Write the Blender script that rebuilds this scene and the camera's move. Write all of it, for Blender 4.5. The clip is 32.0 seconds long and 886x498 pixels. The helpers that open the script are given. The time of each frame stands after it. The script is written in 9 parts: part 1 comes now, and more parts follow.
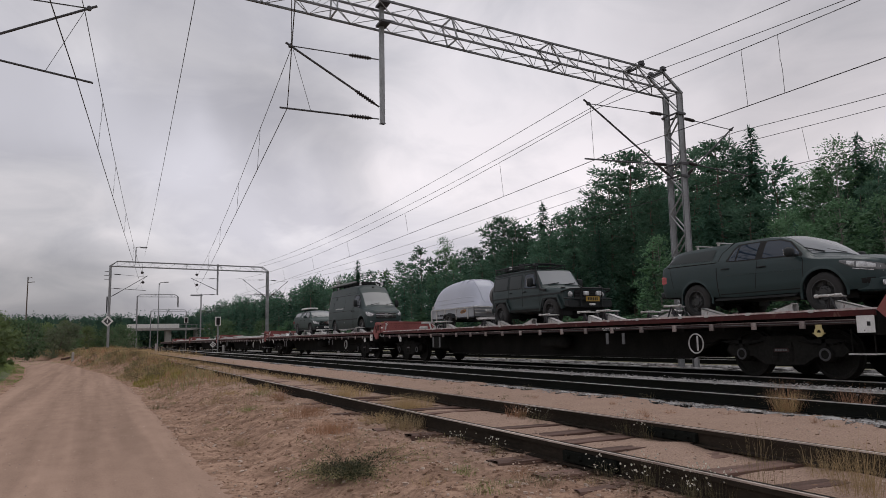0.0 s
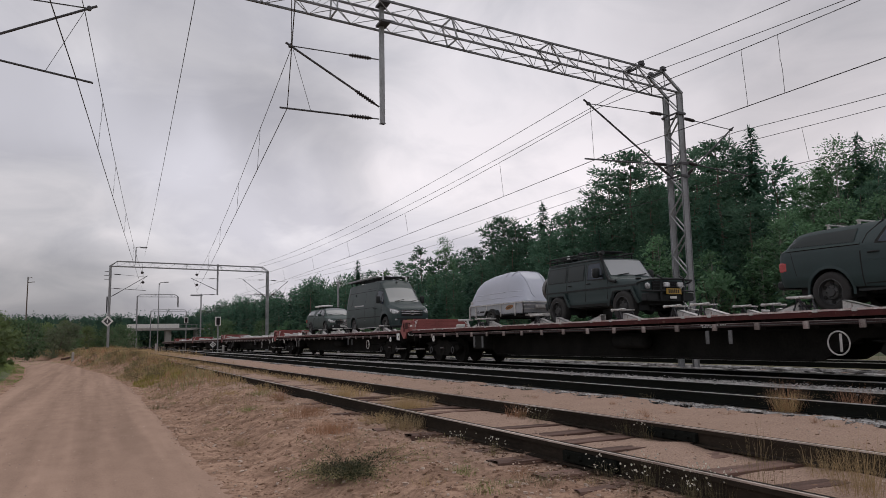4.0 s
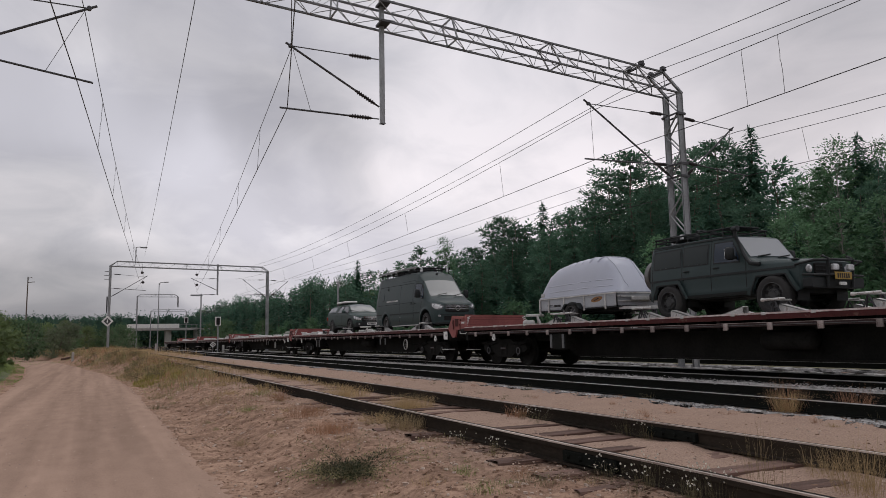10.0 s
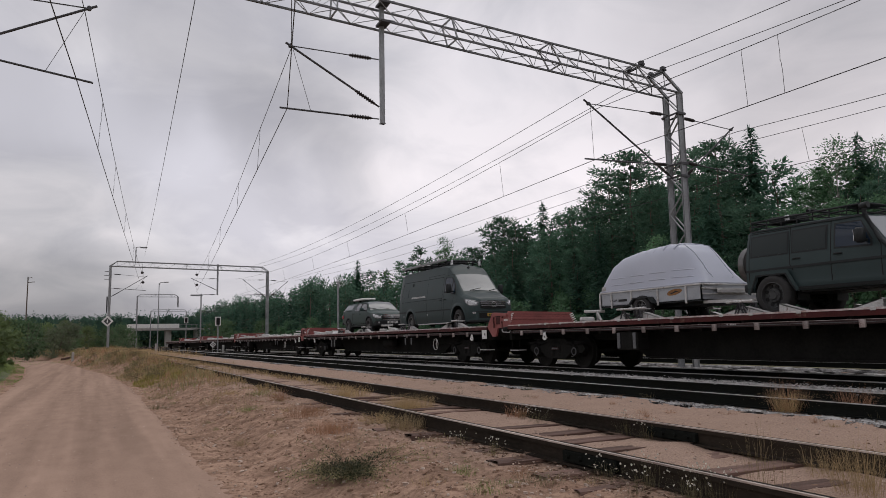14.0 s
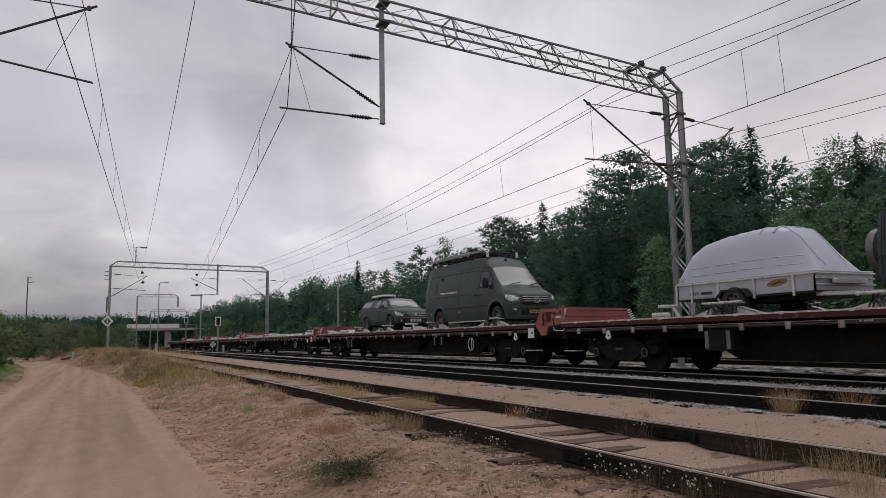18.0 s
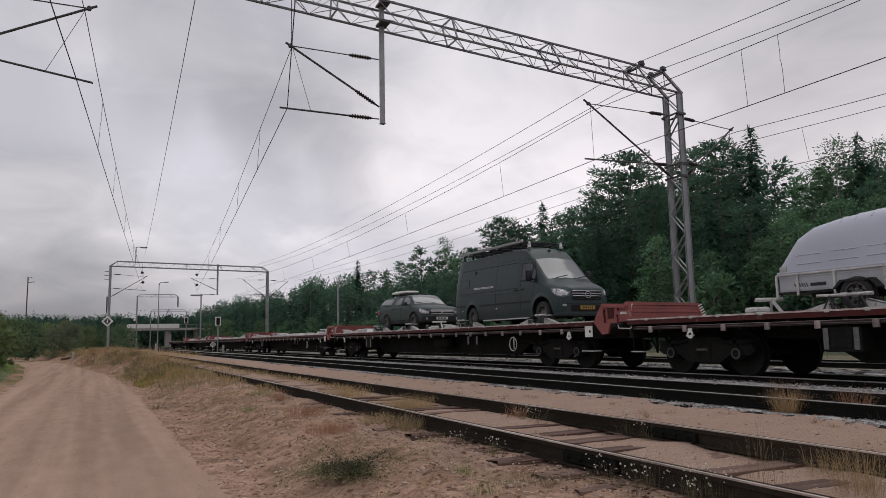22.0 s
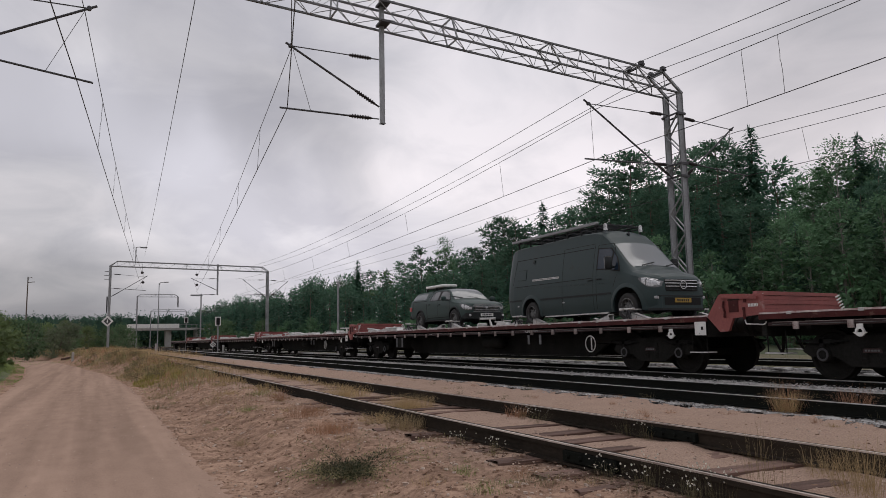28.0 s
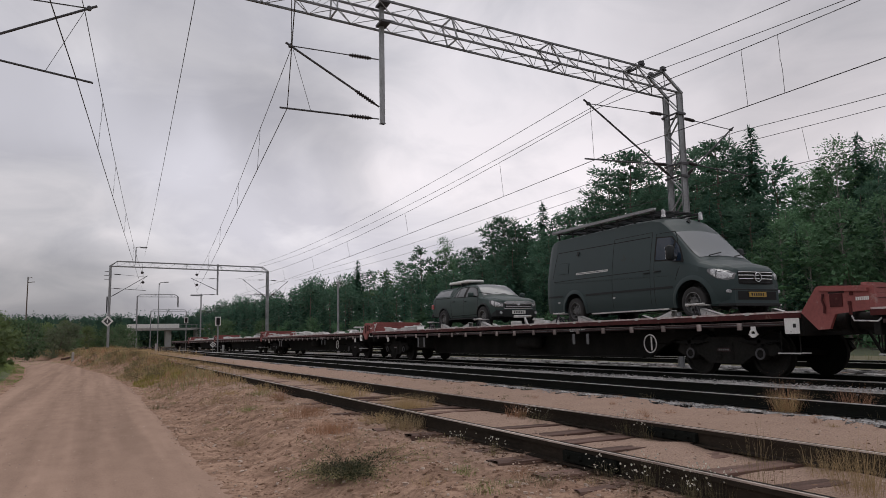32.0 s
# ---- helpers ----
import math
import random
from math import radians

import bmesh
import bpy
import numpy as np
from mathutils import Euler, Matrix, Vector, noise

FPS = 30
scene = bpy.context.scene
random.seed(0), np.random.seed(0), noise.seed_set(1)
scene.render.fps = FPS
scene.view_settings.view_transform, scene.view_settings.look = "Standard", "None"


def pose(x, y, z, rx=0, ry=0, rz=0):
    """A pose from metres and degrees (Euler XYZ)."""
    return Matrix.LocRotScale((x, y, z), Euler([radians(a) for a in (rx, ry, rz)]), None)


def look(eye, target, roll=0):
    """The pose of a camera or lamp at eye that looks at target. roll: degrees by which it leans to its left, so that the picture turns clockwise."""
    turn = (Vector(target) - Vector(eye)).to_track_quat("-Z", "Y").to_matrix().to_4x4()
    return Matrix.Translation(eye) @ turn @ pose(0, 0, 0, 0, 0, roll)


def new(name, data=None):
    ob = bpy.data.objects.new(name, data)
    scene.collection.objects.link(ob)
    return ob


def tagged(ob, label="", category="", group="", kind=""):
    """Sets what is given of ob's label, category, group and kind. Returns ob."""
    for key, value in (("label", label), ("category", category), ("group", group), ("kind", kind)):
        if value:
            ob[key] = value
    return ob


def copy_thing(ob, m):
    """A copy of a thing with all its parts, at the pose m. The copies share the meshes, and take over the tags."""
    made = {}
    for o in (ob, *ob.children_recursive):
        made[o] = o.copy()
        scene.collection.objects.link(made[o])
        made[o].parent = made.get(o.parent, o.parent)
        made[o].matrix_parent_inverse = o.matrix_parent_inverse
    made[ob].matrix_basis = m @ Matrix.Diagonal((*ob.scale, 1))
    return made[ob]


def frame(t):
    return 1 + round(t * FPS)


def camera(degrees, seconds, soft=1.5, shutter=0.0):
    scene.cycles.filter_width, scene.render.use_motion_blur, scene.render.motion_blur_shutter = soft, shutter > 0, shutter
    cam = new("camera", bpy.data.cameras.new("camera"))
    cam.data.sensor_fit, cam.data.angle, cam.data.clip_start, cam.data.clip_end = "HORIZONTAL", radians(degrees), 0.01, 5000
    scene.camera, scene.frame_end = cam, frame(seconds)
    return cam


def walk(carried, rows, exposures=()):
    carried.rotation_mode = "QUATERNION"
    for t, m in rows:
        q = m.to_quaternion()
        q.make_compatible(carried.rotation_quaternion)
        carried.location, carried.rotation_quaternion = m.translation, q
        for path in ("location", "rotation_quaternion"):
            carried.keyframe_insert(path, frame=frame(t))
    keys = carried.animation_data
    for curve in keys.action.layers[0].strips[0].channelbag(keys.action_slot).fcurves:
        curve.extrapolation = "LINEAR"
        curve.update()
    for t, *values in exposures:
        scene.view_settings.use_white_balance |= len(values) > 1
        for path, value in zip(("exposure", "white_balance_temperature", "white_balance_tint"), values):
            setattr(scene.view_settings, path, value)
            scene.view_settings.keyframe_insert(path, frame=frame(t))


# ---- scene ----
# ---------------------------------------------------------------- camera
EYE = Vector((0.0, 0.0, 0.891))
AIM = EYE + Vector((0.4338, 0.8925, 0.1234))
cam = camera(63.46, 32.0, soft=0.65)
walk(cam, [(0.0, look(EYE, AIM, -1.176)), (32.0, look(EYE, AIM, -1.176))])


def rolled(t):
    """How far the train has rolled at t seconds, slowing down."""
    return 0.841 * t - 0.00978 * t ** 2 + 3.429e-4 * t ** 3 - 5.836e-6 * t ** 4


# ---------------------------------------------------------------- sky and sun
SUN_TURN = 60


def make_world():
    w = bpy.data.worlds.new("overcast_sky")
    scene.world = w
    w.use_nodes = True
    nt = w.node_tree
    nt.nodes.clear()
    N, L = nt.nodes.new, nt.links.new

    def node(kind, **sets):
        n = N(kind)
        for k, v in sets.items():
            n.inputs[k].default_value = v
        return n

    def math_(op, a, b):
        n = N("ShaderNodeMath")
        n.operation = op
        for k, v in enumerate((a, b)):
            if isinstance(v, (int, float)):
                n.inputs[k].default_value = v
            else:
                L(v, n.inputs[k])
        return n.outputs[0]

    tc = N("ShaderNodeTexCoord")
    sep = N("ShaderNodeSeparateXYZ")
    L(tc.outputs["Generated"], sep.inputs[0])
    up = math_("MAXIMUM", sep.outputs[2], 0.0)
    lift = math_("ADD", up, 0.30)
    comb = N("ShaderNodeCombineXYZ")
    # the cloud field is laid out along the view's bearing
    ca, sa = math.cos(radians(64)), math.sin(radians(64))
    cx = math_("ADD", math_("MULTIPLY", sep.outputs[0], -ca), math_("MULTIPLY", sep.outputs[1], sa))
    cy = math_("ADD", math_("MULTIPLY", sep.outputs[0], sa), math_("MULTIPLY", sep.outputs[1], ca))
    L(math_("DIVIDE", cx, lift), comb.inputs[0])
    L(math_("DIVIDE", cy, lift), comb.inputs[1])
    comb.inputs[2].default_value = SKY_SEED
    big = node("ShaderNodeTexNoise", Scale=0.85, Detail=4.0, Roughness=0.45, Distortion=0.2)
    small = node("ShaderNodeTexNoise", Scale=2.9, Detail=7.0, Roughness=0.56, Distortion=0.6)
    L(comb.outputs[0], big.inputs["Vector"])
    L(comb.outputs[0], small.inputs["Vector"])
    mixv = math_("ADD", math_("MULTIPLY", big.outputs[0], 0.66), math_("MULTIPLY", small.outputs[0], 0.34))
    ramp = N("ShaderNodeValToRGB")
    els = ramp.color_ramp.elements
    els[0].position, els[0].color = 0.40, (0.565, 0.555, 0.608, 1)
    els[1].position, els[1].color = 0.575, (0.87, 0.83, 0.862, 1)
    e = els.new(0.49)
    e.color = (0.70, 0.682, 0.722, 1)
    L(mixv, ramp.inputs[0])
    # the far cloud base turns greyer just over the skyline
    low = N("ShaderNodeValToRGB")
    low.color_ramp.interpolation = "EASE"
    le = low.color_ramp.elements
    le[0].position, le[0].color = 0.02, (0.43, 0.43, 0.44, 1)
    le[1].position, le[1].color = 0.60, (1, 1, 1, 1)
    for at_, v_ in ((0.08, 0.60), (0.15, 0.84), (0.24, 0.90)):
        q = le.new(at_)
        q.color = (v_, v_, v_, 1)
    # the cover is thinner, and brighter, towards the hidden sun
    az = radians(SUN_TURN)
    side = math_("ADD", math_("MULTIPLY", sep.outputs[0], math.sin(az)), math_("MULTIPLY", sep.outputs[1], math.cos(az)))
    thin = math_("MINIMUM", math_("MAXIMUM", math_("MULTIPLY", math_("SUBTRACT", side, 0.48), 2.4), 0.0), 1.0)
    band = N("ShaderNodeMix")
    band.data_type = "RGBA"
    high = N("ShaderNodeValToRGB")
    high.color_ramp.interpolation = "EASE"
    he = high.color_ramp.elements
    he[0].position, he[0].color = 0.12, (1.15, 1.12, 1.12, 1)
    he[1].position, he[1].color = 0.42, (0.85, 0.855, 0.875, 1)
    L(up, high.inputs[0])
    L(thin, band.inputs[0])
    L(low.outputs[0], band.inputs[6])
    L(high.outputs[0], band.inputs[7])
    L(up, low.inputs[0])
    dim = N("ShaderNodeVectorMath")
    dim.operation = "MULTIPLY"
    L(ramp.outputs[0], dim.inputs[0])
    L(band.outputs[2], dim.inputs[1])
    # cloud masses: bearing and height in degrees, reach in degrees, darkening or brightening
    warp = node("ShaderNodeTexNoise", Scale=2.2, Detail=5.0, Roughness=0.55)
    L(tc.outputs["Generated"], warp.inputs["Vector"])
    shift, place = N("ShaderNodeVectorMath"), N("ShaderNodeVectorMath")
    shift.operation, place.operation = "MULTIPLY_ADD", "NORMALIZE"
    L(warp.outputs["Color"], shift.inputs[0])
    shift.inputs[1].default_value = (0.34, 0.34, 0.34)
    L(tc.outputs["Generated"], shift.inputs[2])
    off = N("ShaderNodeVectorMath")
    off.operation = "SUBTRACT"
    L(shift.outputs[0], off.inputs[0])
    off.inputs[1].default_value = (0.17, 0.17, 0.17)
    L(off.outputs[0], place.inputs[0])
    total = 1.0
    for bearing, height, reach, amount in CLOUDS:
        b, h = radians(bearing), radians(height)
        dot = N("ShaderNodeVectorMath")
        dot.operation = "DOT_PRODUCT"
        L(place.outputs[0], dot.inputs[0])
        dot.inputs[1].default_value = (math.sin(b) * math.cos(h), math.cos(b) * math.cos(h), math.sin(h))
        lob = N("ShaderNodeMapRange")
        lob.interpolation_type = "SMOOTHERSTEP"
        lob.inputs["From Min"].default_value, lob.inputs["From Max"].default_value = math.cos(radians(reach)), 1.0
        lob.inputs["To Max"].default_value = amount
        L(dot.outputs["Value"], lob.inputs[0])
        total = math_("ADD", total, lob.outputs[0])
    mass = N("ShaderNodeVectorMath")
    mass.operation = "SCALE"
    L(dim.outputs[0], mass.inputs[0])
    L(total, mass.inputs["Scale"])
    dim = mass
    sky = N("ShaderNodeTexSky")
    sky.sky_type = "NISHITA"
    sky.sun_disc = False
    sky.sun_elevation, sky.sun_rotation = radians(38), radians(SUN_TURN)
    sky_bg, cloud_bg = N("ShaderNodeBackground"), N("ShaderNodeBackground")
    L(sky.outputs[0], sky_bg.inputs[0])
    sky_bg.inputs[1].default_value = 0.05
    L(dim.outputs[0], cloud_bg.inputs[0])
    cloud_bg.inputs[1].default_value = 1.0
    mix = N("ShaderNodeMixShader")
    mix.inputs[0].default_value = 0.94
    L(sky_bg.outputs[0], mix.inputs[1])
    L(cloud_bg.outputs[0], mix.inputs[2])
    out = N("ShaderNodeOutputWorld")
    L(mix.outputs[0], out.inputs[0])


SKY_SEED = 1.3
CLOUDS = ((2.6, 23.3, 11.7, -0.10), (8.7, 20.7, 9.9, 0.0), (14.9, 13.9, 10.4, -0.2), (20.3, 12.1, 6.8, -0.06), (1.3, 15.0, 6.8, 0.12),
          (10.2, 6.8, 13.6, 0.2), (18.5, 7.7, 10.8, 0.16), (-3.9, 4.8, 10.8, -0.12), (25.1, 20.0, 11.7, 0.05), (33.8, 16.2, 14.9, 0.06),
          (50.5, 21.4, 14.9, -0.16), (56.3, 15.3, 11.7, -0.1), (-5.3, 18.6, 8.1, 0.08), (4.0, 8.7, 9.9, 0.1), (19.5, 23.8, 6.8, -0.05),
          (-4.2, 11.1, 10.8, 0.06))
make_world()
sun = new("sun", bpy.data.lights.new("sun", "SUN"))
sun.data.energy, sun.data.angle, sun.data.color = 0.55, radians(35), (1.0, 0.96, 0.92)
sun.matrix_world = look((0, 0, 50), (-20, -12, 0))
scene.view_settings.exposure = 0.0


# ---------------------------------------------------------------- materials
def material(name, c1, c2=None, scale=6.0, rough=0.7, metal=0.0, bump=0.15, fine=None, wear=None, wear_amount=0.0,
             vary=0.0, stretch=(1, 1, 1), coat=0.0, rough_vary=0.12, world=False, depth=0.02):
    """A procedural surface: two colours mixed by noise at two scales, bump, spots of wear, a change from object to object."""
    m = bpy.data.materials.new(name)
    m.use_nodes = True
    nt = m.node_tree
    N, L = nt.nodes.new, nt.links.new
    bsdf = nt.nodes["Principled BSDF"]
    bsdf.inputs["Metallic"].default_value = metal
    bsdf.inputs["Coat Weight"].default_value = coat
    c2 = c2 or tuple(v * 0.75 for v in c1)
    tc = N("ShaderNodeTexCoord")
    mp = N("ShaderNodeMapping")
    mp.inputs["Scale"].default_value = stretch
    if world:
        geo = N("ShaderNodeNewGeometry")
        L(geo.outputs["Position"], mp.inputs[0])
    else:
        L(tc.outputs["Object"], mp.inputs[0])
    n1, n2 = N("ShaderNodeTexNoise"), N("ShaderNodeTexNoise")
    n1.inputs["Scale"].default_value, n1.inputs["Detail"].default_value = scale, 4
    n2.inputs["Scale"].default_value, n2.inputs["Detail"].default_value = fine or scale * 9, 5
    n2.inputs["Roughness"].default_value = 0.68
    for n in (n1, n2):
        L(mp.outputs[0], n.inputs["Vector"])
    add = N("ShaderNodeMath")
    add.operation = "MULTIPLY_ADD"
    L(n2.outputs[0], add.inputs[0])
    add.inputs[1].default_value = 0.5
    half = N("ShaderNodeMath")
    half.operation = "MULTIPLY"
    half.inputs[1].default_value = 0.5
    L(n1.outputs[0], half.inputs[0])
    L(half.outputs[0], add.inputs[2])
    ramp = N("ShaderNodeValToRGB")
    ramp.color_ramp.elements[0].position, ramp.color_ramp.elements[0].color = 0.36, (*c2, 1)
    ramp.color_ramp.elements[1].position, ramp.color_ramp.elements[1].color = 0.62, (*c1, 1)
    L(add.outputs[0], ramp.inputs[0])
    col = ramp.outputs[0]
    if wear:
        n3 = N("ShaderNodeTexNoise")
        n3.inputs["Scale"].default_value, n3.inputs["Detail"].default_value = scale * 2.3, 8
        n3.inputs["Roughness"].default_value = 0.7
        L(mp.outputs[0], n3.inputs["Vector"])
        r3 = N("ShaderNodeMapRange")
        r3.inputs["From Min"].default_value, r3.inputs["From Max"].default_value = 0.66 - wear_amount, 0.72 - wear_amount
        L(n3.outputs[0], r3.inputs[0])
        mx = N("ShaderNodeMix")
        mx.data_type = "RGBA"
        L(r3.outputs[0], mx.inputs[0])
        L(col, mx.inputs[6])
        mx.inputs[7].default_value = (*wear, 1)
        col = mx.outputs[2]
    if vary:
        info = N("ShaderNodeObjectInfo")
        hsv = N("ShaderNodeHueSaturation")
        r4 = N("ShaderNodeMapRange")
        r4.inputs["To Min"].default_value, r4.inputs["To Max"].default_value = 1 - vary, 1 + vary
        L(info.outputs["Random"], r4.inputs[0])
        L(r4.outputs[0], hsv.inputs["Value"])
        L(col, hsv.inputs["Color"])
        col = hsv.outputs[0]
    L(col, bsdf.inputs["Base Color"])
    rr = N("ShaderNodeMapRange")
    rr.inputs["To Min"].default_value, rr.inputs["To Max"].default_value = max(rough - rough_vary, 0.02), min(rough + rough_vary, 1)
    L(add.outputs[0], rr.inputs[0])
    L(rr.outputs[0], bsdf.inputs["Roughness"])
    if bump:
        b = N("ShaderNodeBump")
        b.inputs["Strength"].default_value, b.inputs["Distance"].default_value = bump, depth
        L(add.outputs[0], b.inputs["Height"])
        L(b.outputs[0], bsdf.inputs["Normal"])
    return m


def leaf_material(name, c1, c2, vary=0.22, leaf=0.5):
    """Foliage: colour that drifts through the crown and from leaf to leaf; part of the light passes through (leaf)."""
    m = material(name, c1, c2, scale=0.45, rough=0.7, bump=0.0, fine=2.6, vary=vary)
    nt = m.node_tree
    N, L = nt.nodes.new, nt.links.new
    bsdf = nt.nodes["Principled BSDF"]
    geo = N("ShaderNodeNewGeometry")
    hsv = N("ShaderNodeHueSaturation")
    rng = N("ShaderNodeMapRange")
    rng.inputs["To Min"].default_value, rng.inputs["To Max"].default_value = 0.82, 1.18
    L(geo.outputs["Random Per Island"], rng.inputs[0])
    L(rng.outputs[0], hsv.inputs["Value"])
    src = bsdf.inputs["Base Color"].links[0].from_socket
    L(src, hsv.inputs["Color"])
    L(hsv.outputs[0], bsdf.inputs["Base Color"])
    bsdf.inputs["Specular IOR Level"].default_value = 0.34
    if leaf:
        thr, mix = N("ShaderNodeBsdfTranslucent"), N("ShaderNodeMixShader")
        L(hsv.outputs[0], thr.inputs["Color"])
        mix.inputs[0].default_value = leaf
        L(bsdf.outputs[0], mix.inputs[1])
        L(thr.outputs[0], mix.inputs[2])
        L(mix.outputs[0], nt.nodes["Material Output"].inputs[0])
    return m


def plain_glass(name, tint, rough=0.03, gloss=0.5):
    m = bpy.data.materials.new(name)
    m.use_nodes = True
    b = m.node_tree.nodes["Principled BSDF"]
    b.inputs["Base Color"].default_value = (*tint, 1)
    b.inputs["Roughness"].default_value = rough
    b.inputs["Specular IOR Level"].default_value = gloss
    return m


SAND = material("pink_sand", (0.455, 0.308, 0.225), (0.165, 0.104, 0.075), scale=2.6, fine=17, rough=1.0, bump=1.0, depth=0.045,
                wear=(0.235, 0.15, 0.108), wear_amount=0.10, world=True)
ROAD = material("gravel_road", (0.382, 0.268, 0.207), (0.312, 0.217, 0.167), scale=5, fine=60, rough=1.0, bump=0.3, stretch=(1, 0.3, 1), world=True)


def wheel_tracks(m):
    """Long faint streaks of looser and firmer gravel along the road."""
    nt = m.node_tree
    N, L = nt.nodes.new, nt.links.new
    bsdf = nt.nodes["Principled BSDF"]
    geo, mp, n, rg, hsv = N("ShaderNodeNewGeometry"), N("ShaderNodeMapping"), N("ShaderNodeTexNoise"), N("ShaderNodeMapRange"), N("ShaderNodeHueSaturation")
    mp.inputs["Scale"].default_value = (2.4, 0.07, 1)
    n.inputs["Scale"].default_value, n.inputs["Detail"].default_value = 1.0, 3
    rg.inputs["From Min"].default_value, rg.inputs["From Max"].default_value = 0.32, 0.68
    rg.inputs["To Min"].default_value, rg.inputs["To Max"].default_value = 0.84, 1.16
    src = bsdf.inputs["Base Color"].links[0].from_socket
    L(geo.outputs["Position"], mp.inputs[0])
    L(mp.outputs[0], n.inputs["Vector"])
    L(n.outputs[0], rg.inputs[0])
    L(rg.outputs[0], hsv.inputs["Value"])
    L(src, hsv.inputs["Color"])
    L(hsv.outputs[0], bsdf.inputs["Base Color"])


def track_grit(m):
    """Between the tracks the sand is mixed with grey stone dust: paler and less pink from the siding on."""
    nt = m.node_tree
    N, L = nt.nodes.new, nt.links.new
    bsdf = nt.nodes["Principled BSDF"]
    geo, sep, n, add, rg, mix = N("ShaderNodeNewGeometry"), N("ShaderNodeSeparateXYZ"), N("ShaderNodeTexNoise"), N("ShaderNodeMath"), N("ShaderNodeMapRange"), N("ShaderNodeMix")
    n.inputs["Scale"].default_value, n.inputs["Detail"].default_value = 0.8, 6
    add.operation = "MULTIPLY_ADD"
    add.inputs[1].default_value = 2.6
    rg.inputs["From Min"].default_value, rg.inputs["From Max"].default_value = 3.9, 5.3
    rg.inputs["To Max"].default_value = 0.85
    mix.data_type = "RGBA"
    fine, ramp = N("ShaderNodeTexNoise"), N("ShaderNodeValToRGB")
    fine.inputs["Scale"].default_value, fine.inputs["Detail"].default_value = 55, 5
    fine.inputs["Roughness"].default_value = 0.75
    e = ramp.color_ramp.elements
    e[0].position, e[0].color = 0.38, (0.235, 0.168, 0.132, 1)
    e[1].position, e[1].color = 0.6, (0.43, 0.315, 0.252, 1)
    src = bsdf.inputs["Base Color"].links[0].from_socket
    L(geo.outputs["Position"], sep.inputs[0])
    L(geo.outputs["Position"], n.inputs["Vector"])
    L(geo.outputs["Position"], fine.inputs["Vector"])
    L(fine.outputs[0], ramp.inputs[0])
    L(n.outputs[0], add.inputs[0])
    L(sep.outputs[0], add.inputs[2])
    L(add.outputs[0], rg.inputs[0])
    L(rg.outputs[0], mix.inputs[0])
    L(src, mix.inputs[6])
    L(ramp.outputs[0], mix.inputs[7])
    L(mix.outputs[2], bsdf.inputs["Base Color"])


wheel_tracks(ROAD)
track_grit(SAND)
# Both ballast beds and the main-track sleepers are set near-black throughout.
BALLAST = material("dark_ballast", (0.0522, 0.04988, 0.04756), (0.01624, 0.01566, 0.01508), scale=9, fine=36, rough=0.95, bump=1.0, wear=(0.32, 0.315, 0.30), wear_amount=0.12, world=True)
OUTER_BALLAST = material("outer_dark_ballast", (0.0216, 0.0204, 0.0198), (0.0054, 0.0051, 0.0048), scale=6.0, fine=28, rough=0.95, bump=1.0, wear=(0.24, 0.235, 0.225), wear_amount=0.015, world=True)
FOREST_FLOOR = material("forest_floor", (0.078, 0.0975, 0.045), (0.039, 0.042, 0.027), scale=0.4, fine=6, rough=1.0, world=True)
KHAKI = material("khaki_soil", (0.17, 0.153, 0.0884), (0.0986, 0.08976, 0.051), scale=1.2, fine=14, rough=1.0, bump=0.5, world=True)
MOSS = material("grassy_soil", (0.12, 0.145, 0.055), (0.06, 0.07, 0.03), scale=1.5, fine=18, rough=1.0, bump=0.6, world=True)
DARK_SLEEPER = material("near_black_sleeper", (0.031, 0.030, 0.028), (0.015, 0.0145, 0.014), scale=3, fine=24, rough=0.9, stretch=(0.25, 3, 3), bump=0.5, vary=0.3)
GRAVEL = material("crushed_stone", (0.46, 0.45, 0.44), (0.085, 0.083, 0.08), scale=5.0, fine=34, rough=0.95, bump=1.0, world=True)
STONE = material("loose_stone", (0.56, 0.45, 0.375), (0.33, 0.245, 0.195), scale=9, rough=1.0, world=True)
CLOD = material("sand_clod", (0.35, 0.228, 0.163), (0.195, 0.124, 0.09), scale=12, rough=1.0, world=True)
DARK_STONE = material("dark_stone", (0.24, 0.19, 0.165), (0.13, 0.10, 0.088), scale=14, rough=0.9, world=True)
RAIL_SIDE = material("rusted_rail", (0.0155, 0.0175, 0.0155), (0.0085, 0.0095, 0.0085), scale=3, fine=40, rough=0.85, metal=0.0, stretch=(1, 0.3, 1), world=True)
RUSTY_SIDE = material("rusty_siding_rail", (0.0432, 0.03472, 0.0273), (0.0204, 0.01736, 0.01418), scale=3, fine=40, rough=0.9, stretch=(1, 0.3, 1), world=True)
# Polished rail heads: the pale colour also carries the sky's glint.
RAIL_HEAD = material("worn_rail_head_glint", (0.62, 0.54, 0.49), (0.30, 0.24, 0.21), scale=2, rough=0.5, metal=0.5, stretch=(1, 0.2, 1), bump=0.03, world=True)
RAIL_DULL = material("bright_rail_head_glint", (0.46, 0.455, 0.45), (0.26, 0.255, 0.25), scale=2, rough=0.4, metal=0.35, stretch=(1, 0.2, 1), bump=0.03, world=True)
SLEEPER = material("weathered_sleeper", (0.195, 0.1254, 0.1026), (0.078, 0.05016, 0.04104), scale=3, fine=24, rough=0.9, stretch=(0.25, 3, 3), bump=0.5, vary=0.3)
GALV = material("galvanised_steel", (0.34, 0.35, 0.36), (0.22, 0.225, 0.23), scale=2.5, fine=20, rough=0.55, metal=0.5, bump=0.05)
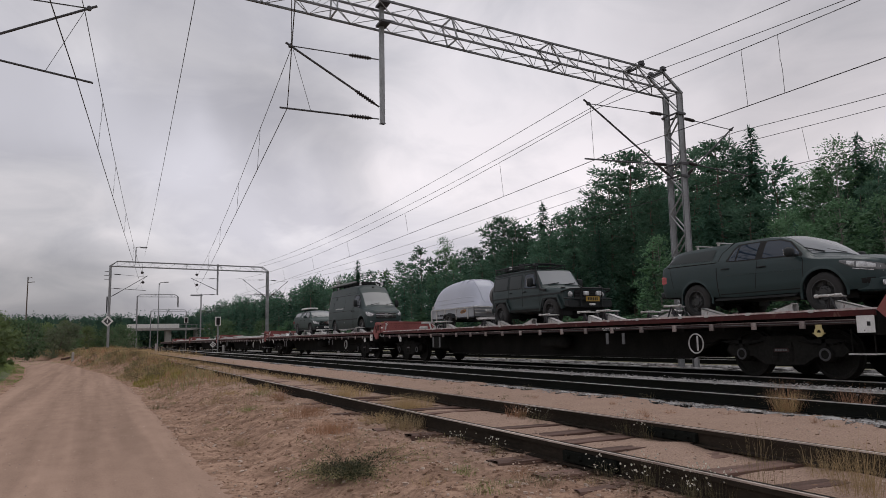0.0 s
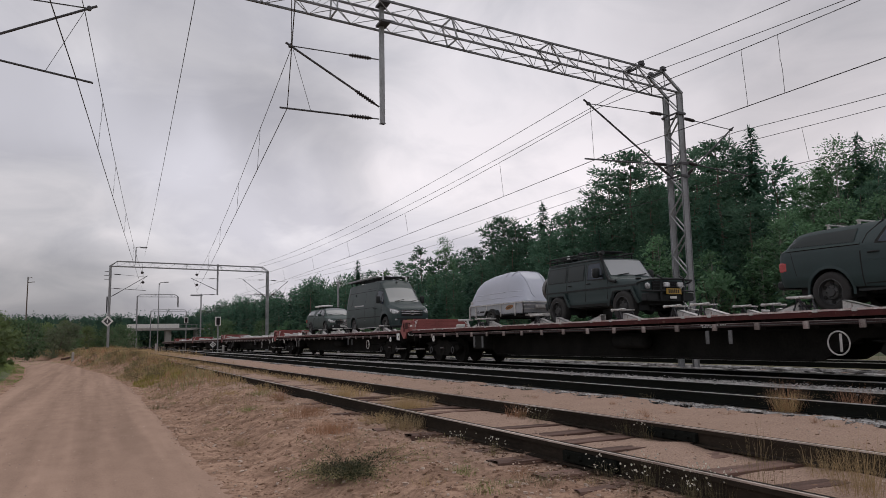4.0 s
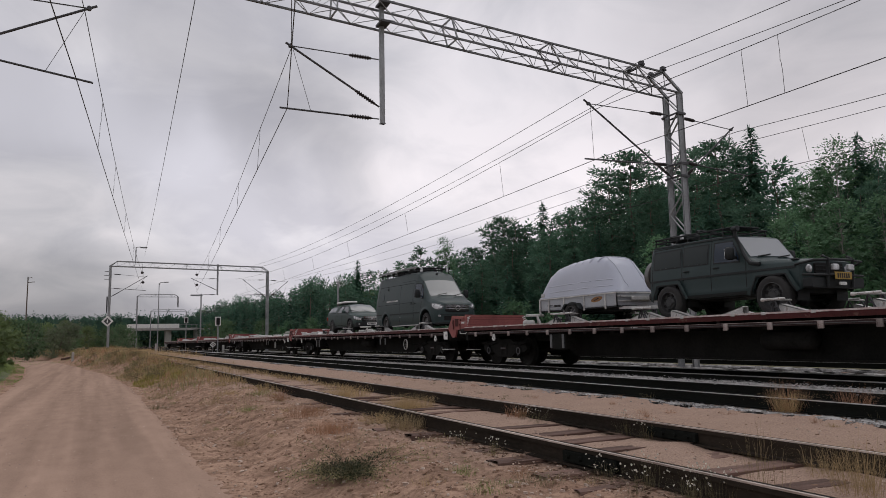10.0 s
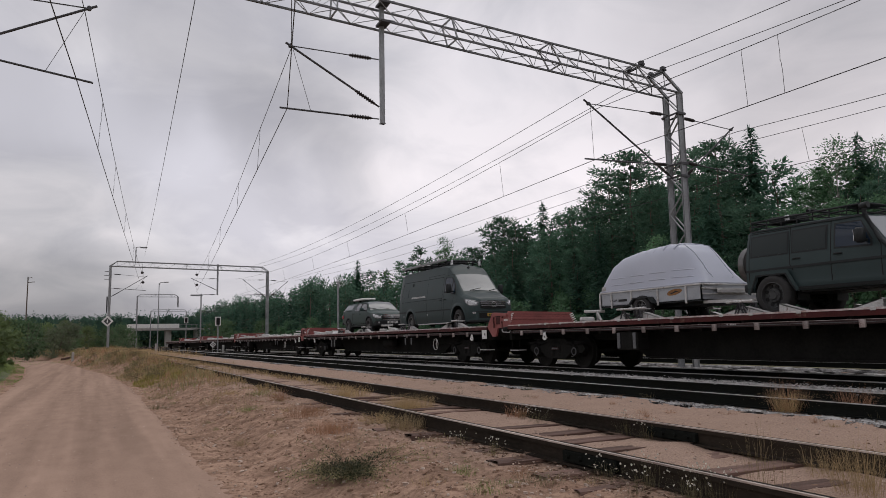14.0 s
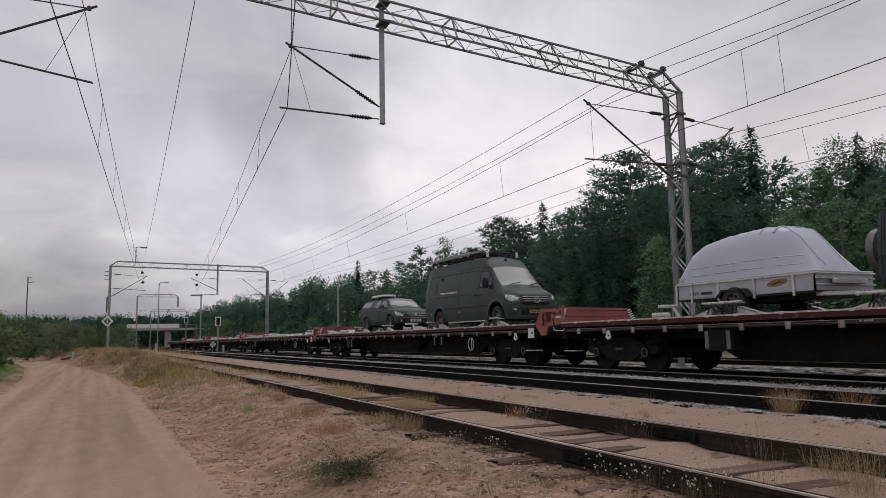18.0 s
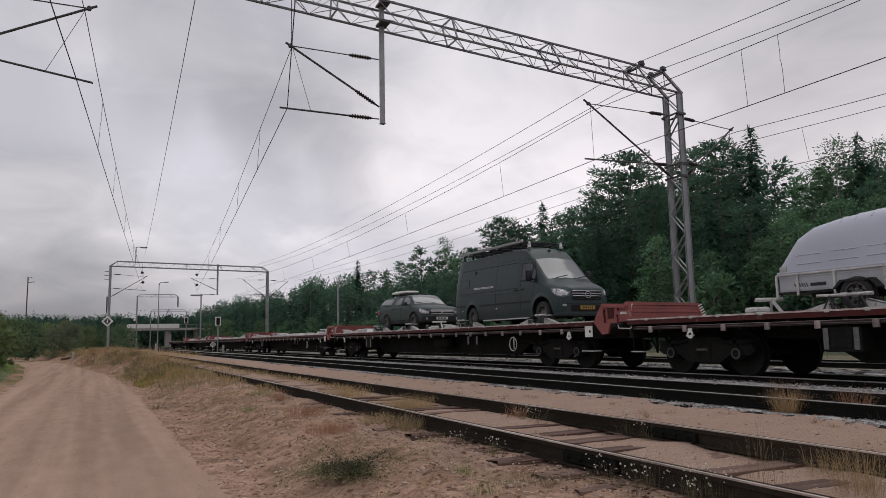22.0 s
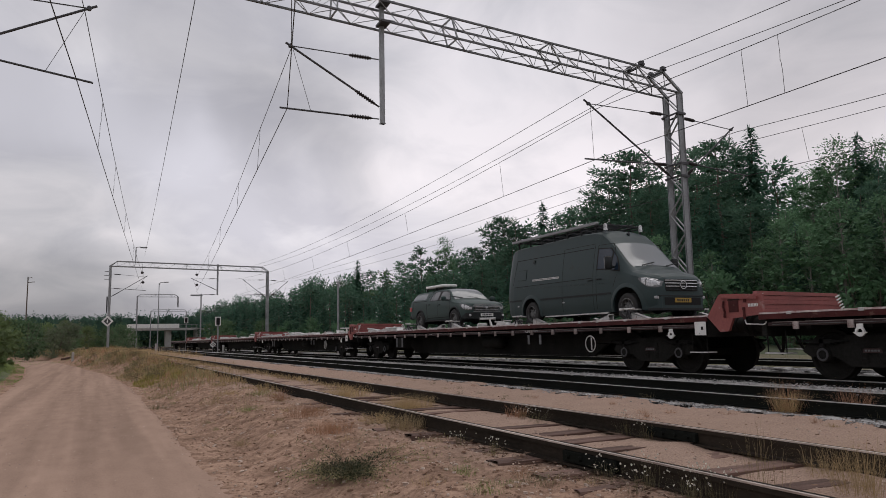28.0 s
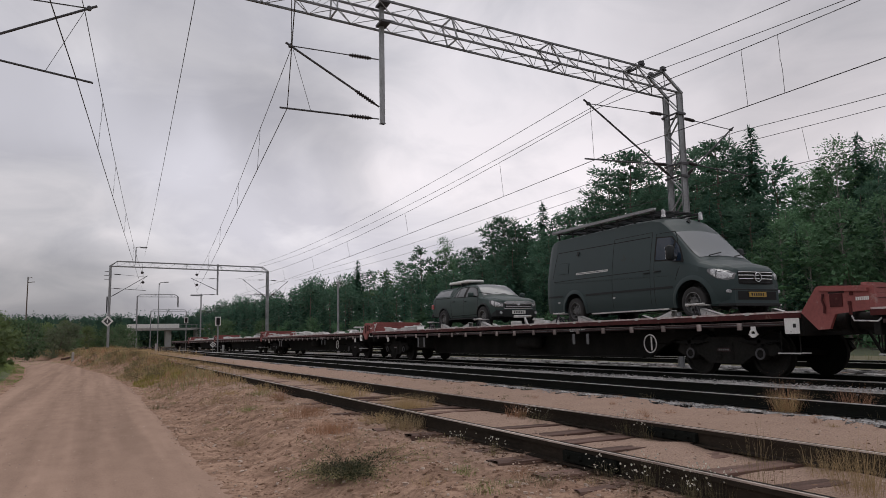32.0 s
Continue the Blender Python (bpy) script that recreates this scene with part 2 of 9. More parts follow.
# Darker copy of the galvanised steel: underside shade put into the chords' colour.
SHADED_STEEL = material("shaded_beam_steel", (0.19, 0.195, 0.20), (0.11, 0.112, 0.115), scale=2.5, fine=20, rough=0.6, metal=0.4, bump=0.05)
DARK_STEEL = material("dark_steel", (0.10, 0.10, 0.105), (0.055, 0.055, 0.06), scale=3, rough=0.6, metal=0.5, bump=0.05)
WIRE = material("dull_wire", (0.075, 0.07, 0.07), (0.045, 0.042, 0.042), scale=4, rough=0.6, metal=0.5, bump=0)
INSULATOR = material("brown_insulator", (0.035, 0.025, 0.025), (0.02, 0.015, 0.015), scale=5, rough=0.3, bump=0)
CONCRETE = material("weathered_concrete", (0.42, 0.41, 0.39), (0.30, 0.29, 0.28), scale=1.2, fine=14, rough=0.9)
WHITE = material("white_paint", (0.78, 0.78, 0.76), (0.6, 0.6, 0.58), scale=5, rough=0.55, bump=0.03)
BLACK = material("black_rubber", (0.022, 0.022, 0.023), (0.012, 0.012, 0.012), scale=7, rough=0.75, bump=0.08)
WAGON_RED = material("faded_red_paint", (0.085, 0.019, 0.0185), (0.042, 0.0115, 0.0115), scale=1.6, fine=22, rough=0.5, wear=(0.12, 0.06, 0.05), wear_amount=0.07)
FLAP_RED = material("bright_red_paint", (0.3197, 0.09187, 0.0828), (0.2087, 0.056, 0.0513), scale=1.4, fine=18, rough=0.6, wear=(0.32, 0.17, 0.155), wear_amount=0.07)
# Worn paint edge; its paleness also stands in for caught light.
EDGE = material("worn_highlight_edge", (0.70, 0.66, 0.64), (0.30, 0.16, 0.15), scale=5, rough=0.6, stretch=(1, 1.2, 1))
POCKET = material("worn_pocket_steel", (0.40, 0.36, 0.34), (0.13, 0.08, 0.075), scale=5, rough=0.7, vary=0.35)
SILL_GREY = material("grimy_grey_sill", (0.0651, 0.045, 0.045), (0.031, 0.02, 0.02), scale=3, fine=25, rough=0.75, stretch=(1, 0.4, 2))
UNDERFRAME = material("grimy_underframe", (0.02414, 0.02356, 0.02205), (0.01156, 0.01194, 0.0111), scale=2, fine=18, rough=0.85, bump=0.2)
GRIMY_SPRING = material("grimy_spring_steel", (0.021, 0.021, 0.0205), (0.011, 0.011, 0.0105), scale=5, rough=0.8)
DECK_WOOD = material("worn_deck_boards", (0.17, 0.135, 0.11), (0.09, 0.07, 0.06), scale=2, fine=20, rough=0.9, stretch=(4, 0.4, 1))
PALE_STEEL = material("pale_grey_steel", (0.6136, 0.6136, 0.6018), (0.3658, 0.354, 0.3422), scale=4, rough=0.6, metal=0.2, wear=(0.2, 0.15, 0.13), wear_amount=0.06)
YELLOW = material("yellow_paint", (0.62, 0.53, 0.25), (0.46, 0.38, 0.17), scale=5, rough=0.55)
BARK = material("pine_bark", (0.19, 0.145, 0.115), (0.085, 0.07, 0.06), scale=2, fine=14, rough=0.95, stretch=(3, 3, 0.6), bump=0.6, vary=0.2)
BIRCH = material("birch_bark", (0.34, 0.32, 0.29), (0.11, 0.10, 0.09), scale=3, fine=9, rough=0.8, stretch=(1, 1, 3), vary=0.15)
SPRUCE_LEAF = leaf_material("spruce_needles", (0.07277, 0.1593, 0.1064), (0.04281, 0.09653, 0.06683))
PINE_LEAF = leaf_material("pine_needles", (0.1057, 0.2077, 0.1327), (0.06015, 0.1237, 0.08203))
BIRCH_LEAF = leaf_material("birch_leaves", (0.1522, 0.2815, 0.1477), (0.09036, 0.1785, 0.09478))
BUSH_LEAF = leaf_material("bush_leaves", (0.165, 0.225, 0.085), (0.095, 0.135, 0.055))
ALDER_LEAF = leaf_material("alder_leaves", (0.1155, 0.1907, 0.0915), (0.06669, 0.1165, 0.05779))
GREY_LEAF = leaf_material("willow_leaves", (0.17, 0.2, 0.125), (0.095, 0.118, 0.07))
GREEN_GRASS = leaf_material("green_grass", (0.235, 0.31, 0.09), (0.14, 0.19, 0.055), leaf=0.38)
for mt, lv in ((SAND, 0.08), (DARK_STONE, 0.15), (ROAD, 0.08), (SLEEPER, 0.15), (CLOD, 0.1), (STONE, 0.2), (GRAVEL, 0.2), (RAIL_SIDE, 0.12), (DARK_SLEEPER, 0.1)):
    mt.node_tree.nodes["Principled BSDF"].inputs["Specular IOR Level"].default_value = lv
DRY_GRASS = leaf_material("dry_grass", (0.4612, 0.3394, 0.18), (0.2867, 0.2098, 0.1104), leaf=0.38)
OLIVE_GRASS = leaf_material("olive_grass", (0.3058, 0.2837, 0.1328), (0.1764, 0.1691, 0.08085), leaf=0.38)
YELLOW_GRASS = leaf_material("yellow_green_grass", (0.306, 0.264, 0.07125), (0.189, 0.168, 0.05225), leaf=0.38)
PALE_GRASS = leaf_material("pale_grass", (0.37, 0.285, 0.165), (0.22, 0.165, 0.09), leaf=0.38)
RED_GRASS = leaf_material("reddish_grass", (0.4192, 0.2396, 0.1441), (0.2606, 0.1438, 0.08752), leaf=0.38)
LITTER = leaf_material("dry_litter", (0.204, 0.1275, 0.085), (0.102, 0.0646, 0.0476), leaf=0)
WEED = leaf_material("weed_stems", (0.20, 0.175, 0.09), (0.11, 0.095, 0.05), leaf=0)
WEED_LEAF = leaf_material("dull_weed_leaves", (0.06, 0.075, 0.04), (0.028, 0.036, 0.02))
FLOWER = leaf_material("white_flowers", (0.62, 0.60, 0.52), (0.45, 0.43, 0.37), leaf=0)
for m_, gloss in ((BALLAST, 0.0), (OUTER_BALLAST, 0.0), (RAIL_SIDE, 0.03), (RUSTY_SIDE, 0.05), (DARK_SLEEPER, 0.0), (UNDERFRAME, 0.06), (GRIMY_SPRING, 0.05), (SILL_GREY, 0.1), (WAGON_RED, 0.16), (SAND, 0.0), (ROAD, 0.0)):
    m_.node_tree.nodes["Principled BSDF"].inputs["Specular IOR Level"].default_value = gloss


# ---------------------------------------------------------------- mesh helpers
class Mesh:
    """Collects faces; done() makes one mesh object of them."""

    def __init__(self):
        self.v, self.f = [], []

    def face(self, pts):
        n = len(self.v)
        self.v.extend([tuple(p) for p in pts])
        self.f.append(tuple(range(n, n + len(pts))))

    def box(self, x0, x1, y0, y1, z0, z1, c=0.0):
        if c:
            return self.prism([(x0 + c, y0), (x1 - c, y0), (x1, y0 + c), (x1, y1 - c), (x1 - c, y1), (x0 + c, y1), (x0, y1 - c), (x0, y0 + c)], z0, z1, c)
        n = len(self.v)
        self.v += [(x0, y0, z0), (x1, y0, z0), (x1, y1, z0), (x0, y1, z0), (x0, y0, z1), (x1, y0, z1), (x1, y1, z1), (x0, y1, z1)]
        self.f += [tuple(n + i for i in q) for q in ((0, 3, 2, 1), (4, 5, 6, 7), (0, 1, 5, 4), (1, 2, 6, 5), (2, 3, 7, 6), (3, 0, 4, 7))]
        return self

    def prism(self, outline, z0, z1, c=0.0):
        """An upright prism over a convex outline, its rims chamfered by c."""
        k, n = len(outline), len(self.v)
        cx, cy = sum(p[0] for p in outline) / k, sum(p[1] for p in outline) / k

        def ring(z, inset):
            for x, y in outline:
                d = max(math.hypot(x - cx, y - cy), 1e-6)
                q = 1 - inset / d
                self.v.append((cx + (x - cx) * q, cy + (y - cy) * q, z))
        levels = [(z0, c), (z0 + c, 0), (z1 - c, 0), (z1, c)] if c else [(z0, 0), (z1, 0)]
        for z, i in levels:
            ring(z, i)
        for r in range(len(levels) - 1):
            for i in range(k):
                j = (i + 1) % k
                self.f.append((n + r * k + i, n + r * k + j, n + (r + 1) * k + j, n + (r + 1) * k + i))
        self.f.append(tuple(n + k - 1 - i for i in range(k)))
        self.f.append(tuple(n + (len(levels) - 1) * k + i for i in range(k)))
        return self

    def side(self, outline, x0, x1):
        """A slab between x0 and x1 with the given (y, z) outline."""
        n, k = len(self.v), len(outline)
        self.v += [(x0, y, z) for y, z in outline] + [(x1, y, z) for y, z in outline]
        self.f += [(n + i, n + (i + 1) % k, n + k + (i + 1) % k, n + k + i) for i in range(k)]
        self.f += [tuple(n + k - 1 - i for i in range(k)), tuple(n + k + i for i in range(k))]
        return self

    def tube(self, pts, r, n=8, r2=None, cap=True):
        """A round bar along pts."""
        pts = [Vector(p) for p in pts]
        base = len(self.v)
        for i, p in enumerate(pts):
            d = (pts[min(i + 1, len(pts) - 1)] - pts[max(i - 1, 0)]).normalized()
            a = d.cross(Vector((0, 0, 1)) if abs(d.z) < 0.9 else Vector((1, 0, 0))).normalized()
            b = d.cross(a)
            rr = r if r2 is None else r + (r2 - r) * i / (len(pts) - 1)
            for k in range(n):
                t = 2 * math.pi * k / n
                self.v.append(tuple(p + (a * math.cos(t) + b * math.sin(t)) * rr))
        for i in range(len(pts) - 1):
            for k in range(n):
                j = (k + 1) % n
                self.f.append((base + i * n + k, base + i * n + j, base + (i + 1) * n + j, base + (i + 1) * n + k))
        if cap and n > 2:
            self.f.append(tuple(base + n - 1 - k for k in range(n)))
            self.f.append(tuple(base + (len(pts) - 1) * n + k for k in range(n)))
        return self

    def beam(self, p, q, w, h=None):
        """A flat bar from p to q."""
        h = h or w
        p, q = Vector(p), Vector(q)
        d = (q - p).normalized()
        a = d.cross(Vector((0, 0, 1)) if abs(d.z) < 0.95 else Vector((1, 0, 0))).normalized()
        b = a.cross(d)
        n = len(self.v)
        for e in (p, q):
            for i, j in ((-1, -1), (1, -1), (1, 1), (-1, 1)):
                self.v.append(tuple(e + a * (i * w / 2) + b * (j * h / 2)))
        self.f += [tuple(n + i for i in t) for t in ((3, 2, 1, 0), (4, 5, 6, 7), (0, 1, 5, 4), (1, 2, 6, 5), (2, 3, 7, 6), (3, 0, 4, 7))]
        return self

    def turned(self, axis_p, axis_d, profile, n=24, close=False, caps=True):
        """A surface of revolution: profile of (along, radius) about the axis."""
        axis_p, d = Vector(axis_p), Vector(axis_d).normalized()
        a = d.cross(Vector((0, 0, 1)) if abs(d.z) < 0.9 else Vector((1, 0, 0))).normalized()
        b = d.cross(a)
        base = len(self.v)
        for s, r in profile:
            for k in range(n):
                t = 2 * math.pi * k / n
                self.v.append(tuple(axis_p + d * s + (a * math.cos(t) + b * math.sin(t)) * r))
        m = len(profile)
        for i in range(m if close else m - 1):
            for k in range(n):
                j = (k + 1) % n
                i2 = (i + 1) % m
                self.f.append((base + i * n + k, base + i * n + j, base + i2 * n + j, base + i2 * n + k))
        if caps and not close:
            for i, flip in ((0, True), (m - 1, False)):
                if profile[i][1] > 1e-4:
                    r = [base + i * n + k for k in range(n)]
                    self.f.append(tuple(reversed(r)) if flip else tuple(r))
        return self

    def grid(self, rows, closed=False):
        """Faces over rows of points of equal length."""
        base, m = len(self.v), len(rows[0])
        for r in rows:
            self.v += [tuple(p) for p in r]
        for i in range(len(rows) - 1):
            for k in range(m if closed else m - 1):
                j = (k + 1) % m
                self.f.append((base + i * m + k, base + i * m + j, base + (i + 1) * m + j, base + (i + 1) * m + k))
        return self

    def blob(self, p, r, rng, squash=0.7):
        """A rough little stone of 8 corners."""
        n = len(self.v)
        a0 = rng.random() * 6.28
        for z, q in ((-0.35, 0.8), (0.45, 0.62)):
            for k in range(4):
                t = a0 + k * 1.571 + rng.uniform(-0.3, 0.3) + (0.5 if z > 0 else 0)
                rr = r * q * rng.uniform(0.75, 1.25)
                self.v.append((p[0] + math.cos(t) * rr, p[1] + math.sin(t) * rr, p[2] + z * r * squash * rng.uniform(0.8, 1.2)))
        self.f += [(n + 4, n + 5, n + 6, n + 7)] + [(n + k, n + (k + 1) % 4, n + 4 + (k + 1) % 4, n + 4 + k) for k in range(4)]

    def data(self, name, mat, smooth=None):
        me = bpy.data.meshes.new(name)
        me.from_pydata(self.v, [], self.f)
        me.materials.append(mat)
        if smooth:
            me.polygons.foreach_set("use_smooth", [True] * len(me.polygons))
            me.set_sharp_from_angle(angle=radians(smooth))
        me.update()
        return me

    def done(self, name, mat, parent=None, label="", smooth=None, at=None):
        ob = new(name, self.data(name, mat, smooth))
        if at is not None:
            ob.matrix_basis = at
        if parent is not None:
            ob.parent = parent
        if label:
            ob["label"] = label
        return ob


def thing(name, label, category, group="", kind="", at=None):
    e = new(name)
    e.empty_display_size = 0.2
    if at is not None:
        e.matrix_basis = at
    return tagged(e, label, category, group, kind)


def lerp(table, t):
    """Linear look-up in a table of (t, value)."""
    if t <= table[0][0]:
        return table[0][1]
    for (a, va), (b, vb) in zip(table, table[1:]):
        if t <= b:
            return va + (vb - va) * (t - a) / (b - a)
    return table[-1][1]


def ease(a, b, t):
    t = min(max((t - a) / (b - a), 0), 1)
    return t * t * (3 - 2 * t)


# ---------------------------------------------------------------- ground
def road_mid(y):
    return lerp([(-40, -0.55), (24, -0.62), (36, -1.05), (53, -2.45), (72, -4.6), (90, -8.5), (120, -20)], y)


def road_half(y):
    return lerp([(-40, 1.95), (24, 1.95), (53, 1.55), (90, 1.5)], y)


def ground_z(x, y):
    """Height of the ground. Rail tops are at zero."""
    mid, half = road_mid(y), road_half(y)
    z = -0.178
    if x < 3.2:
        bank = ease(mid + half - 0.05, 2.6, x)
        z = -0.47 + bank * 0.29
        # grassy mound between the road's bend and the sidings
        top = ease(24, 44, y) * (1 - ease(95, 130, y))
        z += 0.62 * top * ease(mid + half, mid + half + 1.6, x) * (1 - ease(2.0, 3.1, x))
        left = ease(mid - half + 0.1, mid - half - 1.4, x) if x < mid else 0
        z += 0.16 * left
        z -= 0.02 * math.cos((x - mid) * 2.2) * (1 - bank) * (1 - left)
    if 2.3 < x < 3.6 and y < 140:
        # sand blown against the rails
        z += 0.028 * ease(8, 16, y) * ease(2.3, 3.2, x) * (1 - ease(3.48, 3.58, x))
    if 3.6 < x < 5.2 and y < 140:
        z += 0.012 * ease(10, 22, y)
    if 5.2 < x < 5.5 and y < 140:
        z += 0.03 * ease(6, 15, y) * (1 - ease(5.2, 5.5, x))
    if 5.2 < x < 8 and y < 140:
        z += 0.025 * ease(9, 22, y) * ease(5.2, 5.9, x) * (1 - ease(7.0, 7.9, x))
    rough = noise.noise((x * 0.9, y * 0.9, 0)) * 0.04 + noise.noise((x * 3.1, y * 3.1, 5)) * 0.024 + noise.noise((x * 8, y * 8, 9)) * 0.005
    if 0.5 < x < 3.5 and y < 40:
        rub = ease(mid + half - 0.1, mid + half + 0.5, x) * (1 - ease(2.9, 3.4, x))
        rough += rub * (noise.noise((x * 3.7, y * 3.0, 21)) * 0.05 + noise.noise((x * 6.1, y * 5.2, 31)) * 0.026 + noise.noise((x * 9.5, y * 8, 3)) * 0.008)
    onroad = 1 - ease(half - 0.5, half + 0.2, abs(x - mid))
    z += rough * (1 - 0.985 * onroad) if y < 120 and -8 < x < 8.2 else 0
    if x > 22:
        z += ease(22, 34, x) * 0.5
    if x < -8:
        z += ease(-8, -40, x) * 1.2
    return z


def spread(a, b, fine_a, fine_b, fine, growth):
    """Coordinates from a to b, close together between fine_a and fine_b and wider and wider outside."""
    out, step, t = [], fine, fine_a
    mid = [fine_a + fine * i for i in range(int((fine_b - fine_a) / fine) + 1)]
    lo, hi = [], []
    while t > a:
        step *= growth
        t -= step
        lo.append(max(t, a))
    step, t = fine, mid[-1]
    while t < b:
        step *= growth
        t += step
        hi.append(min(t, b))
    return lo[::-1] + mid + hi


def build_ground():
    xs = spread(-3000, 3000, 0.6, 8.3, 0.085, 1.16)
    ys = spread(-600, 4000, 3.0, 12.0, 0.085, 1.055)
    m = Mesh().grid([[(x, y, ground_z(x, y) - (0.06 if y < 117 and abs(x - road_mid(y)) < road_half(y) - 0.25 else 0.0) if abs(x) < 400 and y < 900 else 0.3) for x in xs] for y in ys])
    tagged(m.done("ground", SAND, smooth=60), "pinkish sandy ground with gravel, stains and tyre-worn patches", "ground", kind="structure")
    rows = []
    for y in spread(-60, 118, 3.0, 16, 0.11, 1.07):
        mid, half = road_mid(y), road_half(y)
        row = []
        for i in range(41):
            q = -1 + 2 * i / 40
            x = mid + half * q
            rim = ease(0.72, 1.0, abs(q))
            z = ground_z(x, y) + 0.012 + 0.008 * math.sin((x - mid) * 4.2) + 0.004 * noise.noise((x * 2.2, y * 0.12, 4))
            row.append((x, y, z - 0.055 * rim ** 2 + rim * (0.05 * noise.noise((x * 1.7, y * 0.5, 12)) + 0.045 * noise.noise((x * 5, y * 3.4, 2)) + 0.03 * noise.noise((x * 11, y * 9, 6)))))
        rows.append(row)
    tagged(Mesh().grid(rows).done("road", ROAD, smooth=60), "compacted pinkish gravel road with faint wheel tracks", "road", kind="structure")
    rng, grit = random.Random(31), (Mesh(), Mesh(), Mesh())
    for i in range(5200):
        y = 3.0 + 26 * rng.random() ** 1.7
        x = road_mid(y) + road_half(y) * rng.uniform(-1, 1.05)
        if noise.noise((x * 1.6, y * 0.3, 8)) < -0.1 and rng.random() < 0.75:
            continue
        r = 0.003 + 0.009 * rng.random() ** 2.6 + (0.008 if rng.random() < 0.02 else 0)
        grit[i % 3].blob((x, y, ground_z(x, y) + 0.022), r, rng, 0.6)
    tagged(grit[0].done("road_grit", CLOD), "brown grit scattered on the gravel road", "gravel", kind="stuff")
    tagged(grit[2].done("dark_grit", DARK_STONE), "dark small stones scattered on the gravel road", "gravel", kind="stuff")
    tagged(grit[1].done("pale_grit", STONE), "pale small stones scattered on the gravel road", "gravel", kind="stuff")


def ballast_bed(name, x0, x1, z, mat, label, y0=-30, y1=420):
    rng = random.Random(int(x0 * 10))
    xs = [x0 - 0.35, x0] + [x0 + (x1 - x0) * i / 8 for i in range(1, 8)] + [x1, x1 + 0.35]
    rows = []
    for y in spread(y0, y1, 0, 40, 0.3, 1.15):
        rows.append([(x + rng.uniform(-0.04, 0.04), y, (z if 0 < i < len(xs) - 1 else -0.30) + rng.uniform(-0.02, 0.02)) for i, x in enumerate(xs)])
    return tagged(Mesh().grid(rows).done(name, mat), label, "ballast", kind="structure")


def rail_pair(name, centre, y0, y1, label, head):
    """Two rails of a broad-gauge track, tops at zero, as a thing with parts."""
    t = thing(name, label, "railway track", kind="structure")
    for sx in (-1, 1):
        x = centre + sx * 0.798
        web = Mesh()
        web.box(x - 0.07, x + 0.07, y0, y1, -0.165, -0.148)
        web.box(x - 0.012, x + 0.012, y0, y1, -0.148, -0.045)
        web.box(x - 0.036, x + 0.036, y0, y1, -0.045, -0.004)
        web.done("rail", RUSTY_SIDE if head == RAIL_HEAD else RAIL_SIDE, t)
        # a pale strip along the -x edge stands for the glint
        a, b, low = (-0.039, -0.014, -0.012) if head == RAIL_HEAD else (-0.038, 0.02, -0.008 if name == "middle_track" else -0.016)
        Mesh().box(x + a, x + b, y0, y1, low, 0.0).done("rail_head", head, t, "rubbed running edge with its shine painted pale")
    return t


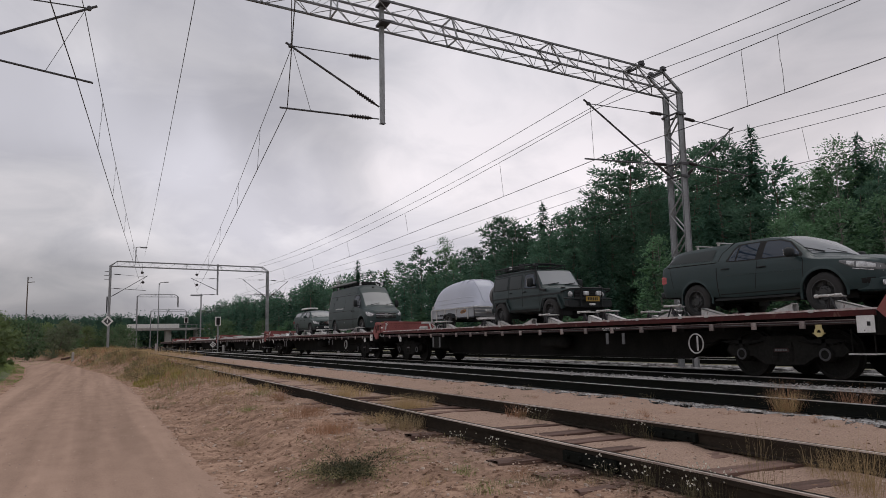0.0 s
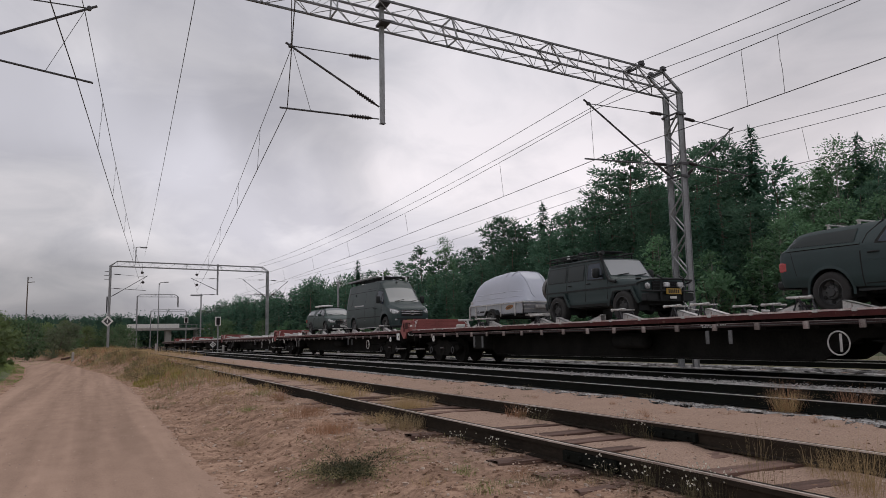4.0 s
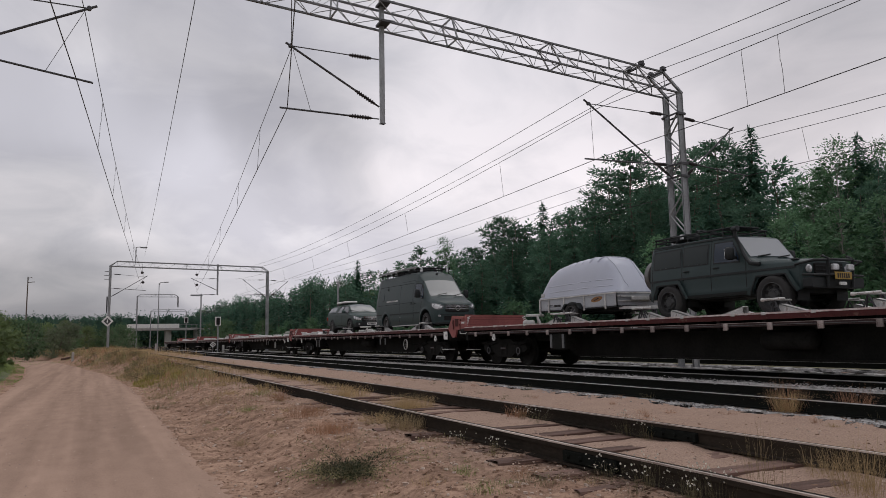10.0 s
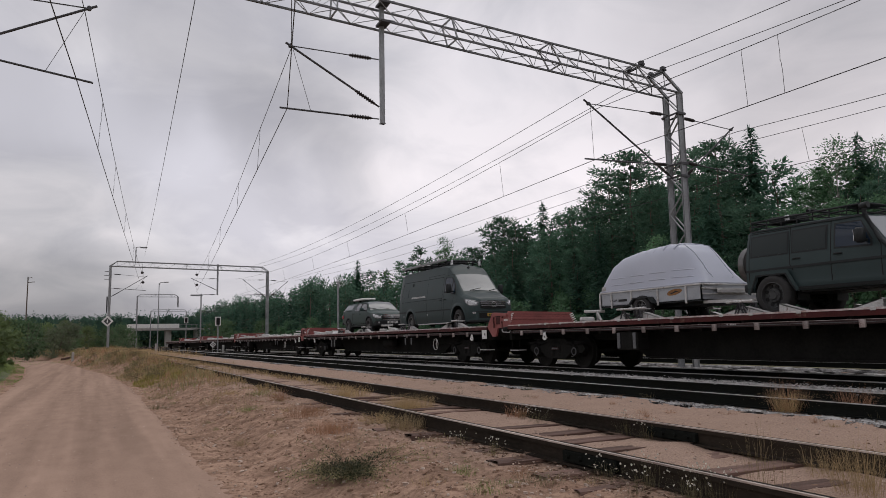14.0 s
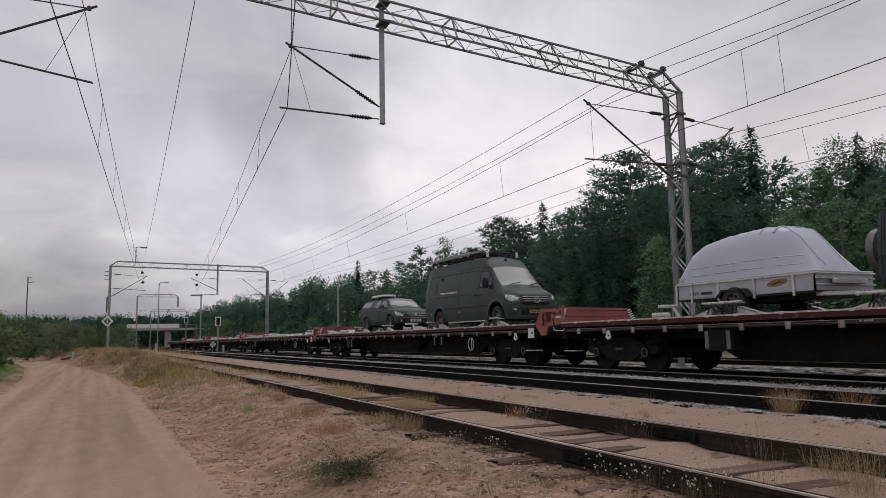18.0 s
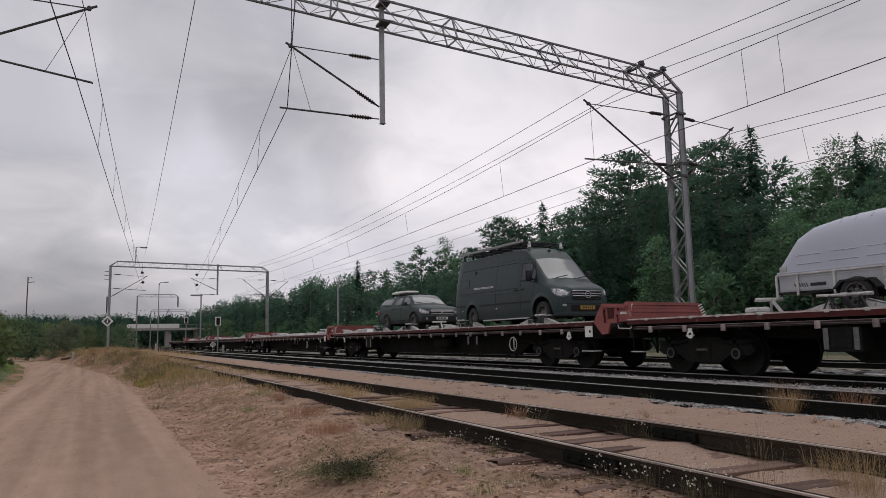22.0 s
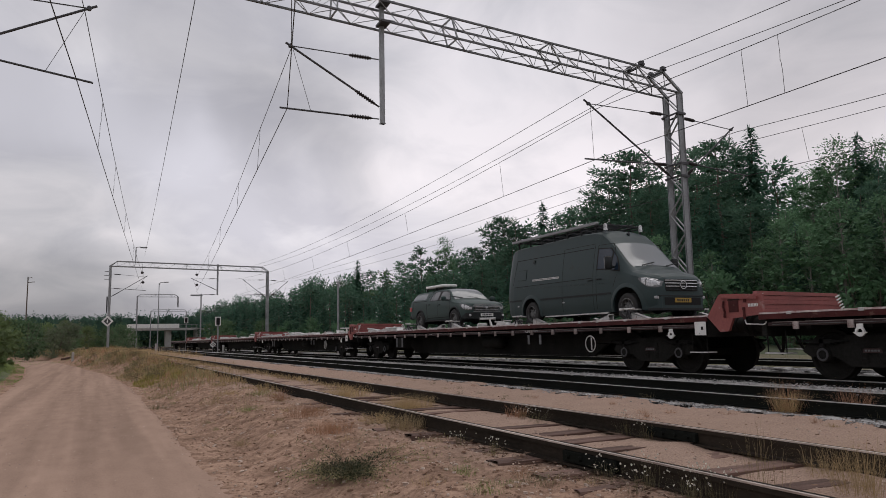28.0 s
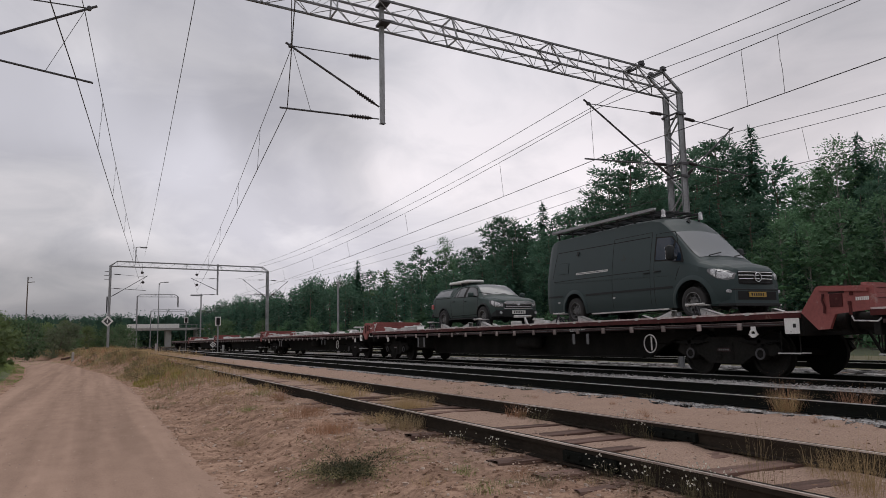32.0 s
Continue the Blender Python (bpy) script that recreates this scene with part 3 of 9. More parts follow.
def build_tracks():
    near = rail_pair("siding_track", 4.391, -12, 130, "rusty siding track half buried in pink sand", RAIL_HEAD)
    rng = random.Random(5)
    shapes = []
    for k in range(5):
        m = Mesh()
        w = 0.12
        rows = []
        for y in (-w, -w + 0.012, -0.05, 0.02, 0.07, w - 0.012, w):
            edge = abs(abs(y) - w) < 1e-6
            rows.append([(x + rng.uniform(-0.02, 0.02) * (abs(x) > 1.2), y + rng.uniform(-0.008, 0.008),
                          (-0.12 if edge else 0.0) + rng.uniform(-0.006, 0.006)) for x in (-1.32, -0.8, -0.2, 0.4, 0.9, 1.32)])
        m.grid(rows)
        shapes.append(m.data("sleeper", SLEEPER))
    y = 2.2
    while y < 46:
        ob = new("sleeper", shapes[rng.randrange(5)])
        ob.parent = near
        ob.matrix_basis = pose(4.391 + rng.uniform(-0.08, 0.08), y, -0.169 + rng.uniform(-0.02, 0.010), 0, rng.uniform(-0.6, 0.6), rng.uniform(-1.5, 1.5))
        y += 0.66 + rng.uniform(-0.05, 0.05)
    joint = Mesh().box(-0.03, 0.03, -0.34, 0.34, 0, 0.085, 0.008)
    for k in range(4):
        joint.turned((-0.03, -0.25 + 0.167 * k, 0.045), (-1, 0, 0), [(0, 0.022), (0.025, 0.018)], 6)
    jd = joint.data("fishplate", RAIL_SIDE)
    for x, yy in ((3.593 - 0.028, 4.75), (5.189 - 0.028, 5.55)):
        ob = new("fishplate", jd)
        ob.parent = near
        ob.matrix_basis = pose(x, yy, -0.135)
    ballast_bed("ballast_bed_1", 8.15, 15.0, -0.20, BALLAST, "near-black stone ballast under two parallel tracks")
    ballast_bed("ballast_bed_2", 15.1, 18.2, -0.17, OUTER_BALLAST, "dark stone ballast beyond the train")
    for name, c, lab, head in (("middle_track", 9.16, "dark main track on ballast beside the sandy strip", RAIL_DULL), ("train_track", 12.856, "track that carries the train", RAIL_DULL),
                               ("outer_track", 19.6, "track on pale ballast beyond the train", RAIL_DULL)):
        t = rail_pair(name, c, -30, 400, lab, head)
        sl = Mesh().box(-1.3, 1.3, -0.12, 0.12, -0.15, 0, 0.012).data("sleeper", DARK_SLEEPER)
        y = -6.0
        while y < 45:
            ob = new("sleeper", sl)
            ob.parent = t
            ob.matrix_basis = pose(c, y, -0.178)
            y += 0.62
    # strips of pale crushed stone along the middle track
    for nm, x0, x1, zt in (("gravel_band_1", 10.2, 10.85, -0.02), ("gravel_band_2", 8.02, 8.22, -0.165), ("gravel_band_3", 15.75, 15.86, -0.10), ("gravel_band_4", 17.15, 17.28, -0.10)):
        rg = random.Random(2)
        rows = [[(x + rg.uniform(-0.06, 0.06), y, z + rg.uniform(-0.012, 0.012)) for x, z in ((x0 - 0.06, -0.24), (x0, zt - 0.02), ((x0 + x1) / 2, zt), (x1, zt - 0.01), (x1 + 0.12, -0.24))] for y in spread(-20, 120, 2, 30, 0.15, 1.08)]
        tagged(Mesh().grid(rows).done(nm, GRAVEL), "pale crushed stone band beside the dark track", "gravel", kind="structure")
    for nm, x0, x1, zz, n in (("gravel_edge", 7.85, 8.40, -0.168, 5200), ("gravel_strip", 10.15, 10.9, -0.014, 5000)):
        st, rg = Mesh(), random.Random(11)
        for _ in range(n):
            yy = 3 + 34 * rg.random() ** 1.7
            if noise.noise((yy * 0.7, x0, 3)) + 0.6 * noise.noise((yy * 2.3, x0, 8)) < -0.12 and rg.random() < 0.7:
                continue
            xx = rg.gauss((x0 + x1) / 2, (x1 - x0) * 0.34)
            st.blob((xx, yy, zz), 0.008 + 0.024 * rg.random() ** 2.2, rg)
        tagged(st.done(nm, GRAVEL), "loose pale crushed stones along the dark track", "gravel", kind="stuff")
    # small stones and clods on the sandy bank and the road
    st, cl, rg = Mesh(), Mesh(), random.Random(3)
    for _ in range(9000):
        yy = 3.2 + 24 * rg.random() ** 1.8
        xx = rg.uniform(1.0, 3.6) if rg.random() < 0.8 else rg.uniform(-2.4, 8.1)
        if abs(xx - road_mid(yy)) < 1.6 and rg.random() < 0.85:
            continue
        r = 0.005 + 0.024 * rg.random() ** 4
        (st if rg.random() < 0.42 else cl).blob((xx, yy, ground_z(xx, yy) + r * 0.2), r, rg)
    for _ in range(4200):
        yy = 3.3 + 15 * rg.random() ** 1.6
        xx = road_mid(yy) + road_half(yy) + rg.gauss(0.35, 0.35) if rg.random() < 0.45 else rg.uniform(1.5, 3.35)
        r = 0.005 + 0.018 * rg.random() ** 4
        cl.blob((xx, yy, ground_z(xx, yy) + r * 0.2), r, rg)
    for _ in range(900):
        yy = 4.2 + 18 * rg.random() ** 1.3
        xx = rg.uniform(1.25, 3.2)
        r = 0.014 + 0.045 * rg.random() ** 3
        (st if rg.random() < 0.25 else cl).blob((xx, yy, ground_z(xx, yy) + r * 0.1), r, rg, 0.55)
    for _ in range(2600):
        yy = 3.0 + 15 * rg.random() ** 1.5
        xx = rg.uniform(5.25, 7.95) if rg.random() < 0.55 else rg.uniform(3.75, 5.05)
        r = 0.004 + 0.013 * rg.random() ** 3
        (st if rg.random() < 0.4 else cl).blob((xx, yy, ground_z(xx, yy) + r * 0.2), r, rg)
    for _ in range(260):
        yy = 4.5 + 9 * rg.random()
        xx = 3.35 + rg.uniform(-0.2, 0.15)
        st.blob((xx, yy, -0.17), rg.uniform(0.008, 0.02), rg)
    tagged(st.done("pebbles", STONE, smooth=80), "scattered pale pebbles on the sand", "pebbles", kind="stuff")
    tagged(cl.done("sand_clods", CLOD, smooth=80), "crumbled clods of pink sand", "clods", kind="stuff")


build_ground()
build_tracks()
# ---------------------------------------------------------------- overhead line
GY = 16.6          # the near portal stands across the tracks here
FY = 80.0          # the next one
BALLS = ((4.23, 8.25), (4.32, 7.24), (9.62, 8.14), (9.64, 7.06))


def insulator(parent, p, q, name="insulator"):
    """A ribbed insulator between p and q."""
    p, q = Vector(p), Vector(q)
    n = (q - p).length
    prof = [(0, 0.018), (0.02, 0.035), (0.05, 0.035)]
    k = 7
    for i in range(k):
        s = 0.06 + (n - 0.12) * i / k
        w = (n - 0.12) / k
        prof += [(s, 0.026), (s + w * 0.45, 0.058), (s + w * 0.6, 0.056), (s + w * 0.9, 0.026)]
    prof += [(n - 0.05, 0.035), (n - 0.02, 0.035), (n, 0.018)]
    Mesh().turned(p, q - p, prof, 10).done(name, INSULATOR, parent, "dark ribbed insulator", smooth=40)


def along(p, q, t):
    return Vector(p) + (Vector(q) - Vector(p)) * t


def lattice(mesh, a0, a1, b0, b1, n, w):
    """Zigzag bracing between the chords a0-a1 and b0-b1."""
    for i in range(n):
        p, q = (a0, a1), (b0, b1)
        if i % 2:
            p, q = q, p
        mesh.beam(along(*p, i / n), along(*q, (i + 1) / n), w, w * 0.5)


def cantilever(parent, root_lo, root_up, root_tie, tip, lo_tip, ins=0.62, lower_root=None, hang_at=0.3):
    """A bracket arm: a sloping tube, a tie, a registration tube, with an insulator at each root."""
    tube = Mesh()
    d = (Vector(tip) - Vector(root_up)).normalized()
    tube.tube([Vector(root_up) + d * (ins + 0.12), tip], 0.028, 8)
    tube.tube([root_up, Vector(root_up) + d * 0.14], 0.022, 6)
    tube.done("bracket_tube", DARK_STEEL, parent)
    insulator(parent, Vector(root_up) + d * 0.13, Vector(root_up) + d * (ins + 0.13))
    at = along(tip, root_up, 0.05)
    d = (at - Vector(root_tie)).normalized()
    tie = Mesh().tube([Vector(root_tie) + d * (ins + 0.2), at], 0.014, 6).tube([root_tie, Vector(root_tie) + d * 0.22], 0.016, 6)
    tie.turned(at - Vector((0, 0.04, 0)), (0, 1, 0), [(0, 0.05), (0.08, 0.05)], 8)
    tie.done("tie_rod", DARK_STEEL, parent)
    insulator(parent, Vector(root_tie) + d * 0.2, Vector(root_tie) + d * (ins + 0.2))
    if lower_root:
        d = (Vector(lo_tip) - Vector(lower_root)).normalized()
        reg = Mesh().tube([Vector(lower_root) + d * (ins + 0.2), lo_tip], 0.024, 8).tube([lower_root, Vector(lower_root) + d * 0.22], 0.016, 6)
        reg.done("registration_tube", DARK_STEEL, parent)
        insulator(parent, Vector(lower_root) + d * 0.2, Vector(lower_root) + d * (ins + 0.2))
        hang = Mesh().tube([along(tip, root_up, 0.07), along(lo_tip, lower_root, hang_at)], 0.006, 5)
        hang.done("hanger_wire", WIRE, parent)


def portal(label, y, xl, xr, zl, zr, depth=0.6, tall=0.52, panels=38, legs=("lattice", "lattice"), base=-0.2, right_base=None, chord=0.06):
    """A steel portal across the tracks: a four-chord lattice beam on two legs."""
    g = thing("overhead_line_portal", label, "catenary portal", "overhead line portals", at=pose(0, y, 0))
    ya, yb = -depth / 2, depth / 2
    knee = 0.62

    def zt(x):
        return zl + (zr - zl) * (x - xl) / (xr - xl)
    ch = {}
    for nm, yy, dz in (("a", ya, 0), ("b", yb, 0), ("c", ya, -tall), ("d", yb, -tall)):
        x0 = xl + (knee if dz == 0 else 0)
        x1 = xr - (knee if dz == 0 else 0)
        p, q = (x0, yy, zt(x0) + dz), (x1, yy, zt(x1) + dz)
        ch[nm] = (p, q)
        Mesh().beam(p, q, chord, chord * 1.1).done("chord", SHADED_STEEL if chord < 0.05 else GALV, g)
    br = Mesh()
    for a, b in (("a", "c"), ("b", "d"), ("a", "b"), ("c", "d")):
        lattice(br, *ch[a], *ch[b], panels, 0.022)
    for i in range(0, panels + 1, 6):
        pts = [along(*ch[k], i / panels) for k in "abdc"]
        for k in range(4):
            br.beam(pts[k], pts[(k + 1) % 4], 0.035)
    br.done("bracing", GALV, g)
    left_base = base
    for x, s, z, kind in ((xl, 1, zl, legs[0]), (xr, -1, zr, legs[1])):
        base = left_base if s > 0 or right_base is None else right_base
        kn = Mesh()
        for yy in (ya, yb):
            kn.beam((x + s * knee, yy, zt(x + s * knee)), (x - s * 0.12, yy, z - tall - 0.02), 0.07)
        for k in range(3):
            t = k / 2
            kn.beam((x + s * knee * (1 - t), ya, z - tall * t), (x + s * knee * (1 - t), yb, z - tall * t), 0.04)
        kn.done("knee", GALV, g)
        for yy in (ya, yb):
            leg = Mesh()
            leg.box(x - 0.105, x + 0.105, yy - 0.009, yy + 0.009, base, z - tall + 0.05)
            leg.box(x - 0.105, x - 0.092, yy - 0.038, yy + 0.038, base, z - tall + 0.05)
            leg.box(x + 0.092, x + 0.105, yy - 0.038, yy + 0.038, base, z - tall + 0.05)
            leg.done("leg", GALV, g)
        n = 13
        for xx in (x - 0.098, x + 0.098):
            for i in range(n):
                za, zb = base + 0.3 + (z - tall - base - 0.3) * i / n, base + 0.3 + (z - tall - base - 0.3) * (i + 1) / n
                e = 1 if i % 2 else -1
                Mesh().beam((xx, e * yb, za), (xx, -e * yb, zb), 0.05, 0.025).done("lacing_bar", GALV, g)
        if base < 1:
            Mesh().box(x - 0.3, x + 0.3, ya - 0.2, yb + 0.2, base - 0.4, base + 0.06, 0.03).done("footing", DARK_STEEL, g)
    return g


def near_portal():
    g = portal("galvanised lattice steel portal spanning the railway tracks", GY, -4.9, 16.29, 10.17, 8.95, tall=0.545, chord=0.045)
    mast = Mesh().box(6.37, 6.48, -0.05, 0.05, 6.34, 9.9)
    mast.box(6.36, 6.49, -0.06, 0.06, 6.34, 6.365)
    mast.done("drop_mast", GALV, g)
    for z in (8.97, 9.5):
        Mesh().box(6.3, 6.56, -0.34, 0.1, z - 0.03, z + 0.03).beam((6.37, -0.3, z), (6.75, -0.1, z + 0.12), 0.05).done("mast_clamp", DARK_STEEL, g)
    cantilever(g, None or (6.35, 0, 6.46), (6.34, 0, 6.78), (6.34, 0, 8.04), (3.93, 0, 8.10), (3.8, 0, 6.45), 0.6, (6.33, 0, 6.46))
    Mesh().box(-3.36, -3.25, -0.05, 0.05, 6.5, 10.1).done("drop_mast", GALV, g)
    cantilever(g, (-3.3, 0, 6.5), (-3.25, 0, 6.62), (-3.25, 0, 8.12), (-0.2, 0, 8.23), (-0.22, 0, 6.49), 0.6, (-3.25, 0, 6.91))
    for z in (7.72, 5.72, 6.12):
        for yy in (-0.345, 0.345):
            Mesh().box(16.13, 16.45, yy - 0.02, yy + 0.02, z - 0.04, z + 0.04, 0.006).done("leg_band", DARK_STEEL, g)
        Mesh().beam((16.12, -0.34, z), (16.12, 0.34, z), 0.045).beam((16.46, -0.34, z), (16.46, 0.34, z), 0.045).done("leg_band", DARK_STEEL, g)
    cantilever(g, (16, 0, 6.1), (16.1, 0, 5.70), (16.05, 0, 7.73), (12.80, 0, 7.82), (12.75, 0, 6.02), 0.55, (16.1, 0, 6.12), 0.1)
    cantilever(g, (16.5, 0, 6.1), (16.5, 0, 5.68), (16.5, 0, 7.72), (18.9, 0, 7.66), (19.4, 0, 6.05), 0.5, (16.5, 0, 6.27))
    for x, z in ((14.84, 9.08), (15.70, 9.03)):
        fix = Mesh().beam((x, -0.4, z), (x, 0.4, z), 0.06).box(x - 0.08, x + 0.08, -0.34, -0.2, z, z + 0.14, 0.02).box(x - 0.08, x + 0.08, 0.2, 0.34, z, z + 0.14, 0.02)
        fix.done("feeder_clamp", DARK_STEEL, g)
    return g


def far_portal():
    g = portal("distant galvanised steel portal with a lamp on top", FY, 1.24, 17.1, 9.36, 9.1, panels=26)
    Mesh().box(11.68, 11.84, -0.07, 0.07, 6.0, 9.3).done("drop_mast", GALV, g)
    cantilever(g, None, (11.7, 0, 6.5), (11.7, 0, 7.75), (9.05, 0, 7.75), (9.0, 0, 5.99), 0.6, (11.7, 0, 6.03))
    cantilever(g, None, (1.4, 0, 5.75), (1.4, 0, 8.05), (4.75, 0, 7.92), (4.6, 0, 6.4), 0.6, (1.4, 0, 6.6))
    cantilever(g, None, (16.9, 0, 5.75), (16.9, 0, 7.7), (14.4, 0, 7.75), (14.3, 0, 6.0), 0.6, (16.9, 0, 6.1))
    cantilever(g, None, (17.3, 0, 5.75), (17.3, 0, 7.7), (19.4, 0, 7.6), (19.6, 0, 6.0), 0.6, (17.3, 0, 6.1))
    for x, z in BALLS:
        Mesh().turned((x, 0, z - 0.13), (0, 0, 1), [(0, 0.04), (0.04, 0.13), (0.13, 0.17), (0.22, 0.13), (0.26, 0.04)], 10).done("ball_insulator", INSULATOR, g, "dark ball insulator", smooth=50)
        Mesh().tube([(x, 0, z), (x, 0, z + 0.9)], 0.012, 5).done("hanger_wire", WIRE, g)
    lamp = Mesh().tube([(3.57, 0, 9.2), (3.57, 0, 10.86)], 0.05, 8).tube([(3.57, 0, 10.86), (4.0, 0, 10.92)], 0.035, 8)
    lamp.done("lamp_post", GALV, g)
    Mesh().box(3.95, 4.65, -0.14, 0.14, 10.8, 10.93, 0.03).done("lamp_head", GALV, g)
    for k in range(3):
        Mesh().beam((0.70, 0, 7.5 + 0.4 * k), (1.1, 0, 7.5 + 0.4 * k), 0.05).done("bracket_rung", DARK_STEEL, g)
    Mesh().box(0.96, 1.09, -0.08, 0.08, 4.1, 5.75).done("tension_weight", DARK_STEEL, g)
    return g


def diamond_sign(p, size, label, post_to=None):
    s = thing("diamond_sign", label, "railway sign", at=Matrix.Translation(p))
    a, b = size, size * 0.62
    ring = Mesh()
    for z0, z1 in ((a, b),):
        o = [(0, z0), (z0, 0), (0, -z0), (-z0, 0)]
        i = [(0, z1), (z1, 0), (0, -z1), (-z1, 0)]
        for k in range(4):
            j = (k + 1) % 4
            for yy in (-0.012, 0.012):
                ring.face([(o[k][0], yy, o[k][1]), (o[j][0], yy, o[j][1]), (i[j][0], yy, i[j][1]), (i[k][0], yy, i[k][1])])
            ring.face([(o[k][0], -0.012, o[k][1]), (o[j][0], -0.012, o[j][1]), (o[j][0], 0.012, o[j][1]), (o[k][0], 0.012, o[k][1])])
    ring.done("border", WHITE, s, "white diamond border")
    Mesh().prism([(0.9 * b * x, 0.008 * y) for x, y in ((-1, -1), (1, -1), (1, 1), (-1, 1))], -0.02, 0.02).done("bolt_plate", DARK_STEEL, s)
    plate = Mesh()
    plate.face([(0, -0.006, b), (b, -0.006, 0), (0, -0.006, -b), (-b, -0.006, 0)])
    plate.face([(0, 0.006, b), (-b, 0.006, 0), (0, 0.006, -b), (b, 0.006, 0)])
    plate.done("plate", DARK_STEEL, s)
    Mesh().box(-0.05 * 1, 0.05, -0.02, -0.008, -b * 0.5, b * 0.5).done("bar", WHITE, s)
    if post_to is not None:
        Mesh().tube([(0, 0.05, post_to - p[2]), (0, 0.05, 0)], 0.03, 8).done("post", GALV, s)
    return s


def wire(name, label, pts, r, sags, n=14):
    m = Mesh()
    out = []
    for p, q, sag in zip(pts, pts[1:], sags):
        for i in range(n):
            t = i / n
            v = along(p, q, t)
            v.z -= sag * 4 * t * (1 - t)
            out.append(v)
    out.append(Vector(pts[-1]))
    m.tube(out, r, 5)
    return tagged(m.done(name, WIRE), label, "overhead wire", "overhead wires")


def span(near, far, before=-38.0, back_x=None):
    """Three support points: behind the viewer, at the near portal and at the far one."""
    near, far = Vector(near), Vector(far)
    t = (before - near.y) / (far.y - near.y)
    back = near + (far - near) * t
    back.z = near.z
    if back_x is not None:
        back.x = back_x
    return [back, near, far]


def droppers(mess, cont, ts, sags, low_sags, label):
    for t in ts:
        a = along(mess[1], mess[2], t) if t >= 0 else along(mess[1], mess[0], -t)
        b = along(cont[1], cont[2], t) if t >= 0 else along(cont[1], cont[0], -t)
        a.z -= sags[t >= 0] * 4 * abs(t) * (1 - abs(t))
        b.z -= low_sags[t >= 0] * 4 * abs(t) * (1 - abs(t))
        bend = 0.05 if t == -0.119 else 0.01
        tagged(Mesh().tube([a, along(a, b, 0.34), along(a, b, 0.40) + Vector((bend, bend, 0)), along(a, b, 0.5) - Vector((bend * 0.6, bend * 0.6, 0)), along(a, b, 0.62) + Vector((bend * 0.4, 0, 0)), b], 0.006, 5).done("dropper", WIRE), label, "dropper", "droppers")


def build_wires():
    sets = {
        "left": (span((-0.52, GY, 6.47), (4.27, FY, 6.6)), span((-0.43, GY, 8.05), (4.25, FY, 8.2))),
        "siding": (span((3.98, GY, 6.45), (9.6, FY, 6.3), back_x=-8.0), span((4.07, GY, 7.97), (9.6, FY, 8.0), back_x=-9.3)),
        "train": (span((13.23, GY, 6.07), (13.84, FY, 6.0), back_x=12.29), span((13.12, GY, 7.53), (13.6, FY, 7.74), back_x=12.41)),
        "outer": (span((19.36, GY, 6.04), (19.7, FY, 6.0), back_x=19.05), span((19.14, GY, 7.13), (20.18, FY, 7.71), back_x=19.04)),
    }
    SAG = {"left": 0.7, "siding": 0.55, "train": 0.98, "outer": 0.54}
    for k, (c, m) in sets.items():
        wire("contact_wire", "straight grooved contact wire over the track", c, 0.0105, (0.3, 0.26 if k == "train" else 0.1))
        wire("messenger_wire", "sagging messenger wire above the contact wire", m, 0.009, (0.7, SAG[k]))
        wire_ts = {"left": (0.088, 0.2, 0.35, 0.55), "siding": (0.1, 0.22, 0.4, 0.6), "train": (-0.101, -0.119, 0.088, 0.232, 0.375, 0.5, 0.64), "outer": (-0.043, 0.1, 0.25)}[k]
        droppers(m, c, wire_ts, (0.7, SAG[k]), (0.3, 0.26 if k == "train" else 0.1), "thin wire hanging between the overhead wires")
    for n, f, s, bx in (((14.84, GY, 9.24), (15.63, FY, 9.3), 0.78, 16.0), ((15.85, GY, 9.2), (16.52, FY, 9.21), 0.74, 17.7), ((1.82, GY, 8.77), (4.4, FY, 10.0), 0.3, None),
                        ((19.05, GY, 7.52), (19.9, FY, 7.9), 0.3, None)):
        wire("feeder_wire", "thin feeder wire on top of the portals", span(n, f, back_x=bx), 0.010, (1.0, s))


def light_signal(x, y, base, top, label):
    s = thing("light_signal", label, "railway signal", "light signals", at=pose(x, y, base))
    h = top - base
    Mesh().tube([(0, 0, -0.4), (0, 0, h - 0.5)], 0.07, 10).done("post", GALV, s)
    Mesh().box(-0.27, 0.27, 0.02, 0.06, h - 0.80, h + 0.08).done("backboard", WHITE, s, "white backboard")
    Mesh().box(-0.17, 0.17, -0.12, 0.02, h - 0.72, h, 0.03).done("signal_head", BLACK, s, "black signal head")
    for z in (h - 0.2, h - 0.52):
        Mesh().turned((0, -0.12, z), (0, -1, 0), [(0, 0.10), (0.14, 0.10), (0.14, 0.09), (0.02, 0.085)], 12).done("hood", BLACK, s)


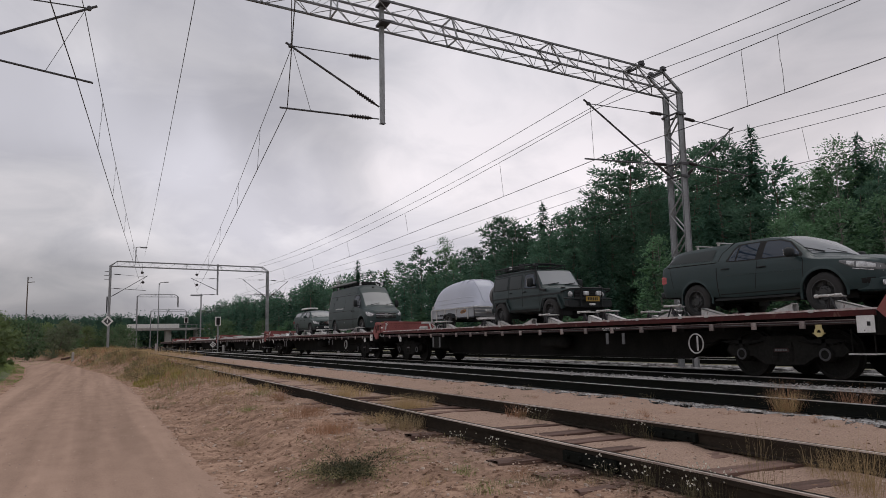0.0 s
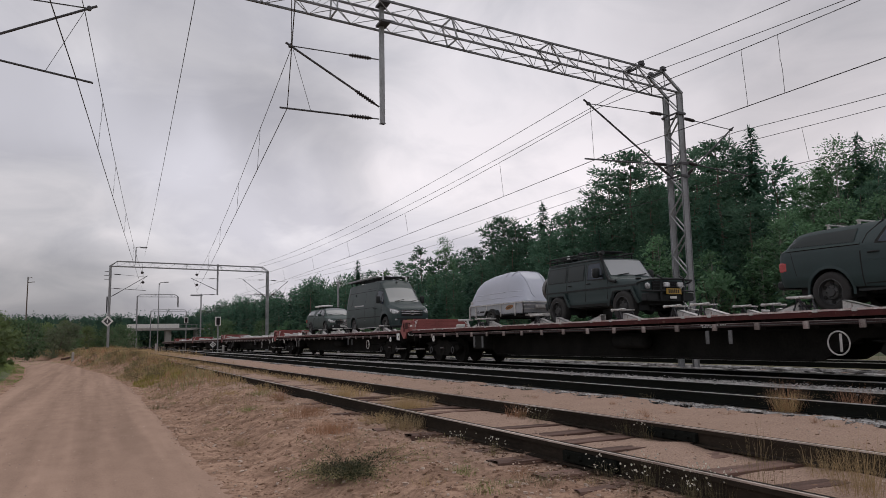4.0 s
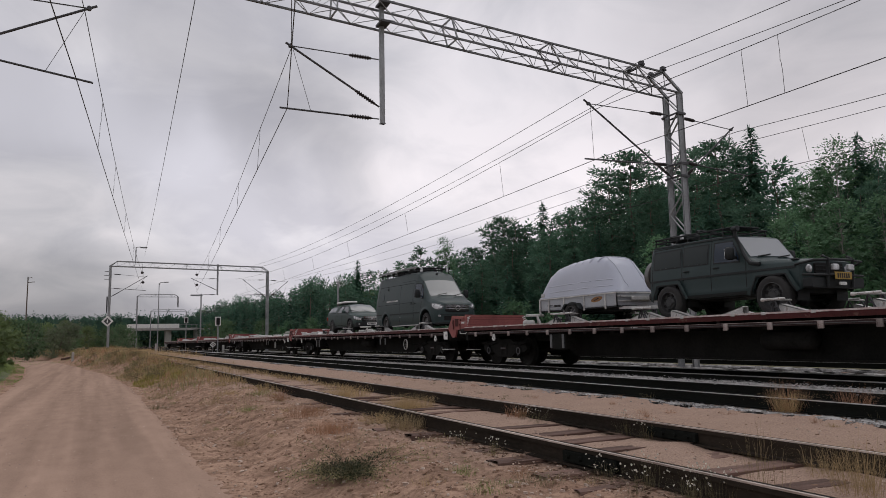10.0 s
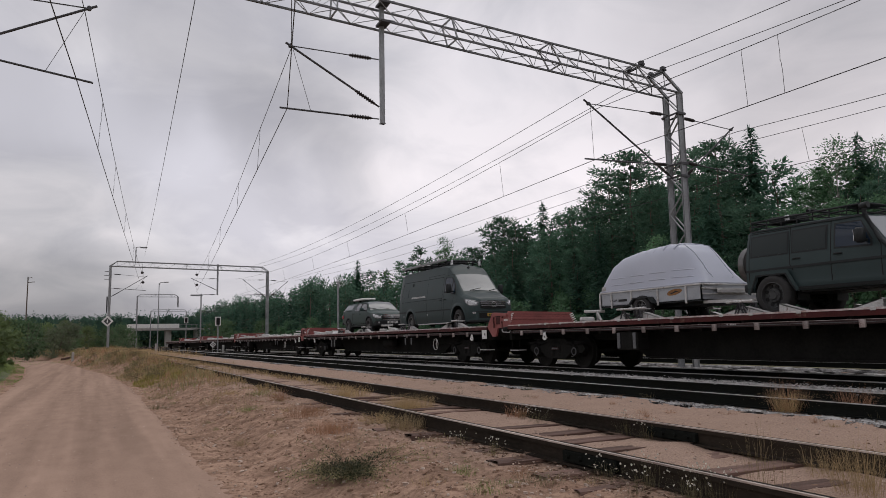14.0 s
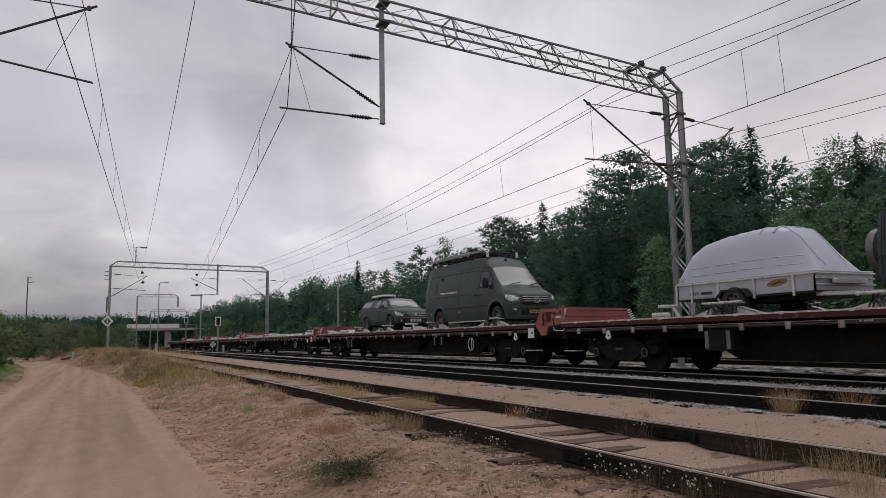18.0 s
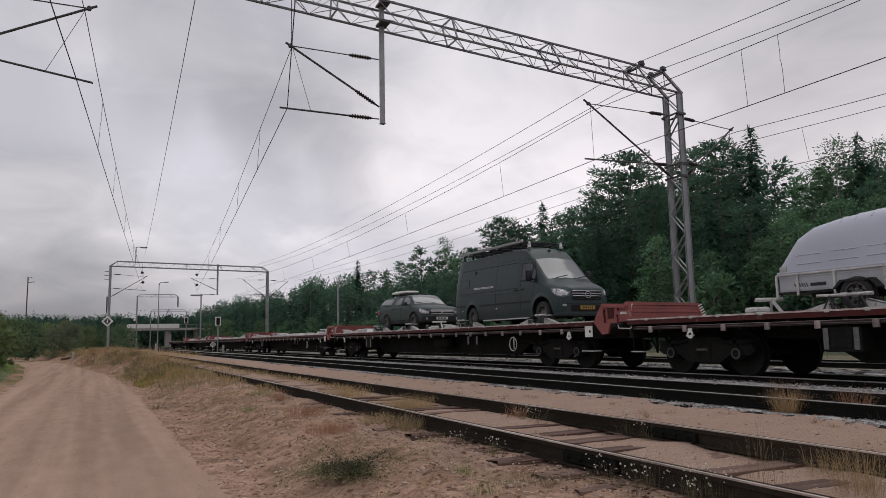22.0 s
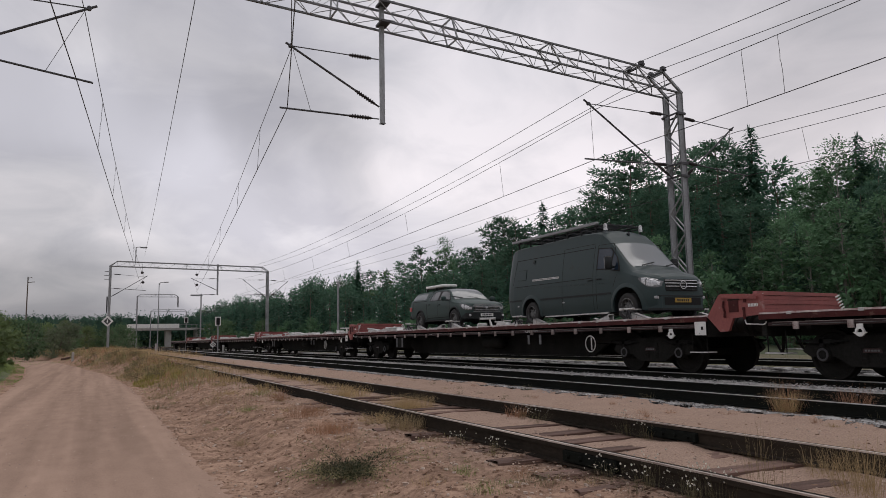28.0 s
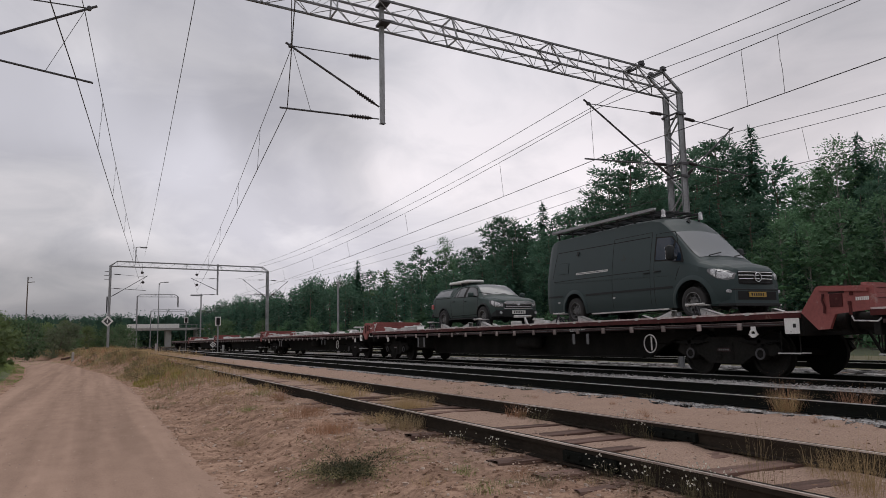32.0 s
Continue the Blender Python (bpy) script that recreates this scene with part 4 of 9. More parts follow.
def build_line_things():
    near_portal()
    far_portal()
    portal("further galvanised steel portal far down the line", 150, 7.2, 14.6, 10.5, 10.5, panels=14, right_base=8.0)
    portal("faint steel portal beyond the others", 215, 13.9, 23.2, 10.4, 10.4, panels=14, right_base=8.0)
    build_wires()
    diamond_sign((1.12, FY - 0.4, 3.25), 0.56, "white diamond sign with a dark centre on a portal leg")
    diamond_sign((10.84, 76, 0.72), 0.32, "small white diamond sign beside the track", post_to=-0.2)
    light_signal(11.9, 110, 0, 4.6, "distant light signal with a white backboard")
    light_signal(11.15, 75, -0.1, 3.4, "light signal with a white backboard on a grey post")
    # slim poles
    for x, y, z, r, lab in ((18.0, 57, 5.7, 0.10, "plain grey steel pole beyond the train"), (-9.0, 120, 11.0, 0.10, "old wooden utility pole with a small cross arm"),
                            (14.9, 118, 8.6, 0.13, "grey overhead line mast with a bracket"),
                            (11.2, 152, 12.8, 0.10, "tall slim lamp mast far down the line")):
        p = thing("line_pole", lab, "pole", at=pose(x, y, -0.3))
        Mesh().tube([(0, 0, 0), (0, 0, z + 0.3)], r, 10, r * 0.75).done("post", BARK if x < 0 else GALV, p)
        if x < 0:
            Mesh().beam((-0.05, -0.14, z - 0.55), (0.95, -0.14, z - 0.45), 0.09).done("cross_arm", BARK, p)
            Mesh().beam((0.0, -0.14, z + 0.05), (0.55, -0.14, z + 0.2), 0.07).done("top_bracket", BARK, p)
        elif "lamp" in lab:
            Mesh().tube([(0, 0, z), (0.25, 0, z + 0.45), (0.9, 0, z + 0.55)], 0.06, 8).done("lamp_arm", GALV, p)
            Mesh().box(0.8, 1.75, -0.2, 0.2, z + 0.46, z + 0.62, 0.05).done("lamp_head", GALV, p)
        elif y > 100:
            Mesh().beam((-1.6, 0, z), (0.2, 0, z), 0.16).done("bracket", GALV, p)
            Mesh().beam((0, 0, z - 3.2), (3.2, 0, z - 1.7), 0.07).beam((0, 0, z - 2.5), (4.6, 0, z - 2.6), 0.05).done("cantilever_arm", DARK_STEEL, p)
        else:
            Mesh().box(-0.16, 0.16, -0.16, 0.16, z + 0.2, z + 0.34, 0.03).done("cap", GALV, p)
    # road bridge across the line
    b = thing("road_bridge", "pale concrete road bridge crossing over the railway", "bridge", at=pose(0, 250, 0))
    Mesh().box(8.9, 40, -4, 4, 5.2, 5.9).done("deck", CONCRETE, b)
    Mesh().box(9.0, 24.5, -4.2, -3.9, 5.9, 7.2, 0.04).done("parapet", WHITE, b, "pale solid parapet")
    Mesh().box(9.0, 24.5, 3.9, 4.2, 5.9, 7.2, 0.04).done("parapet", CONCRETE, b, "pale solid parapet")
    for x in (10.5, 21.5, 30.5):
        Mesh().box(x - 0.9, x + 0.9, -2, 2, -0.6, 5.2, 0.05).done("pier", CONCRETE, b)
    for k in range(10):
        Mesh().box(25 + k * 1.6, 25.08 + k * 1.6, -4, -3.9, 5.9, 6.9).done("rail_post", GALV, b)
    Mesh().box(24.5, 40, -4, -3.92, 6.85, 6.95).done("railing", GALV, b)
    # little white posts near the road's bend and by the sidings
    for x, y, h, lab in ((-1.42, 62, 0.72, "short white marker post where the road bends"), (10.92, 70, 0.85, "squat pale concrete post beside the track"), (6.6, 92, 1.1, "short white marker post")):
        q = Mesh().box(-0.09, 0.09, -0.08, 0.08, -0.2, h, 0.02)
        z = ground_z(x, y)
        tagged(q.done("marker_post", CONCRETE, at=pose(x, y, z)), lab, "marker post")
    bar = Mesh().beam((0, 0, 0), (2.3, 3.4, 0.45), 0.16)
    tagged(bar.done("fallen_barrier", SLEEPER, at=pose(-2.3, 66, ground_z(-2.3, 66) + 0.25)), "low sloping brown timber barrier by the bend", "barrier")


build_line_things()
# ---------------------------------------------------------------- wagons
TX = 12.856        # middle of the train's track
DECK = 1.242
FLOOR = DECK - 0.05     # the boards lie below the side sills
PITCH = 23.4
WAGON_LEN = 22.1
MOVERS = []        # (thing, x, place along the track at the start, z)
WHEELSETS = []


def wheelset_data():
    tread = Mesh()
    for s in (-1, 1):
        tread.turned((s * 0.73, 0, 0), (s, 0, 0), [(0, 0.10), (0, 0.40), (-0.005, 0.49), (0.03, 0.49), (0.035, 0.463), (0.135, 0.457), (0.135, 0.40), (0.10, 0.38), (0.09, 0.16), (0.15, 0.13), (0.15, 0.07)], 28)
    tread.tube([(-1.1, 0, 0), (1.1, 0, 0)], 0.075, 12)
    return tread.data("wheelset", UNDERFRAME, 35)


def bogie_side(s):
    """Cast side frame of a two-axle bogie, with axle boxes and springs."""
    m = Mesh()
    x0, x1 = (s * 0.98, s * 1.10)
    x0, x1 = min(x0, x1), max(x0, x1)
    m.side([(-1.35, 0.52), (-1.25, 0.66), (-0.62, 0.68), (-0.45, 0.80), (0.45, 0.80), (0.62, 0.68), (1.25, 0.66), (1.35, 0.52), (1.2, 0.42), (0.7, 0.42), (0.42, 0.26), (-0.42, 0.26), (-0.7, 0.42), (-1.2, 0.42)], x0, x1)
    return m


def build_wagon(label, flap=True, far=False, marks=None):
    w = thing("flat_wagon", label, "flat wagon", "wagons of the train")
    L = WAGON_LEN
    # floor and side sills
    fl = Mesh()
    nb = 24
    for k in range(nb):
        fl.box(-1.46 + k * 2.92 / nb, -1.46 + (k + 1) * 2.92 / nb - 0.01, 0.06, L - 0.06, FLOOR - 0.055, FLOOR)
    fl.done("floor_boards", DECK_WOOD, w, "worn grey-brown deck boards")
    for s in (-1, 1):
        m = Mesh()
        xo = s * 1.515
        a, b = sorted((xo, s * 1.47))
        m.box(a, b, 0, L, DECK - 0.125, DECK - 0.026, 0.008)
        m.done("side_sill", WAGON_RED, w, "faded red side sill")
        lo = Mesh()
        a, b = sorted((s * 1.503, s * 1.44))
        lo.box(a, b, 0.2, L - 0.2, DECK - 0.25, DECK - 0.186)
        lo.done("lower_rail", SILL_GREY, w, "grimy grey lower sill")
        a, b = sorted((s * 1.521, s * 1.40))
        Mesh().box(a, b, 0.02, L - 0.02, DECK - 0.026, DECK + 0.006, 0.004).done("edge_strip", EDGE, w, "pale worn deck edge, a highlight put into its colour")
        a, b = sorted((s * 1.50, s * 1.512))
        Mesh().box(a, b, 0.3, L - 0.3, DECK - 0.186, DECK - 0.177).done("lower_flange", POCKET, w)
        Mesh().box(a, b, 0.3, L - 0.3, DECK - 0.226, DECK - 0.219).done("lower_flange", SHADED_STEEL, w)
        Mesh().box(a, b, 0.3, L - 0.3, DECK - 0.256, DECK - 0.249).done("lower_flange", SILL_GREY, w)
    clip = Mesh().box(-1.535, -1.49, -0.055, 0.055, DECK - 0.318, DECK - 0.18, 0.008)
    cd = clip.data("stake_pocket", POCKET)
    cap = Mesh().box(-1.530, -1.44, -0.05, 0.05, DECK - 0.045, DECK + 0.012, 0.008).data("deck_clip", PALE_STEEL)
    k = 0
    y = 1.35
    while y < L - 0.5:
        for s in (0, 180):
            ob = new("stake_pocket", cd)
            ob.parent, ob.matrix_basis = w, pose(0, y, 0, 0, 0, s)
            ob = new("deck_clip", cap)
            ob.parent, ob.matrix_basis = w, pose(0, y + (0.12 if k % 3 else -0.2), 0, 0, 0, s)
        y += 1.05
        k += 1
    # underframe: two deep longitudinal beams, cross members, buffer beams
    for s in (-1, 1):
        m = Mesh().side([(0.1, 1.03), (L - 0.1, 1.03), (L - 0.1, 0.80), (L - 4.4, 0.74), (L - 5.2, 0.32), (4.9, 0.32), (4.1, 0.74), (0.1, 0.80)], s * 0.62 - 0.05, s * 0.62 + 0.05)
        m.side([(5.0, 0.35), (L - 5.3, 0.35), (L - 5.3, 0.31), (5.0, 0.31)], s * 0.62 - 0.14, s * 0.62 + 0.14)
        m.done("main_beam", UNDERFRAME, w)
    cd2 = Mesh().box(-1.44, 1.44, -0.05, 0.05, 0.93, 1.18).data("cross_member", UNDERFRAME)
    for i in range(19):
        ob = new("cross_member", cd2)
        ob.parent, ob.matrix_basis = w, pose(0, 1.0 + i * (L - 2.0) / 18, 0)
    for y in (0.0, L - 0.12):
        Mesh().box(-1.45, 1.45, y, y + 0.12, 0.80, 1.2, 0.01).done("buffer_beam", UNDERFRAME, w)
    for y, d in ((0, -1), (L, 1)):
        for s in (-1, 1):
            bf = Mesh().turned((s * 0.9, y, 1.04), (0, d, 0), [(0, 0.19), (0.03, 0.19), (0.04, 0.17), (0.34, 0.17), (0.35, 0.145), (0.54, 0.145), (0.56, 0.21), (0.60, 0.225), (0.63, 0.20)], 20)
            bf.done("buffer", UNDERFRAME, w, smooth=40)
        cp = Mesh().tube([(0, y, 0.98), (0, y + d * 0.6, 0.98)], 0.05, 8).tube([(0.35, y + d * 0.02, 0.85), (0.36, y + d * 0.18, 0.55), (0.3, y + d * 0.3, 0.42), (0.2, y + d * 0.42, 0.55), (0.12, y + d * 0.5, 0.8)], 0.03, 6)
        cp.done("coupling", UNDERFRAME, w)
        for s in (-1, 1):
            a, b = sorted((s * 1.48, s * 1.2))
            yy = y - d * 0.3
            Mesh().tube([(s * 1.42, yy - 0.2, 0.9), (s * 1.42, yy - 0.2, 0.5), (s * 1.42, yy + 0.2, 0.5), (s * 1.42, yy + 0.2, 0.9)], 0.014, 6).done("step_hanger", UNDERFRAME, w)
            Mesh().box(a, b, yy - 0.24, yy + 0.24, 0.475, 0.50).done("footstep", PALE_STEEL, w, "pale steel footstep")
    # bogies
    for c in (2.13, L - 1.93):
        bo = new("bogie")
        bo.parent, bo.matrix_basis = w, pose(0, c, 0)
        for s in (-1, 1):
            bogie_side(s).done("side_frame", UNDERFRAME, bo)
            for yy in (-0.915, 0.915):
                ax = Mesh().turned((s * 1.0, yy, 0.46), (s, 0, 0), [(0, 0.15), (0.12, 0.15), (0.15, 0.13), (0.15, 0.11)], 16)
                ax.done("axle_box", UNDERFRAME, bo, smooth=40)
                a, b = sorted((s * 1.105, s * 1.17))
                leafs = Mesh()
                for half, z0 in ((0.50, 0.74), (0.40, 0.722), (0.30, 0.704), (0.20, 0.686)):
                    leafs.side([(yy - half, z0 - 0.036), (yy - half * 0.5, z0 - 0.012), (yy, z0), (yy + half * 0.5, z0 - 0.012), (yy + half, z0 - 0.036), (yy + half, z0 - 0.05), (yy, z0 - 0.019), (yy - half, z0 - 0.05)], a, b)
                leafs.box(a, b, yy - 0.045, yy + 0.045, 0.60, 0.76, 0.006)
                leafs.done("leaf_spring", GRIMY_SPRING, bo, "grimy stacked leaf spring")
                rg = Mesh().turned((s * 1.152, yy, 0.46), (s, 0, 0), [(0, 0.118), (0.014, 0.112), (0.014, 0.082), (0, 0.078)], 20, close=True)
                rg.done("axle_box_ring", DARK_STEEL, bo, "pale ring round the axle box cover")
            spr = Mesh()
            for yy in (-0.16, 0.16):
                spr.turned((s * 1.04, yy, 0.33), (0, 0, 1), [(0.0, 0.09), (0.07, 0.11), (0.09, 0.09), (0.16, 0.11), (0.18, 0.09), (0.25, 0.11), (0.3, 0.09)], 12)
            spr.box(min(s * 1.11, s * 1.13), max(s * 1.11, s * 1.13), -0.22, 0.22, 0.60, 0.68)
            spr.done("spring_nest", UNDERFRAME, bo)
            if not far:
                a, b = sorted((s * 1.13, s * 1.142))
                mp = Mesh().box(a, b, -0.17, 0.17, 0.50, 0.575, 0.004).done("maker_plate", SILL_GREY, bo, "small grey cast plate")
                a, b = sorted((s * 1.142, s * 1.146))
                for j in range(5):
                    Mesh().box(a, b, -0.13 + j * 0.055, -0.09 + j * 0.055, 0.522, 0.553).done("letter_bar", SHADED_STEEL, mp)
        Mesh().box(-1.0, 1.0, -0.25, 0.25, 0.55, 0.82, 0.03).done("bolster", UNDERFRAME, bo)
        for yy in (-0.915, 0.915):
            ws = new("wheelset", WHEEL)
            ws.parent, ws.matrix_basis = w, pose(0, c + yy, 0.46)
            WHEELSETS.append((ws, c + yy))
    if far:
        if flap:
            end_flaps(w)
        return w
    # brake wheel, plates, lifting hooks, brackets
    for s in (-1, 1):
        x = s * 1.49
        ring = Mesh()
        ring.tube([(x, 3.92 + 0.2 * math.sin(t * math.pi / 14), 0.67 + 0.2 * math.cos(t * math.pi / 14)) for t in range(29)], 0.014, 6)
        Mesh().tube([(x, 3.92, 0.67), (x - s * 0.6, 3.92, 0.67)], 0.018, 6).done("brake_shaft", UNDERFRAME, w)
        a, b = sorted((s * 1.478, s * 1.486))
        Mesh().box(a, b, 3.86, 3.91, 0.52, 0.83, 0.003).done("brake_pawl", PALE_STEEL, w, "pale upright plate behind the brake wheel")
        ring.done("brake_wheel", PALE_STEEL, w, "pale ring-shaped hand brake wheel", smooth=40)
        a, b = sorted((s * 1.505, s * 1.517))
        pl = Mesh().box(a, b, 0.02, 0.33, 0.84, 1.12, 0.004)
        plate = pl.done("corner_plate", WHITE, w, "white plate with a dark pictogram")
        a, b = sorted((s * 1.517, s * 1.521))
        Mesh().box(a, b, 0.09, 0.15, 0.95, 1.02).done("pictogram", BLACK, plate)
        Mesh().box(a, b, 0.19, 0.205, 0.87, 0.885).done("plate_mark", BLACK, plate)
        for yy, mt in ((1.03, (marks or (WHITE, WHITE))[0]), (L - 2.0, (marks or (WHITE, WHITE))[1])):
            hk = Mesh()
            a, b = sorted((s * 1.50, s * 1.525))
            hk.box(a, b, yy - 0.06, yy + 0.06, 0.90, 0.99, 0.01)
            hk.turned((s * 1.50, yy, 0.86), (s, 0, 0), [(0, 0.085), (0.028, 0.085), (0.028, 0.045), (0, 0.045)], 14, close=True)
            hk.side([(yy - 0.13, 0.85), (yy + 0.13, 0.85), (yy + 0.05, 0.80), (yy - 0.05, 0.80)], a, b)
            hk.done("lifting_mark", mt, w, "painted lifting point bracket")
        for yy, z0 in ((6.24, 0.66), (6.84, 0.66), (16.43, 0.56), (16.99, 0.56)):
            a, b = sorted((s * 1.46, s * 1.485))
            Mesh().box(a, b, yy - 0.05, yy + 0.05, z0, 0.93, 0.008).done("hanging_plate", SHADED_STEEL, w)
        a, b = sorted((s * 1.10, s * 1.455))
        box = Mesh().box(a, b, 16.36, 17.06, 0.52, 0.95, 0.02).done("equipment_box", UNDERFRAME, w, "dark equipment box under the floor")
        a, b = sorted((s * 1.456, s * 1.466))
        Mesh().box(a, b, 16.52, 16.90, 0.60, 0.88, 0.004).done("box_door", UNDERFRAME, box)
        tank = Mesh().turned((s * 0.95, 9.2, 0.72), (0, 1, 0), [(0, 0.05), (0.03, 0.15), (0.08, 0.19), (1.1, 0.19), (1.15, 0.15), (1.18, 0.05)], 16)
        tank.done("air_tank", UNDERFRAME, w, smooth=40)
        bars = Mesh()
        a, b = sorted((s * 1.513, s * 1.517))
        for yy, z0, count in ((6.30, -0.212, 17), (6.58, -0.25, 10), (13.4, -0.212, 6)):
            for j in range(count):
                if j % 5 != 4:
                    bars.box(a, b, yy + j * 0.04, yy + j * 0.04 + 0.024, DECK + z0, DECK + z0 + 0.022)
        bars.done("stencil_marks", PALE_STEEL, w, "small pale stencilled marks")
    if flap:
        end_flaps(w)
    return w


def end_flaps(w):
    """Folded bridging plates at the rear end: a lower bracket past the end, a higher sloping plate before it."""
    L = WAGON_LEN
    for s in (-1, 1):
        a, b = sorted((s * 1.50, s * 1.44))
        if s > 0:
            Mesh().side([(L + 1.0, DECK - 0.05), (L + 0.9, DECK + 0.06), (L - 0.1, DECK + 0.06), (L - 0.1, DECK - 0.1), (L + 0.9, DECK - 0.2)], a, b).done("folded_arm", FLAP_RED, w, "lowered red bracket")
            continue
        lowp = Mesh().side([(L + 1.28, DECK - 0.03), (L + 0.95, DECK + 0.40), (L + 0.88, DECK + 0.42), (L - 0.1, DECK + 0.36), (L - 0.1, DECK - 0.02), (L + 0.62, DECK - 0.08), (L + 0.74, DECK - 0.33), (L + 0.96, DECK - 0.34)], a, b)
        lowp.side([(L + 0.9, DECK + 0.33), (L + 0.88, DECK + 0.39), (L + 0.0, DECK + 0.33), (L + 0.0, DECK + 0.27)], s * 1.50 - 0.05, s * 1.50 + 0.05)
        arm = lowp.done("bridge_arm", FLAP_RED, w, "red bracket of the bridging plate")
        p, q = sorted((s * 1.502, s * 1.512))
        Mesh().box(p, q, L + 0.42, L + 0.72, DECK + 0.27, DECK + 0.30, 0.004).done("arm_rib", SILL_GREY, arm)
        # the recess is a raised plate; deeper red stands for its shade
        Mesh().box(p, q, L + 0.46, L + 0.70, DECK + 0.04, DECK + 0.262, 0.004).done("arm_recess_shade", WAGON_RED, arm, "raised plate, deeper red for a recess's shade")
        Mesh().tube([(s * 1.53, L + 0.80, DECK + 0.27), (s * 1.535, L + 0.82, DECK + 0.16), (s * 1.535, L + 0.78, DECK + 0.05), (s * 1.53, L + 0.80, DECK - 0.06)], 0.022, 6).done("hinge_hook", WAGON_RED, arm, smooth=50)
        for yy, zz in ((L + 0.30, DECK + 0.25), (L + 0.34, DECK + 0.10)):
            Mesh().box(p - 0.012, q + 0.012, yy - 0.03, yy + 0.03, zz - 0.03, zz + 0.03, 0.01).done("arm_lug", WAGON_RED, arm)
        Mesh().box(p, q, L + 0.30, L + 0.36, DECK - 0.10, DECK + 0.12, 0.006).done("arm_latch", WAGON_RED, arm)
        Mesh().tube([(s * 1.53, L + 0.30, DECK - 0.12), (s * 1.54, L + 0.26, DECK - 0.20), (s * 1.54, L - 0.15, DECK - 0.22), (s * 1.54, L - 0.20, DECK - 0.17)], 0.014, 6).done("locking_lever", PALE_STEEL, arm, "thin pale locking lever")
        wr = Mesh()
        for j in range(7):
            p, q = sorted((s * 1.502, s * 1.505))
            wr.box(p, q, L + 0.0 + j * 0.034, L + 0.024 + j * 0.034, DECK + 0.13, DECK + 0.19)
        wr.done("number_bars", WHITE, arm, "row of white painted marks")
    # the plate across the end, made of five boards with slanting ends
    plate = new("bridge_plate")
    plate.parent = w
    plate["label"] = "red bridging plate of five boards standing across the end"
    n = 5
    for k in range(n):
        a, b = k / n, (k + 0.93) / n

        def ends(q):
            return -1.50 + 0.13 * q, 1.12 - 0.17 * q, DECK + 0.0 + 0.425 * q
        (xa, xb, za), (xc, xd, zc) = ends(a), ends(b)
        za, zc = za + 0.014, zc + 0.014
        bd = Mesh()
        y0, y1 = L + 0.10 + 0.02 * (k % 2), L + 0.20
        bd.v = [(xa, y0, za), (xb, y0, za - 0.02), (xd, y0, zc - 0.035 * b), (xc, y0, zc), (xa, y1, za), (xb, y1, za - 0.02), (xd, y1, zc - 0.035 * b), (xc, y1, zc)]
        bd.f = [(0, 1, 2, 3), (7, 6, 5, 4), (0, 4, 5, 1), (1, 5, 6, 2), (2, 6, 7, 3), (3, 7, 4, 0)]
        bd.done("board", FLAP_RED, plate)
    Mesh().box(-1.36, 0.93, L + 0.125, L + 0.185, DECK - 0.02, DECK + 0.38).done("backing", WAGON_RED, plate)
    for s, e in ((-1, -1.47), (1, 1.03)):
        for j in range(6):
            q = j / 6
            x = e + 0.13 * q if s < 0 else e - 0.19 * q
            Mesh().beam((x, L + 0.085, DECK + 0.02 + 0.06 * j), (x + 0.13, L + 0.085, DECK + 0.07 + 0.06 * j), 0.006, 0.028).done("warning_mark", WHITE, plate)


def wheel_chock(parent, y, s, d=1, stand=True):
    """A pale folded steel wedge with a little trestle: keeps a wheel from rolling."""
    c = new("wheel_chock")
    c.parent, c.matrix_basis = parent, pose(s * 1.08, y, FLOOR)
    w = Mesh().side([(0, 0.0), (d * 0.012, 0.215), (d * 0.03, 0.215), (d * 0.62, 0.05), (d * 0.64, 0.0)], 0.02, 0.035).side([(0, 0.0), (d * 0.012, 0.215), (d * 0.03, 0.215), (d * 0.62, 0.05), (d * 0.64, 0.0)], -0.135, -0.12)
    w.side([(d * 0.012, 0.20), (d * 0.03, 0.215), (d * 0.62, 0.05), (d * 0.62, 0.035)], -0.135, 0.035).box(-0.17, 0.07, min(0, d * 0.62), max(0, d * 0.62), 0.0, 0.012)
    w.done("wedge", PALE_STEEL, c, "pale wedge")
    if stand:
        t = Mesh()
        for xx in (-0.2, 0.2):
            t.tube([(xx, -d * 0.15, 0.0), (xx, -d * 0.03, 0.29), (xx, d * 0.11, 0.0)], 0.02, 6).tube([(xx * 0.3, -d * 0.18, 0.0), (xx, -d * 0.03, 0.29)], 0.015, 6)
            t.box(xx - 0.04, xx + 0.04, -0.2, 0.16, 0.0, 0.02)
        t.tube([(-0.2, -d * 0.03, 0.15), (0.2, -d * 0.03, 0.15)], 0.016, 6)
        t.done("trestle", DARK_STEEL, c, "dark steel trestle")
        Mesh().tube([(-0.2, -d * 0.30, 0.302), (-0.2, d * 0.20, 0.308)], 0.024, 8).tube([(-0.27, -d * 0.03, 0.295), (0.27, -d * 0.03, 0.295)], 0.018, 8).turned((-0.2, -d * 0.32, 0.302), (0, d, 0), [(0, 0.034), (0.06, 0.034)], 8).done("lashing_bar", PALE_STEEL, c, "pale lashing bar")
    return c


